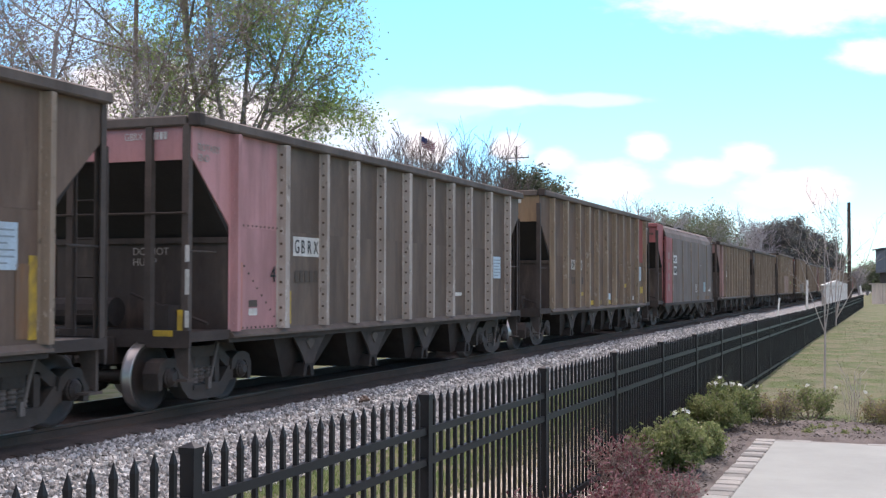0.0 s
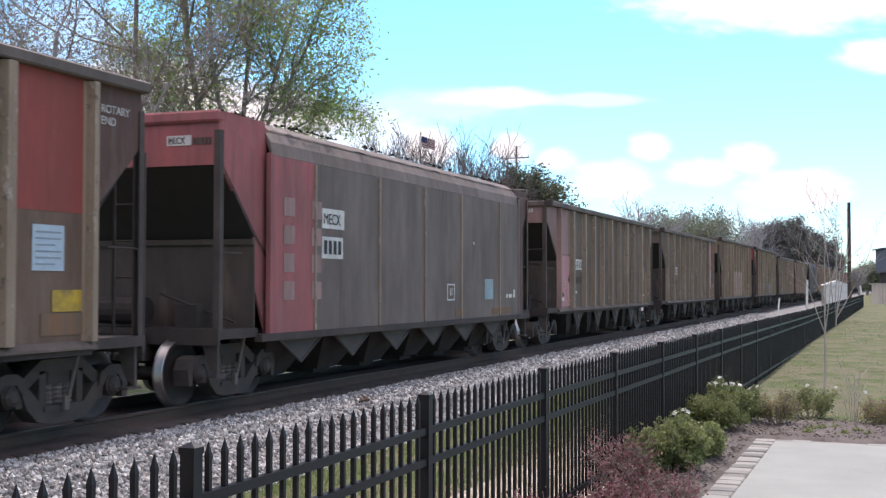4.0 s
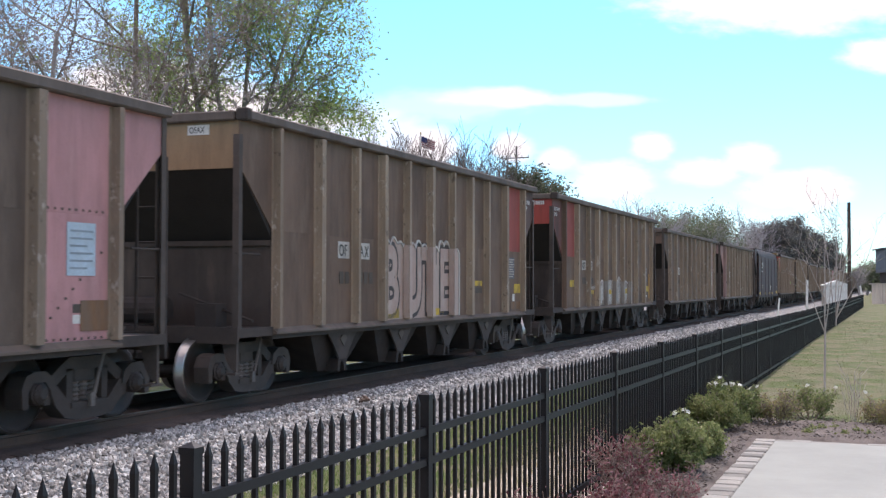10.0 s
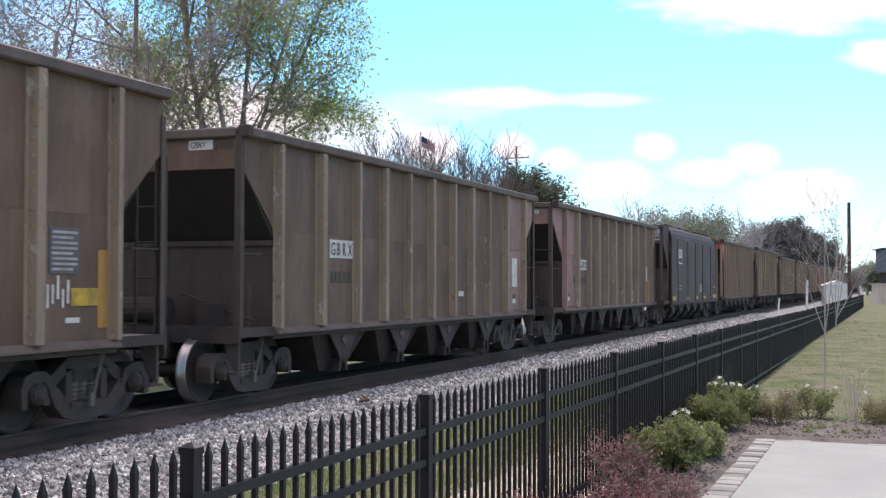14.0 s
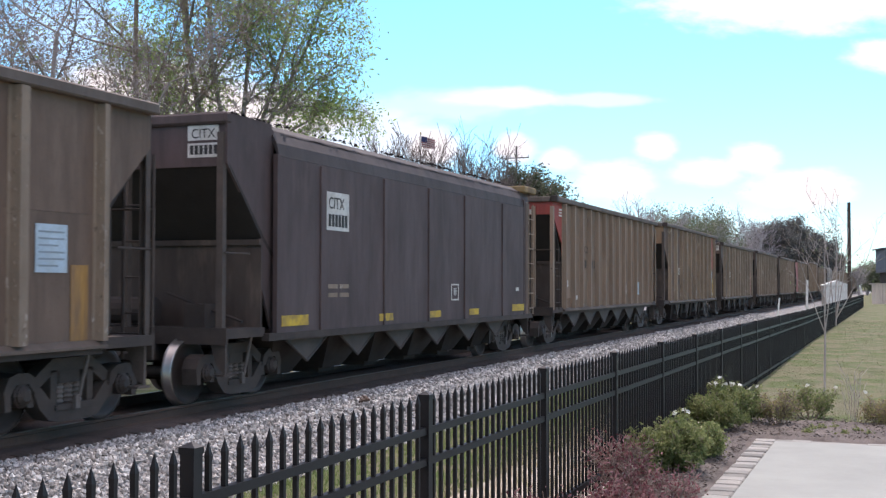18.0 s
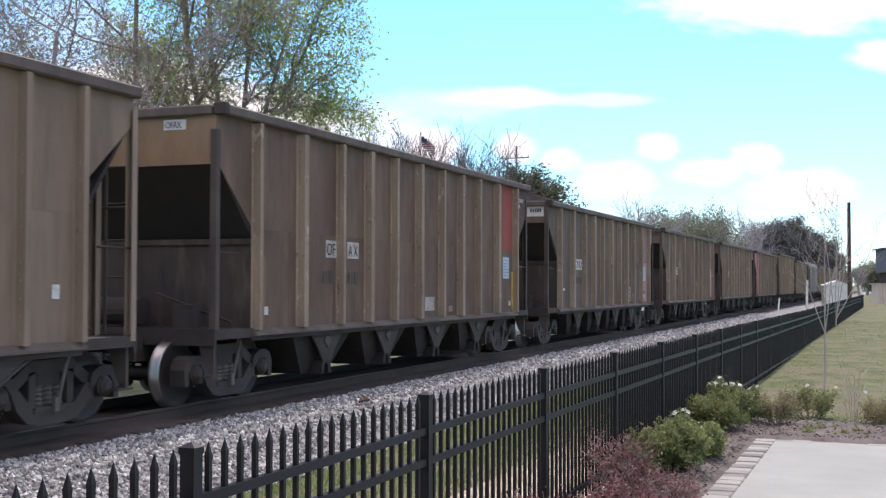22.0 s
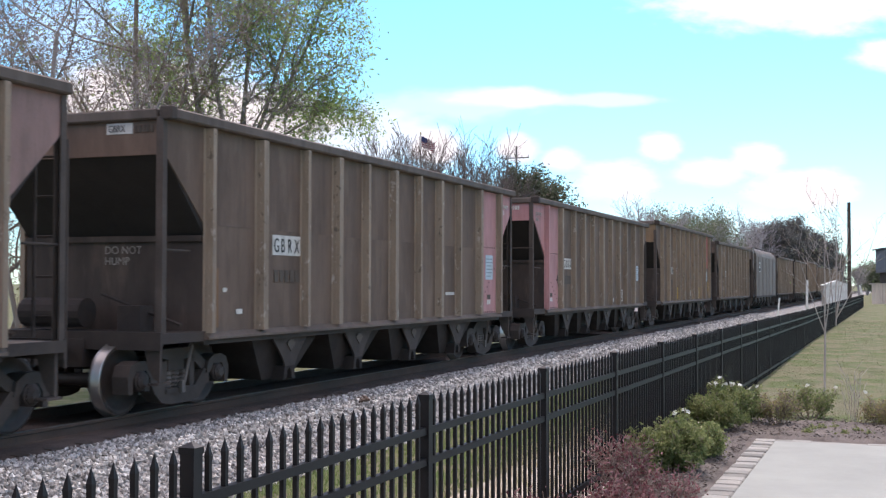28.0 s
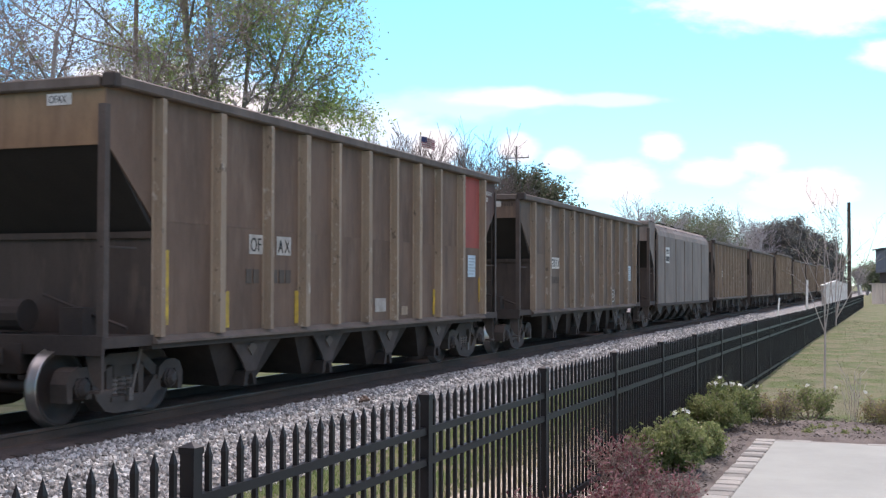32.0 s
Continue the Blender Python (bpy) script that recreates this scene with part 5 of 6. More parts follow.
RED_L = "brown coal hopper car with a red upper panel"
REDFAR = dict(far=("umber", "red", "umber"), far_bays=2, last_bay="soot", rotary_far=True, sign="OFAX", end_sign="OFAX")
SPECS = [
    dict(side="brown", label=BROWN_L, patches=[PLACARD, STRIPE(13.1, 0.9), RUST(12.9, 1.1, 0.2, 0.8)], sign="GBRX"),
    dict(side="olive", label=PINK_L, near=("pink", "pink", "pink"), sign="GBRX", hump=True, end_sign="GBRX", posts="pale", near_rust=True, reflectors=True, rotary_faint=True,
         patches=[STRIPE(2.60), STRIPE(5.05), STRIPE(7.4), STRIPE(9.75), STRIPE(12.15), PLACARD, PALE(9.8, 1.45, 0.5, 0.07)]),
    dict(side="umber", label=RED_L, near=("tan", "umber", "umber"), **REDFAR,
         patches=[Y(4.02, 1.37, h=0.10), Y(5.25, 1.08), ("faded_square", 6.32, 1.08, 0.5, 0.13, "dustyellow"), ("notice_plate", 7.55, 1.21, 0.5, 0.20, "placard"), Y(7.55, 1.08, h=0.12), ("faded_square", 8.62, 1.08, 0.5, 0.15, "dustyellow"),
                  Y(9.93, 1.59), ("dark_square", 9.93, 1.47, 0.25, 0.10, "ghost"), PALE(11.47, 1.16, 0.16, 0.13), PLACARD, Y(12.73, 1.38, 0.50, 0.24), RUST(12.55, 1.12, 0.70, 0.24)]),
    dict(kind="smooth", side="greytan", label="smooth-sided grey hopper car with a red end and white mark plates", near=("dullred", "dullred", "dullred"), far=("dullred", "greytan", "greytan"),
         first_sheet="dullred", sign="MECX", end_sign="MECX", ribs="stake", dark_corner=True,
         patches=[STENCIL(8.47, 1.36, 0.34), ("teal_placard", 10.80, 1.36, 0.58, 0.45, "teal"), PALE(12.89, 1.38, 0.12, 0.19), PALE(12.34, 1.38, 0.12, 0.09), PALE(12.55, 1.38, 0.22, 0.09), PALE(10.05, 2.55, 0.06, 0.06),
                  ("faded_square", 8.95, 1.02, 0.55, 0.15, "rust"), ("faded_square", 11.32, 1.02, 1.3, 0.14, "rust")] + [("old_print", 1.6 + 0.9 * (k % 2), 1.45 + 0.42 * (k // 2), 0.34, 0.28, "salmon") for k in range(8)]),
    dict(side="olive", label=PINK_L, near=("salmon", "salmon", "pink"), sign="GBRX", hump=True, end_sign="GBRX", heap=0.6,
         patches=[("placard", 12.15, 1.82, 0.55, 0.53, "darkplac"), PALE(2.90, 1.44, 0.18, 0.07), PALE(12.47, 1.28, 0.26, 0.06), ("orange_stripe", 12.95, 1.12, 0.2, 1.0, "ochre")]),
    dict(side="olive", label=PINK_L, far=("pink", "pink", "pink"), sign="GBRX", end_sign="GBRX", heap=0.6, hump=True,
         patches=[Y(1.23, 1.54, 0.5, 0.21), PALE(1.40, 1.19, 0.16, 0.14), ("faded_square", 4.14, 1.22, 0.48, 0.10, "dustyellow"), ("faded_square", 6.43, 1.23, 0.47, 0.10, "dustyellow"), ("faded_square", 8.79, 1.19, 0.4, 0.15, "dustyellow"),
                  STENCIL(9.95, 1.15, 0.34), ("placard", 12.50, 1.78, 0.5, 0.6, "placard"), RUST(12.75, 1.15, 0.5, 0.35)]),
    dict(side="umber", label="brown coal hopper car with pink bubble graffiti and red panel", near=("tan", "umber", "umber"), **REDFAR,
         graffiti="pink", patches=[Y(5.22, 1.07, h=0.17), Y(7.52, 1.08), Y(9.90, 1.66, h=0.11), ("dark_square", 9.90, 1.50, 0.5, 0.12, "ghost"), ("dark_placard", 12.33, 1.83, 0.45, 0.50, "darkplate"), Y(12.78, 1.48, 0.46, 0.22), PALE(12.64, 1.29, 0.16, 0.17), RUST(12.5, 1.1, 0.75, 0.18)]),
    dict(side="umber", label="brown coal hopper car with white scrawled graffiti and red panel", near=("red", "red", "umber"), first_bay="darkred", near_post="umber", sign="OFAX", rotary=True, end_sign="OFAX",
         graffiti="white", patches=[Y(1.75, 1.62, 0.45, 0.20), Y(4.11, 1.40, 0.45, 0.12), RUST(4.42, 1.10, 0.30, 0.30), Y(6.44, 1.39, 0.5, 0.14), Y(8.90, 1.39, 0.44, 0.16), DARKPLAC, Y(12.59, 1.44, 0.50, 0.20), ("orange_stripe", 13.06, 1.18, 0.2, 0.9, "ochre"), PALE(12.50, 1.25, 0.24, 0.06)]
         + [("paint_scrawl", 12.18 + 0.085 * k, 1.42 + 0.05 * (k % 3), 0.035, 0.26 - 0.05 * (k % 2), "white") for k in range(5)] + [("paint_scrawl", 4.31 + 0.10 * k, 1.54, 0.05, 0.11, "dimwhite") for k in range(5)]),
    dict(side="brown", label=BROWN_L, far=("salmon", "salmon", "salmon"), far_bays=2, sign="GBRX", end_sign="GBRX", heap=1.4,
         patches=[("placard", 12.55, 1.64, 0.4, 0.68, "white"), PALE(8.86, 1.44, 0.3, 0.11)]),
    dict(side="brown", label=PINK_L, near=("salmon", "salmon", "salmon"), sign="GBRX", end_sign="GBRX",
         patches=[("placard", 12.26, 1.81, 0.52, 0.53, "placard"), ("orange_stripe", 12.85, 1.0, 0.3, 0.9, "ochre"), STENCIL(9.85, 1.13, 0.33), PALE(8.76, 1.11, 0.2, 0.13), RUST(3.86, 1.12, 0.22, 0.5)]),
    dict(kind="smooth", side="grey", label="smooth-sided dark grey hopper car with yellow squares below", near=("grey", "grey", "grey"), far=("tan", "grey", "grey"),
         sign="CITX", end_sign="CITX", far_trim=True, end_posts=(-1.36, -0.2, 1.36), heap=0.5,
         patches=[Y(1.35, 1.06, 0.85, 0.16), Y(4.9, 1.04, 0.6, 0.13), Y(7.3, 1.04, 0.6, 0.13), Y(9.6, 1.04, 0.6, 0.13), Y(12.6, 1.06, 0.95, 0.16), STENCIL(8.5, 1.36, 0.34), PALE(12.89, 1.54, 0.22, 0.08)]
         + [("old_print", 2.88 + 0.42 * (k % 2), 1.48 + 0.14 * (k // 2), 0.34, 0.07, "stake") for k in range(4)]),
    dict(kind="slim", side="tan2", label="tan-brown hopper car with closely spaced posts and a red end panel", near=("red", "red", "tan2"), near_bays=1, end_posts=(-1.40, 0.94, 1.46), posts="tan3", near_post="tan3",
         sign="CEFX", end_sign="CEFX", patches=[PALE(1.45, 1.62, 0.14, 0.20), PALE(2.48, 1.26, 0.15, 0.12), PALE(6.65, 1.53, 0.27, 0.12), STENCIL(8.80, 1.38, 0.32), ("notice_plate", 11.02, 1.34, 0.52, 0.44, "placard"), PALE(12.9, 1.52, 0.12, 0.16)]
         + [("small_label", 0.62, 3.56 + 0.08 * k, 0.30, 0.045, "white") for k in range(3)] + [RUST(1.3, 1.06, 0.9, 0.25)]),
    dict(side="umber", label=RED_L, near=("tan", "umber", "umber"), **REDFAR, shift=0.14,
         patches=[PALE(1.29, 1.24, 0.12, 0.12), RUST(1.17, 1.10, 0.16, 1.0), ("notice_plate", 7.60, 1.17, 0.5, 0.27, "dimwhite"), ("notice_plate", 8.89, 1.13, 0.24, 0.12, "stake"), ("placard", 12.50, 1.83, 0.45, 0.50, "placard"), STRIPE(13.14, 0.9), PALE(12.94, 1.19, 0.13, 0.11)]),
    dict(side="olive", label="brown weathered coal hopper car with a pale end plate", far=("salmon", "salmon", "pink"), far_bays=2, sign="GBRX", end_sign="GBRX", wide_plate=True, hump=True, heap=1.0,
         patches=[("placard", 12.48, 1.83, 0.52, 0.51, "placard"), PALE(1.55, 1.52, 0.17, 0.07), STENCIL(9.93, 1.13, 0.46), PALE(8.76, 1.13, 0.24, 0.10), ("orange_stripe", 5.06, 1.10, 0.17, 0.56, "ochre"), ("orange_stripe", 7.40, 1.10, 0.17, 0.56, "ochre")]),
    dict(side="olive", label=PINK_L, far=("pink", "salmon", "pink"), sign="GBRX", end_sign="GBRX", patches=[PLACARD, STENCIL(9.95)], heap=1.0),
    dict(side="brown", label=PINK_L, far=("pink", "pink", "pink"), far_bays=2, rotary_far=True, sign="GBRX", end_sign="GBRX", hump=True,
         patches=[PALE(9.99, 1.47, 0.5, 0.06), PALE(1.42, 1.58, 0.10, 0.06), PALE(1.77, 1.27, 0.16, 0.07), ("placard", 12.50, 1.80, 0.5, 0.55, "placard"), RUST(1.15, 1.1, 0.16, 0.8)]),
    dict(side="brown", label=PINK_L, near=("pink", "pink", "pink"), sign="GBRX", end_sign="GBRX", hump=True, rotary_faint=True, near_rust=True,
         patches=[("placard", 12.48, 1.83, 0.47, 0.52, "placard"), STENCIL(9.95, 1.14, 0.38), PALE(8.81, 1.13, 0.26, 0.13), ("orange_stripe", 6.2, 1.1, 0.14, 0.5, "ochre"), ("dark_square", 2.84, 1.70, 0.74, 0.24, "ghost")]),
    dict(side="umber", label=RED_L, near=("tan", "umber", "umber"), **REDFAR, shift=0.14,
         patches=[STRIPE(1.16, 0.95, 1.17), STRIPE(2.62), STRIPE(4.66), ("notice_plate", 7.65, 1.20, 0.48, 0.24, "dimwhite"), ("notice_plate", 8.84, 1.12, 0.3, 0.16, "stake"), STRIPE(10.45), ("placard", 12.50, 1.85, 0.47, 0.47, "placard"), STRIPE(13.2, 0.54, 1.30)]),
    dict(side="olive", label=BROWN_L, sign="GBRX", patches=[PLACARD, STENCIL(9.95)], heap=0.7, end_sign="GBRX"),
    dict(kind="smooth", side="palegrey", label="smooth-sided pale grey hopper car", near=("palegrey", "palegrey", "palegrey"), far=("palegrey", "palegrey", "palegrey"), sign="CITX"),
]
M["rustpink"] = surface("rust_stained_pink", (0.50, 0.20, 0.16), 0.8, dirt=(0.42, 0.24, 0.13), dirt_amount=0.9, dirt_scale=3, stretch=V)
M["palewhite"] = surface("worn_white_plate", (0.50, 0.465, 0.42), 0.75, dirt=(0.30, 0.26, 0.22), dirt_amount=0.8, dirt_scale=5)
M["teal"] = surface("teal_placard", (0.26, 0.36, 0.38), 0.7, dirt=(0.20, 0.24, 0.25), dirt_amount=0.7, dirt_scale=6)
M["ochre"] = surface("worn_orange_paint", (0.36, 0.19, 0.055), 0.8, dirt=(0.16, 0.10, 0.065), dirt_amount=0.9, dirt_scale=4, stretch=V)
M["darkplac"] = surface("faded_dark_notice", (0.22, 0.25, 0.28), 0.7, dirt=(0.14, 0.15, 0.16), dirt_amount=0.7, dirt_scale=6)
M["soot"] = car_paint("dark_brown_end_bay", (0.120, 0.060, 0.047), (0.060, 0.037, 0.031))
M["darkred"] = car_paint("dark_red_end_bay", (0.17, 0.060, 0.048), (0.075, 0.045, 0.039), streaks=0.6)
M["tan3"] = car_paint("tan_brown_post_paint", (0.31, 0.225, 0.165), (0.21, 0.15, 0.11))
M["tan2"] = car_paint("tan_brown_car_paint", (0.25, 0.175, 0.125), (0.155, 0.108, 0.078))
START = [-2.92, 13.29, 29.49, 45.66, 61.85, 78.03, 94.23, 110.45, 126.71, 142.92, 159.10, 175.60, 191.85, 208.17, 224.45, 240.73, 257.05, 273.37, 289.60]
while len(START) < 27:
    START.append(START[-1] + 16.25)
while len(SPECS) < 27:
    SPECS.append(dict(side=("brown", "umber", "olive")[len(SPECS) % 3], label=BROWN_L, sign="GBRX"))
TRAIN = [(make_car(i, sp), off) for i, (sp, off) in enumerate(zip(SPECS, START))]


def run(t):
    """Metres the train has gone by t."""
    return 7.878 * t + 0.5 * 0.01913 * t * t
# ---- trees and shrubs ----
M["leaf_spring"] = island("young_green_leaves", (0.21, 0.31, 0.11), (0.30, 0.41, 0.15), (0.43, 0.51, 0.23), 0.6, 0.7)
M["leaf_bud"] = island("reddish_buds", (0.27, 0.20, 0.16), (0.28, 0.29, 0.15), (0.22, 0.30, 0.105), 0.7, 0.5)
M["leaf_pale"] = island("pale_blossom_buds", (0.24, 0.19, 0.185), (0.33, 0.28, 0.275), (0.21, 0.18, 0.14), 0.7, 0.3)
# far evergreens: leaf colour lifted and greyed to include distance haze
M["leaf_dark"] = island("hazed_evergreen_foliage", (0.090, 0.090, 0.088), (0.130, 0.128, 0.120), (0.18, 0.176, 0.162), 0.7, 0.3)
M["leaf_mid"] = island("grey_green_foliage", (0.07, 0.082, 0.052), (0.105, 0.118, 0.074), (0.15, 0.163, 0.108), 0.7, 0.4)
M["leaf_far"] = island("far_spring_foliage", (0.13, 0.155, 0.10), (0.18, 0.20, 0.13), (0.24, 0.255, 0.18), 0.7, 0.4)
M["leaf_shrub"] = island("glossy_shrub_leaves", (0.115, 0.15, 0.055), (0.18, 0.215, 0.08), (0.30, 0.315, 0.14), 0.55, 0.5)
M["leaf_red"] = island("maroon_shrub_leaves", (0.13, 0.042, 0.05), (0.21, 0.085, 0.09), (0.42, 0.24, 0.24), 0.5, 0.4)
M["leaf_dry"] = island("dry_shrub_leaves", (0.30, 0.24, 0.14), (0.36, 0.32, 0.16), (0.24, 0.28, 0.10), 0.7, 0.5)
M["petal"] = island("white_petals", (0.80, 0.78, 0.72), (0.85, 0.84, 0.80), (0.78, 0.76, 0.66), 0.6, 0.3)
M["sapbark"] = surface("sapling_bark", (0.37, 0.325, 0.295), 0.85, spread=0.25)
M["greytwig"] = surface("grey_twigs", (0.15, 0.122, 0.11), 0.9, spread=0.3)
# twigs and buds of the far wood: distance haze mixed into pale colours
M["fartwig"] = surface("far_hazed_twigs", (0.34, 0.31, 0.32), 0.9, spread=0.2)
M["leaf_farbud"] = island("far_hazed_buds", (0.30, 0.27, 0.27), (0.38, 0.35, 0.35), (0.34, 0.32, 0.28), 0.8, 0.3)
M["browntwig"] = surface("brown_twigs", (0.23, 0.18, 0.15), 0.9, spread=0.3)


class Growth:
    """Collects tapered limbs and leaves while a plant branches."""

    def __init__(self, seed):
        self.rng = random.Random(seed)
        self.v, self.f, self.tips = [], [], []

    def limb(self, p, q, r0, r1, sides):
        d = (q - p).normalized()
        u = d.orthogonal().normalized()
        w = d.cross(u)
        k = len(self.v)
        for c, r in ((p, r0), (q, r1)):
            for i in range(sides):
                a = 2 * math.pi * i / sides
                self.v.append(tuple(c + (u * math.cos(a) + w * math.sin(a)) * r))
        for i in range(sides):
            j = (i + 1) % sides
            self.f.append((k + i, k + j, k + sides + j, k + sides + i))

    def grow(self, p, d, length, r, level, top, cfg):
        """One branch: a few bending pieces, side shoots along it, leaves marked on the last levels."""
        rng = self.rng
        parts = cfg["pieces"] if level < top else 2
        sides = 8 if level == 0 else 5 if level == 1 else 4 if level == 2 else 3
        step = length / parts
        for i in range(parts):
            taper = cfg["taper"]
            r1 = max(cfg["thin"], r * (taper ** (1 / parts)))
            bend = Vector((rng.gauss(0, 1), rng.gauss(0, 1), rng.gauss(0, 1))) * cfg["crook"] * (0.45 if level == 0 else 1.0)
            d = (d + bend + Vector((0, 0, cfg["lift"][min(level, len(cfg["lift"]) - 1)]))).normalized()
            q = p + d * step
            if cfg.get("reach") and not cfg["reach"](q):
                break
            self.limb(p, q, r, r1, sides)
            if level >= cfg["leafy"]:
                self.tips.append((q.copy(), d.copy()))
                if cfg.get("dense"):
                    self.tips.append(((p + q) / 2, d.copy()))
            p, r = q, r1
            if level < top and (i > 0 or level > 0 or parts == 1) and i >= cfg.get("bare", 0) * (level == 0):
                for _ in range(cfg["shoots"][min(level, len(cfg["shoots"]) - 1)]):
                    side = d.orthogonal()
                    side.rotate(Matrix.Rotation(rng.uniform(0, 2 * math.pi), 3, d))
                    ang = radians(rng.uniform(*cfg["spread"]))
                    nd = d * math.cos(ang) + side * math.sin(ang)
                    self.grow(p, nd, length * rng.uniform(*cfg["shrink"]), r * rng.uniform(0.5, 0.75), level + 1, top, cfg)

    def leaves(self, size, per, spread, stretch=1.8):
        rng = self.rng
        v, f = [], []
        for p, d in self.tips:
            for _ in range(per if isinstance(per, int) else int(per) + (rng.random() < per % 1)):
                c = p + Vector((rng.gauss(0, spread), rng.gauss(0, spread), rng.gauss(0, spread)))
                a = Vector((rng.gauss(0, 1), rng.gauss(0, 1), rng.gauss(0, 1) - 0.4)).normalized()
                b = a.orthogonal()
                b.rotate(Matrix.Rotation(rng.uniform(0, 6.28), 3, a))
                s = size * rng.uniform(0.5, 1.4)
                k = len(v)
                v += [tuple(c - a * s * stretch), tuple(c + b * s * 0.5), tuple(c + a * s * stretch), tuple(c - b * s * 0.5)]
                f.append((k, k + 1, k + 2, k + 3))
        return v, f


def plant(name, label, category, x, y, stems, cfg, wood, leaf=None, seed=1, size=0.05, per=3, spread=0.2, z=None, group="", flowers=0, stretch=1.8):
    """stems: (lean x, lean y, length, radius); the plant stands at x, y."""
    g = Growth(seed)
    for lx, ly, ln, r, *up in stems:           # a fifth number: the height at which the limb leaves the trunk
        g.grow(Vector((lx * 0.12, ly * 0.12, up[0])) if up else Vector((lx * 0.12, ly * 0.12, -0.05)), Vector((lx, ly, 1)).normalized(), ln, r, 0, cfg["levels"], cfg)
    top = empty(name, pose(x, y, ground_z(x, y) if z is None else z))
    tagged(top, label, category, group=group)
    part("trunk" if category == "tree" else "branching_stem", cloud_of("trunk", g.v, g.f, wood, smooth=True), None, top)
    if leaf:
        v, f = g.leaves(size, per, spread, stretch)
        part("crown" if category == "tree" else "foliage", cloud_of("crown", v, f, leaf), None, top)
    if flowers:
        rng = random.Random(seed + 7)
        high = sorted(g.tips, key=lambda t: -t[0].z - t[0].length * 0.3)[:max(flowers * 4, 8)]
        me = None
        bm = bmesh.new()
        for k in range(5):
            a = 2 * math.pi * k / 5
            c, s = math.cos(a), math.sin(a)
            vs = [bm.verts.new(p) for p in ((0, 0, 0), (c * 0.022 - s * 0.012, s * 0.022 + c * 0.012, 0.008), (c * 0.030, s * 0.030, 0.006), (c * 0.022 + s * 0.012, s * 0.022 - c * 0.012, 0.008))]
            bm.faces.new(vs)
        me = mesh_from("blossom", bm, M["petal"])
        for p, d in rng.sample(high, min(flowers, len(high))):
            o = part("blossom", me, None, top)
            o.matrix_basis = Matrix.Translation(p + Vector((0, -0.02, 0.03))) @ pose(0, 0, 0, rng.uniform(20, 80), rng.uniform(-40, 40), rng.uniform(0, 360))
    return top


BROAD = dict(levels=3, pieces=6, taper=0.38, thin=0.005, crook=0.13, lift=(0.03, 0.05, 0.0, -0.06), leafy=2, shoots=(2, 2, 2), spread=(25, 62), shrink=(0.30, 0.46), bare=1)
TWIGGY = dict(levels=3, pieces=6, taper=0.36, thin=0.0045, crook=0.12, lift=(0.05, 0.06, 0.06, 0.05), leafy=3, shoots=(2, 2, 1), spread=(20, 55), shrink=(0.32, 0.5), bare=1)
UPRIGHT = dict(levels=2, pieces=7, taper=0.4, thin=0.012, crook=0.13, lift=(0.09, 0.13, 0.14), leafy=2, shoots=(3, 3), spread=(14, 42), shrink=(0.22, 0.46), bare=0)
BUSH = dict(levels=2, pieces=4, taper=0.5, thin=0.003, crook=0.2, lift=(0.1, 0.05, 0.02), leafy=1, shoots=(2, 2), spread=(25, 70), shrink=(0.35, 0.55), bare=0, dense=True)
FAR = dict(levels=2, pieces=5, taper=0.5, thin=0.03, crook=0.14, lift=(0.05, 0.06, 0.03), leafy=1, shoots=(2, 3), spread=(25, 65), shrink=(0.35, 0.55), bare=1)
EVER = dict(levels=2, pieces=7, taper=0.3, thin=0.03, crook=0.07, lift=(0.1, 0.05, 0.0), leafy=1, shoots=(4, 2), spread=(50, 85), shrink=(0.16, 0.36), bare=1)

FARBARE = dict(levels=2, pieces=6, taper=0.4, thin=0.020, crook=0.10, lift=(0.06, 0.09, 0.07), leafy=2, shoots=(3, 3), spread=(18, 48), shrink=(0.24, 0.40), bare=2)
FARGREEN = dict(levels=2, pieces=5, taper=0.5, thin=0.03, crook=0.12, lift=(0.05, 0.05, 0.0), leafy=1, shoots=(3, 3), spread=(28, 68), shrink=(0.24, 0.38), bare=1)
# trees behind the train
R21 = lambda k, deep=0.0: (0.934 * k - 0.358 * deep, 0.358 * k + 0.934 * deep)
def crown_reach(p):
    """The tall tree's crown: an uneven skirt, wide to one side."""
    r = 0.934 * p.x + 0.358 * p.y
    return -4.6 < r < 3.85 + 0.6 * noise.noise((p.z * 0.9, p.x * 0.15, 2.0)) and (abs(r) < 0.9 or p.z > 5.9 + 0.5 * noise.noise((p.x * 0.8, p.y * 0.8, 3.0)))


LEAFY = dict(BROAD, shrink=(0.28, 0.44), thin=0.004, lift=(0.02, 0.03, -0.02, -0.12), crook=0.14, bare=0, reach=crown_reach)
plant("tree", "tall multi-stemmed tree with sparse young green leaves", "tree", -17.5, 29.1,
      [(*R21(-0.01), 11.5, 0.17), (*R21(0.20, 0.1), 6.5, 0.09, 5.4), (*R21(-0.22, -0.2), 6.0, 0.08, 5.6), (*R21(0.48, 0.1), 6.6, 0.085, 5.3), (*R21(0.85, -0.2), 6.2, 0.07, 5.5),
       (*R21(1.7, 0.3), 4.2, 0.045, 6.0), (*R21(-0.6, 0.3), 5.0, 0.06, 5.6)],
      LEAFY, M["bark"], M["leaf_spring"], 11, 0.038, 1.3, 0.22, stretch=1.5)
plant("tree", "slender tree with reddish buds and a few green leaves", "tree", -19.0, 26.3,
      [(0.02, 0.03, 10.5, 0.15), (-0.18, -0.1, 8.6, 0.10), (0.12, 0.1, 8.8, 0.07)], BROAD, M["browntwig"], M["leaf_bud"], 12, 0.032, 0.9, 0.18)
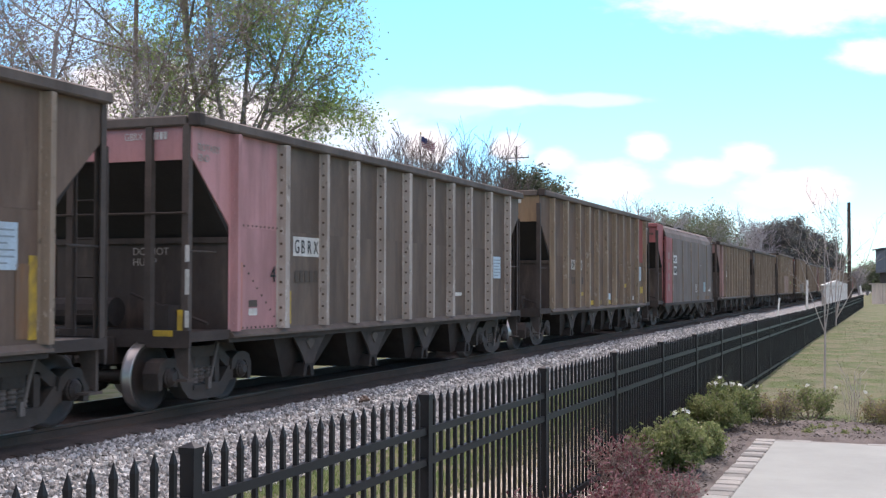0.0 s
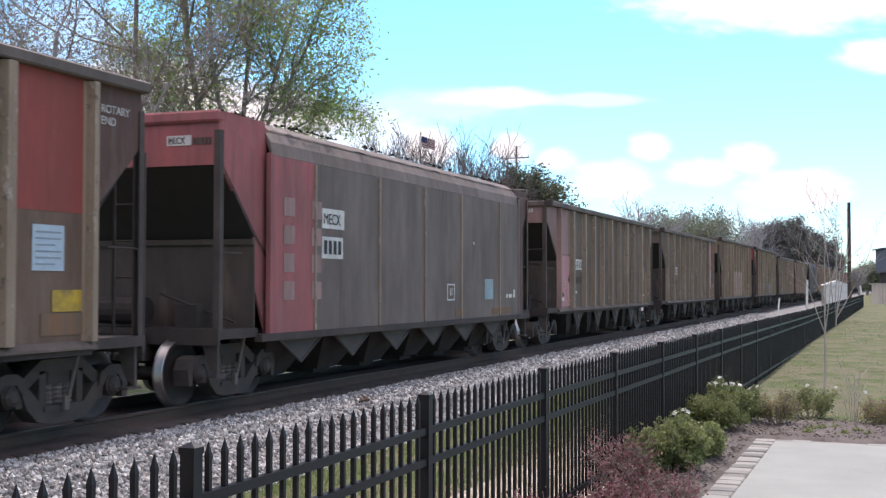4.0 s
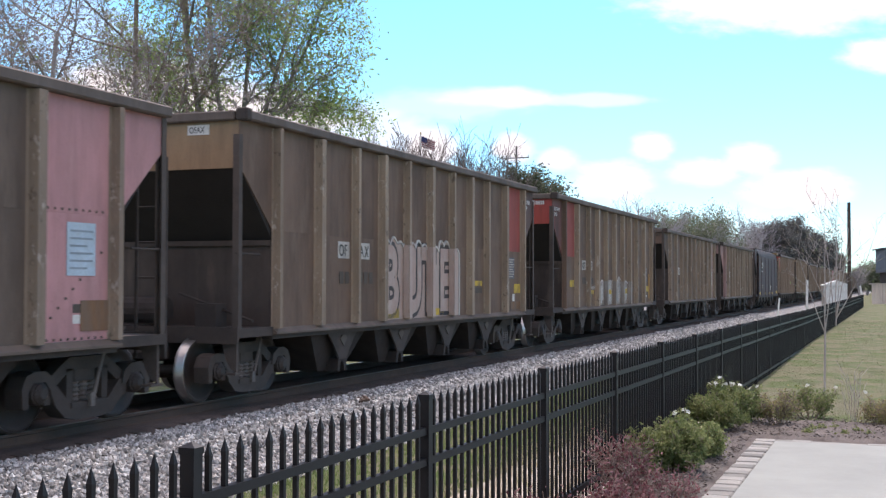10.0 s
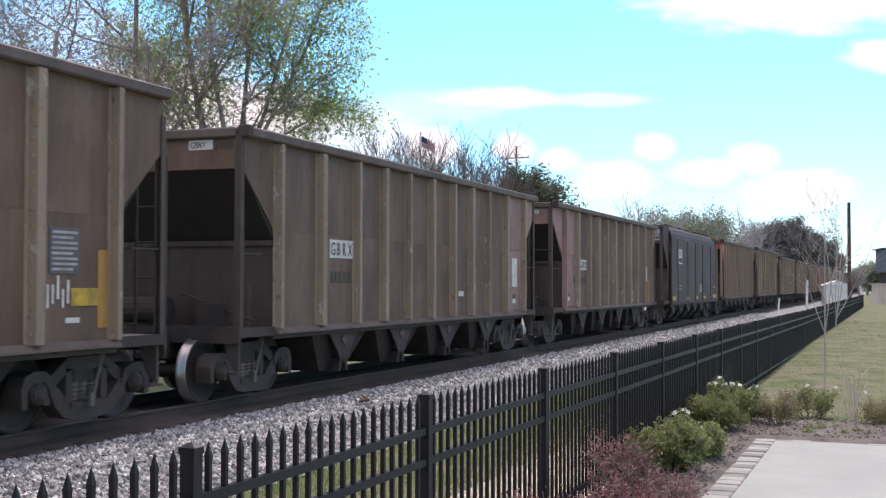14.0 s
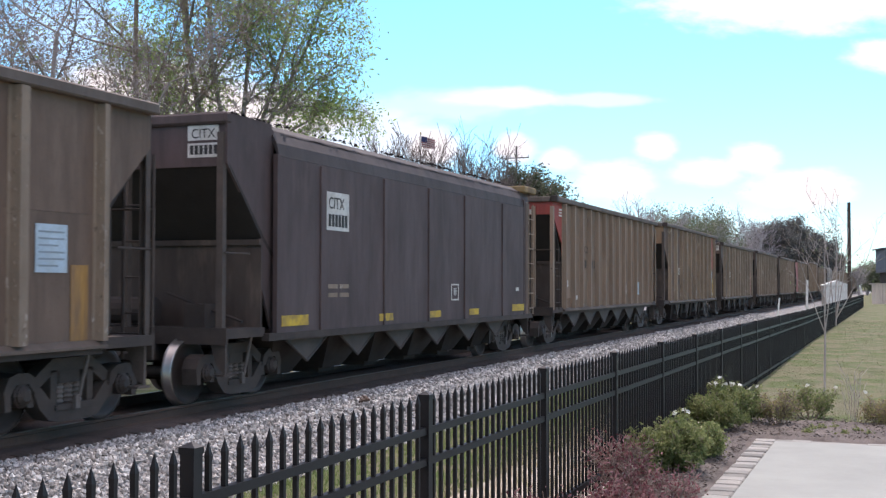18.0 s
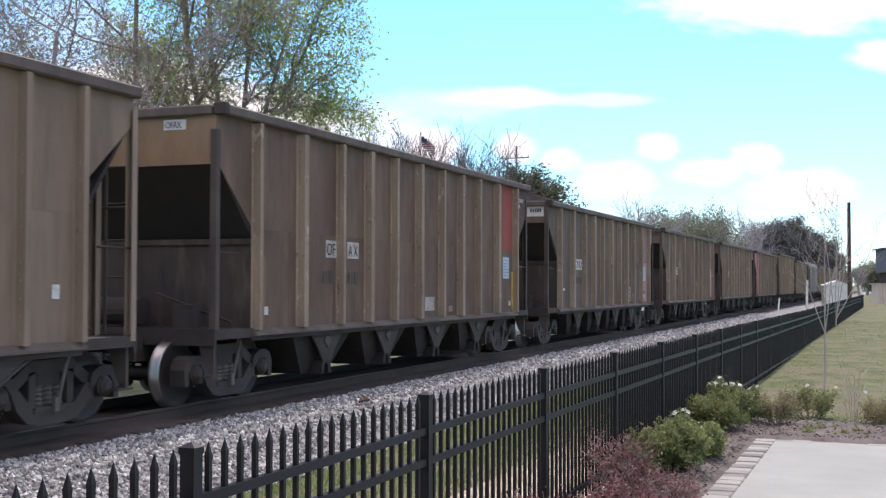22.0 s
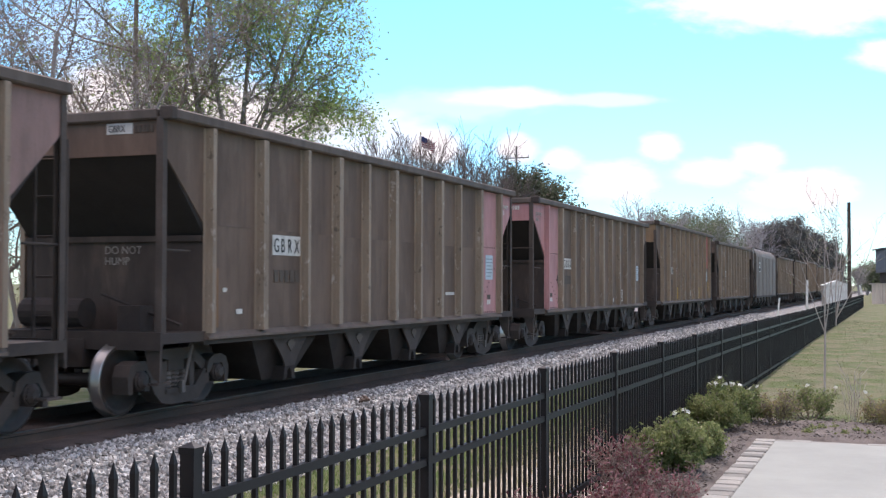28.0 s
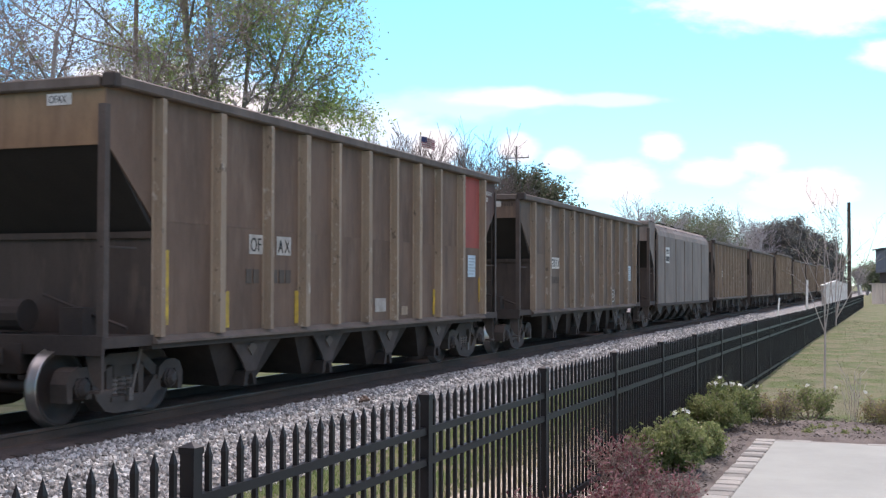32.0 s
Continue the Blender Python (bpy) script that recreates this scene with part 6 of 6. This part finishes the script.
plant("tree", "pale-barked bare tree with forking limbs", "tree", -17.0, 20.2,
      [(0.02, 0.08, 8.6, 0.12), (0.30, 0.34, 7.4, 0.07), (-0.1, -0.1, 7.6, 0.07)], TWIGGY, M["palebark"], M["leaf_pale"], 13, 0.030, 2.8, 0.22)
plant("tree", "bare twiggy tree with pale pinkish buds", "tree", -24.0, 27.0,
      [(0.0, 0.05, 7.8, 0.11), (0.25, 0.25, 6.8, 0.08), (-0.2, -0.25, 7.0, 0.08)], TWIGGY, M["browntwig"], M["leaf_pale"], 15, 0.036, 1.6, 0.24)
plant("tree", "bare twiggy tree with pale pinkish buds", "tree", -26.0, 38.0,
      [(0.0, 0.05, 6.0, 0.10), (0.2, 0.2, 5.2, 0.08), (-0.2, -0.25, 5.8, 0.08)], TWIGGY, M["greytwig"], M["leaf_pale"], 16, 0.045, 0.3, 0.2)
plant("tree", "low tree with drooping sprays of young green leaves", "tree", -19.0, 36.5,
      [(0.05, 0.1, 4.9, 0.09), (0.2, 0.25, 4.5, 0.07), (-0.15, -0.1, 5.0, 0.07)], BROAD, M["browntwig"], M["leaf_bud"], 17, 0.026, 0.6, 0.14)
# bare upright trees past the flagpole
for i, (px, far, top, w) in enumerate(((655, 60, 9.0, 0.9), (690, 62, 9.3, 0.9), (722, 70, 9.8, 1.0), (772, 72, 10.0, 1.0), (802, 70, 10.0, 1.1), (834, 70, 10.2, 1.1), (864, 74, 10.1, 1.0), (892, 76, 9.4, 0.9))):
    right = (px - 784) / 2094 * far
    plant("tree", "bare upright grey tree without leaves", "tree", right * 0.9336 - far * 0.3582, right * 0.3582 + far * 0.9336,
          [(0.05, 0.02, top * 0.80, 0.09), (0.14 * w, 0.12, top * 0.74, 0.07), (-0.16 * w, -0.1, top * 0.75, 0.07), (0.0, 0.2, top * 0.70, 0.06)],
          UPRIGHT, M["greytwig"], M["leaf_pale"], 30 + i, 0.035, 0.25, 0.2, group="bare trees behind the track")


def far_tree(px, far, top, kind, seed, wide=1.0):
    right = (px - 784) / 2094 * far
    x, y = right * 0.9336 - far * 0.3582, right * 0.3582 + far * 0.9336
    if kind == "bare":
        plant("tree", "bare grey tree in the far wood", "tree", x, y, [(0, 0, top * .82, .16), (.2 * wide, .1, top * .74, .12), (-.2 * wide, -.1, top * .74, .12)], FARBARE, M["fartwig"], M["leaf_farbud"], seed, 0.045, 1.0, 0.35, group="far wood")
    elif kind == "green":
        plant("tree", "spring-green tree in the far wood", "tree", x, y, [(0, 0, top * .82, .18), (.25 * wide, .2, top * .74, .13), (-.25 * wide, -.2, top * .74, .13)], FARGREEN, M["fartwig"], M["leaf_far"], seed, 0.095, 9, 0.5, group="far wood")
    else:
        plant("tree", "dark evergreen tree behind the track", "tree", x, y, [(0, 0, top * .95, .2), (.12 * wide, .1, top * .86, .16), (-.12 * wide, -.1, top * .82, .16)], EVER, M["bark"], M["leaf_mid" if kind == "mid" else "leaf_dark"], seed, 0.075 if kind == "mid" else 0.11, 15, 0.32 if kind == "mid" else 0.42, group="evergreen trees")


for i, row in enumerate(((934, 80, 9.6, "mid", 0.5), (958, 84, 8.2, "mid", 0.5), (914, 82, 8.0, "mid", 0.5), (980, 86, 6.4, "mid", 0.5),
                         (1128, 128, 10.6, "bare", 1), (1150, 128, 11.0, "bare", 1), (1108, 120, 8.0, "bare", 1), (1180, 150, 11.0, "green", 1), (1210, 150, 11.6, "green", 1.2),
                         (1240, 160, 12.0, "green", 1.2), (1262, 166, 12.4, "green", 1), (1285, 170, 11.8, "bare", 1), (1305, 180, 12.2, "bare", 1), (1325, 190, 13.2, "bare", 1),
                         (1345, 195, 12.2, "bare", 1), (1372, 200, 12.0, "dark", 1.2), (1392, 205, 12.4, "dark", 1.1), (1412, 215, 11.6, "dark", 1.0), (1432, 225, 10.4, "dark", 1.0),
                         (1450, 235, 11.0, "dark", 1.0), (1464, 245, 9.2, "dark", 1.0), (1476, 255, 8.0, "dark", 1.0), (1535, 260, 7.0, "green", 1.2), (1520, 240, 6.0, "bare", 1.0), (1552, 250, 5.5, "green", 1.2), (1340, 210, 10.0, "dark", 1.0), (1270, 150, 9.0, "bare", 1.0))):
    far_tree(row[0], row[1], row[2], row[3], 60 + i, row[4])

# shrubs in the bed
def bush(name, label, x, y, wide, high, leaf, seed, size, per, flowers=0, stems=9, wood="browntwig", stretch=1.6, spread=0.03):
    rng = random.Random(seed)
    st = []
    for i in range(stems):
        a = 2 * math.pi * i / stems + rng.uniform(-0.3, 0.3)
        k = rng.uniform(0.2, 1.0) * wide / high * 0.55
        st.append((math.cos(a) * k, math.sin(a) * k, high * rng.uniform(0.65, 0.95), 0.008))
    return plant(name, label, "shrub", x, y, st, BUSH, M[wood], M[leaf], seed, size, per, spread, flowers=flowers, z=ground_z(x, y) + 0.03, stretch=stretch)


bush("flowering_shrub", "rounded dense green shrub in the mulch bed", -2.00, 11.3, 0.85, 0.42, "leaf_shrub", 101, 0.012, 6, 1, 14)
bush("flowering_shrub", "rounded dense green shrub in the mulch bed", -1.98, 12.4, 0.70, 0.38, "leaf_shrub", 102, 0.012, 5.5, 2, 12)
bush("flowering_shrub", "green shrub dotted with white blossoms by the fence", -2.10, 15.0, 0.95, 0.46, "leaf_shrub", 103, 0.0125, 6, 9, 14)
bush("flowering_shrub", "green shrub dotted with white blossoms by the fence", -2.0, 15.9, 0.65, 0.40, "leaf_shrub", 104, 0.0125, 5.5, 8, 12)
bush("red_shrub", "loose maroon-leaved shrub against the fence", -1.80, 9.55, 0.6, 0.34, "leaf_red", 115, 0.012, 0.45, 0, 9)
bush("red_shrub", "loose maroon-leaved shrub against the fence", -1.95, 8.2, 0.55, 0.28, "leaf_red", 116, 0.012, 0.5, 0, 9)
bush("red_shrub", "loose maroon-leaved shrub against the fence", -2.15, 9.7, 0.6, 0.46, "leaf_red", 105, 0.012, 0.5, 0, 9)
bush("red_shrub", "loose maroon-leaved shrub against the fence", -1.95, 8.9, 0.7, 0.28, "leaf_red", 106, 0.012, 0.85, 0, 12)
bush("red_shrub", "loose maroon-leaved shrub against the fence", -2.2, 7.5, 0.5, 0.36, "leaf_red", 114, 0.012, 0.3, 0, 8)
bush("red_shrub", "loose maroon-leaved shrub against the fence", -2.2, 8.2, 0.5, 0.24, "leaf_red", 107, 0.013, 0.9, 0, 9)
bush("dry_shrub", "straggly brown shrub with few leaves in the bed", -1.48, 16.0, 0.5, 0.36, "leaf_dry", 108, 0.013, 0.6, 0, 12)
bush("dry_shrub", "straggly green shrub with white blossoms in the bed", -1.15, 17.2, 0.7, 0.34, "leaf_shrub", 109, 0.013, 1.3, 3, 10)
bush("dry_shrub", "straggly brown shrub with few leaves in the bed", -0.18, 16.3, 0.6, 0.34, "leaf_dry", 111, 0.013, 0.6, 3, 12)
bush("dry_shrub", "straggly brown shrub with few leaves in the bed", 0.62, 16.0, 0.7, 0.32, "leaf_dry", 112, 0.013, 0.6, 2, 12)
bush("ground_cover", "low patch of bright green leaves in the mulch", -0.75, 15.2, 0.5, 0.08, "leaf_shrub", 113, 0.013, 2, 0, 9)

# two saplings with several thin pale stems that fan out above a short trunk
SAP = dict(levels=3, pieces=5, taper=0.35, thin=0.006, crook=0.07, lift=(0.05, 0.06, 0.05), leafy=2, shoots=(1, 1, 1), spread=(18, 45), shrink=(0.28, 0.5), bare=1)


def sapling(px, far, stems, seed, trunk, thick):
    right = (px - 784) / 2094 * far
    x, y = right * 0.9336 - far * 0.3582, right * 0.3582 + far * 0.9336
    g = Growth(seed)
    g.limb(Vector((0, 0, -0.1)), Vector((0.02, 0, trunk)), thick, thick * 0.8, 7)
    for lx, ly, ln, r in stems:
        g.grow(Vector((0.02, 0, trunk - 0.05)), Vector((lx * 0.934, lx * 0.358 + ly, 1)).normalized(), ln, r, 0, 2, dict(SAP, thin=0.00013 * far))
    top = empty("sapling", pose(x, y, ground_z(x, y)))
    tagged(top, "leafless multi-stemmed sapling with pale bark by the fence", "tree")
    part("trunk", cloud_of("trunk", g.v, g.f, M["sapbark"], smooth=True), None, top)
    v, f = g.leaves(0.0007 * far, 0.3, 0.03)
    part("crown", cloud_of("crown", v, f, M["leaf_bud"]), None, top)


sapling(1457, 19.8, [(-0.06, 0.1, 1.8, 0.012), (0.16, -0.1, 1.5, 0.009), (-0.42, 0.1, 1.4, 0.010), (0.02, -0.1, 1.3, 0.008)], 121, 1.10, 0.020)
sapling(1477, 50, [(0.03, 0.1, 4.2, 0.030), (-0.16, 0.1, 3.8, 0.026), (0.26, -0.1, 3.9, 0.028), (-0.55, 0.0, 3.0, 0.022), (0.62, 0.1, 3.8, 0.026), (0.12, 0.2, 3.6, 0.024)], 122, 0.30, 0.06)
REED = dict(levels=1, pieces=5, taper=0.5, thin=0.0025, crook=0.06, lift=(0.08, 0.05), leafy=1, shoots=(1, 1), spread=(15, 40), shrink=(0.2, 0.4), bare=1)
plant("dry_shrub", "clump of upright bare pale stems in the bed", "shrub", -0.55, 16.4,
      [(-0.12, 0.0, 0.7, 0.005), (0.02, 0.05, 0.75, 0.006), (0.16, 0.0, 0.7, 0.005), (-0.22, 0.1, 0.5, 0.004), (0.28, -0.1, 0.5, 0.004), (0.08, -0.1, 0.66, 0.005), (-0.05, 0.1, 0.6, 0.005)],
      REED, M["sapbark"], M["leaf_bud"], 123, 0.008, 1, 0.02)
# ---- poles, hut, posts, far buildings ----
def place(px, far):
    right = (px - 784) / 2094 * far
    return right * 0.9336 - far * 0.3582, right * 0.3582 + far * 0.9336


def make_pole(px, far, high, r, label, arm=False, wood="pole"):
    x, y = place(px, far)
    z = ground_z(x, y)
    top = empty("utility_pole", pose(x, y, z))
    tagged(top, label, "utility pole")
    part("shaft", rod(bmesh.new(), (0, 0, -0.3), (0, 0, high - z), r, r * 0.75, 10), M[wood], top)
    if arm:
        part("crossarm", boxes((-0.9, 0.9, -0.04, 0.04, high - z - 0.86, high - z - 0.79)), M[wood], top)
        for xx in (-0.85, -0.4, 0.4, 0.85):
            part("insulator", rod(bmesh.new(), (xx, 0, high - z - 0.78), (xx, 0, high - z - 0.62), 0.05, 0.03, 6), M["hut"], top)


make_pole(1503, 88, 7.85, 0.16, "tall dark wooden pole beside the fence")
make_pole(914, 82, 11.3, 0.09, "wooden utility pole behind the dark evergreen", arm=True, wood="greybark")


def make_post(px, far, z0, z1, w, lean, label):
    x, y = place(px, far)
    ob = part("marker_post", boxes((-w, w, -w * 0.5, w * 0.5, 0, z1 - z0), bevel=w * 0.2), M["whitepost"])
    ob.matrix_basis = pose(x, y, z0, 0, lean, 21)
    tagged(ob, label, "marker post")


make_post(1372, 50, -0.45, 1.15, 0.032, 6, "thin white leaning marker post beside the track")
make_post(1427, 77, -0.45, 2.0, 0.075, 1, "white marker post beside the track")
make_post(1526, 122, -0.1, 1.65, 0.09, -8, "white leaning post at the end of the fence")


def make_hut():
    """White equipment hut by the track with a low gable roof and standing seams."""
    x, y = place(1478, 98)
    hut = empty("equipment_hut", pose(x, y, ground_z(x, y), 0, 0, 8))
    tagged(hut, "small white sheet-metal equipment hut beside the track", "hut")
    part("walls", boxes((-1.0, 1.0, -1.2, 1.2, 0, 2.05)), M["hut"], hut)
    bm = bmesh.new()
    prism_y(bm, [(-1.12, 2.03), (1.12, 2.03), (1.12, 2.10), (0, 2.48), (-1.12, 2.10)], -1.3, 1.3)
    part("roof", bm, M["hut"], hut)
    for k in range(6):
        xx = -0.9 + k * 0.36
        part("seam", boxes((xx - 0.015, xx + 0.015, -1.225, -1.2, 0.05, 2.03)), M["hut"], hut)
    part("door", boxes((-0.45, 0.4, -1.23, -1.2, 0.1, 1.9)), M["hut"], hut)


make_hut()


def make_house():
    x, y = place(1604, 120)
    h = empty("house", pose(x, y, ground_z(x, y), 0, 0, 10))
    tagged(h, "blue-grey building beyond the lawn", "house")
    part("wall", boxes((-2.0, 5.0, 0.0, 6.0, 3.0, 5.4)), M["slate"], h)
    for px in (-1.6, 1.5, 4.6):
        part("post", boxes((px - 0.15, px + 0.15, 0.3, 0.6, -0.1, 3.0)), M["slate"], h)
    part("base", boxes((-1.6, 4.8, 2.0, 5.8, -0.1, 3.0)), M["under"], h)
    bm = bmesh.new()
    prism_y(bm, [(-2.3, 5.4), (5.3, 5.4), (5.3, 5.5), (1.5, 5.8), (-2.3, 5.5)], -0.3, 6.3)
    part("roof", bm, M["slate"], h)
    x, y = place(1561, 105)
    f = empty("plank_fence", pose(x, y, ground_z(x, y), 0, 0, 10))
    tagged(f, "low weathered grey plank fence with a flat cap", "fence")
    me = mesh_from("plank", boxes((-0.14, 0.14, -0.02, 0.02, 0, 1.75)), M["plank"])
    for k in range(20):
        part("plank", me, None, f).location = (-0.75 + k * 0.3, 0, 0)
    part("cap", boxes((-1.1, 5.4, -0.15, 0.15, 1.75, 1.86)), M["plank"], f)


make_house()


# flag on a pole: five stiff strips that swing one after the other
def flag_material():
    mat = bpy.data.materials.new("striped_flag")
    mat.use_nodes = True
    n, l = nodes_of(mat)
    co = n.new("ShaderNodeTexCoord")
    sp = n.new("ShaderNodeSeparateXYZ")
    l.new(co.outputs["Object"], sp.inputs[0])
    m = n.new("ShaderNodeMath")
    m.operation = "MULTIPLY"
    m.inputs[1].default_value = 7.2
    l.new(sp.outputs["Z"], m.inputs[0])
    fr = n.new("ShaderNodeMath")
    fr.operation = "FRACT"
    l.new(m.outputs[0], fr.inputs[0])
    g = n.new("ShaderNodeMath")
    g.operation = "GREATER_THAN"
    g.inputs[1].default_value = 0.5
    l.new(fr.outputs[0], g.inputs[0])
    c = n.new("ShaderNodeMixRGB")
    c.inputs["Color1"].default_value = (0.30, 0.03, 0.04, 1)
    c.inputs["Color2"].default_value = (0.50, 0.48, 0.47, 1)
    l.new(g.outputs[0], c.inputs["Fac"])
    l.new(c.outputs[0], n["Principled BSDF"].inputs["Base Color"])
    n["Principled BSDF"].inputs["Roughness"].default_value = 0.8
    return mat


M["flag"] = flag_material()
M["canton"] = surface("navy_cloth", (0.03, 0.04, 0.11), 0.8)


def make_flag():
    x, y = place(744, 78)
    z = ground_z(x, y)
    top = empty("flagpole", pose(x, y, z, 0, 0, 0))
    tagged(top, "white flagpole flying a red and white striped flag", "flagpole")
    part("pole", rod(bmesh.new(), (0, 0, 0), (0, 0, 11.6 - z), 0.07, 0.045, 8), M["whitepost"], top)
    part("finial", rod(bmesh.new(), (0, 0, 11.6 - z), (0, 0, 11.75 - z), 0.07, 0.03, 8), M["yellow"], top)
    strips = []
    wide, high = 0.18, 0.68
    for k in range(5):
        bm = boxes((0, wide + 0.01, -0.006, 0.006, -high, 0))
        s = part("flag_strip", bm, M["flag"], top)
        strips.append(s)
        if k < 2:
            part("canton", boxes((0, wide + 0.01, -0.012, 0.012, -high * 0.54, 0.002)), M["canton"], s, "dark blue field of the flag")
    return top, strips, wide, 11.45 - z


FLAG = make_flag()


def flag_rows(t):
    """Poses of the strips at t: each hangs a little lower and swings later than the one before."""
    _, strips, wide, high = FLAG
    p = Vector((0.06, 0, high))
    out = []
    base = 32 + 10 * math.sin(t * 0.9) + 8 * math.sin(t * 2.3 + 1)
    for k in range(len(strips)):
        yaw = 20 + 26 * math.sin(t * 4.1 - k * 1.1) * (0.3 + 0.2 * k)
        dip = base + 7 * math.sin(t * 3.1 - k * 0.9)
        m = Matrix.Translation(p) @ pose(0, 0, 0, 0, 0, yaw)
        out.append(m)
        step = Vector((math.cos(radians(yaw)), math.sin(radians(yaw)), 0)) * wide
        p = p + step + Vector((0, 0, -wide * math.tan(radians(dip)) * 0.8))
    return out


# clouds: soft white sheets far away that drift slowly
def cloud_material(seed, density):
    mat = bpy.data.materials.new("cloud")
    mat.use_nodes = True
    n, l = nodes_of(mat)
    n.remove(n["Principled BSDF"])
    co = n.new("ShaderNodeTexCoord")
    ctr = n.new("ShaderNodeVectorMath")
    ctr.operation = "MULTIPLY_ADD"
    ctr.inputs[1].default_value = (2, 0, 2)
    ctr.inputs[2].default_value = (-1, 0, -1)
    l.new(co.outputs["Generated"], ctr.inputs[0])
    ln = n.new("ShaderNodeVectorMath")
    ln.operation = "LENGTH"
    l.new(ctr.outputs[0], ln.inputs[0])
    ns = n.new("ShaderNodeTexNoise")
    ns.noise_dimensions = "4D"
    ns.inputs["W"].default_value = seed * 3.7
    ns.inputs["Scale"].default_value = 0.011
    ns.inputs["Detail"].default_value = 7
    ns.inputs["Roughness"].default_value = 0.55
    mp = n.new("ShaderNodeMapping")
    mp.inputs["Scale"].default_value = (0.7, 1, 1.7)
    l.new(co.outputs["Object"], mp.inputs["Vector"])
    l.new(mp.outputs[0], ns.inputs["Vector"])
    a = n.new("ShaderNodeMath")          # 1 - r + noise
    a.operation = "SUBTRACT"
    l.new(ns.outputs["Fac"], a.inputs[0])
    l.new(ln.outputs["Value"], a.inputs[1])
    r = n.new("ShaderNodeMapRange")
    r.interpolation_type = "SMOOTHSTEP"
    r.inputs["From Min"].default_value = -0.36
    r.inputs["From Max"].default_value = 0.10
    r.inputs["To Max"].default_value = density
    l.new(a.outputs[0], r.inputs["Value"])
    em = n.new("ShaderNodeEmission")
    em.inputs["Color"].default_value = (1, 0.985, 0.97, 1)
    em.inputs["Strength"].default_value = 0.66
    tr = n.new("ShaderNodeBsdfTransparent")
    mx = n.new("ShaderNodeMixShader")
    l.new(r.outputs[0], mx.inputs["Fac"])
    l.new(tr.outputs[0], mx.inputs[1])
    l.new(em.outputs[0], mx.inputs[2])
    l.new(mx.outputs[0], n["Material Output"].inputs["Surface"])
    return mat


CLOUDS = []
for k, (px, py, w, h, drift, dens) in enumerate(((1400, -6, 300, 68, 48, 1.0), (1560, 96, 80, 36, 40, 1.0), (880, 172, 120, 22, 30, 0.85), (1030, 176, 160, 15, 30, 0.6), (780, 185, 180, 34, 30, 0.4), (1152, 260, 46, 32, 26, 0.95),
                                                 (1325, 280, 58, 34, 20, 0.95), (1235, 305, 80, 30, 20, 0.85), (1410, 335, 120, 44, 16, 0.98), (1075, 320, 90, 46, 14, 0.9), (985, 282, 44, 26, 14, 0.85), (905, 262, 46, 34, 14, 0.95), (760, 262, 60, 44, 14, 0.95),
                                                 (1250, 410, 320, 60, 8, 0.25), (620, 240, 190, 56, 10, 0.7), (470, 205, 150, 60, 10, 0.95), (260, 190, 260, 110, 10, 1.0), (120, 60, 170, 80, 14, 0.35))):
    far = 3000.0 + k * 25
    u = far / 2094
    bm = bmesh.new()
    hw, hh = w * u * 1.25, h * u * 1.25
    bm.faces.new([bm.verts.new(p) for p in ((-hw, 0, -hh), (hw, 0, -hh), (hw, 0, hh), (-hw, 0, hh))])
    ob = part("cloud", bm, cloud_material(k, dens))
    tagged(ob, "soft white cloud drifting in a pale blue sky", "cloud", kind="structure")
    CLOUDS.append((ob, px, py, far, drift))


def cloud_pose(px, py, far):
    x, y = place(px, far)
    return pose(x, y, EYE_Z + (503.5 - py) / 2094 * far, 0, 0, 20.99)


for ob, px, py, far, drift in CLOUDS:
    ob.matrix_basis = cloud_pose(px, py, far)


# ---- what moves ----
def motions():
    times = [i * 0.5 for i in range(65)]
    ticks = [i / 15.0 for i in range(481)]
    turns = [math.degrees(run(t) / 0.457) for t in ticks]
    for (car, sets), off in TRAIN:
        walk(car, [(t, pose(TRACK_X, off - run(t), 0)) for t in times])
        for axle, y in sets:
            walk(axle, [(t, pose(0, y, 0.457, a)) for t, a in zip(ticks, turns)])
    beats = [i * 0.2 for i in range(161)]
    keyed = [flag_rows(t) for t in beats]
    for k, strip in enumerate(FLAG[1]):
        walk(strip, [(t, row[k]) for t, row in zip(beats, keyed)])
    for ob, px, py, far, drift in CLOUDS:
        walk(ob, [(0.0, cloud_pose(px - drift / 2, py, far)), (CLIP, cloud_pose(px + drift / 2, py, far))])


motions()
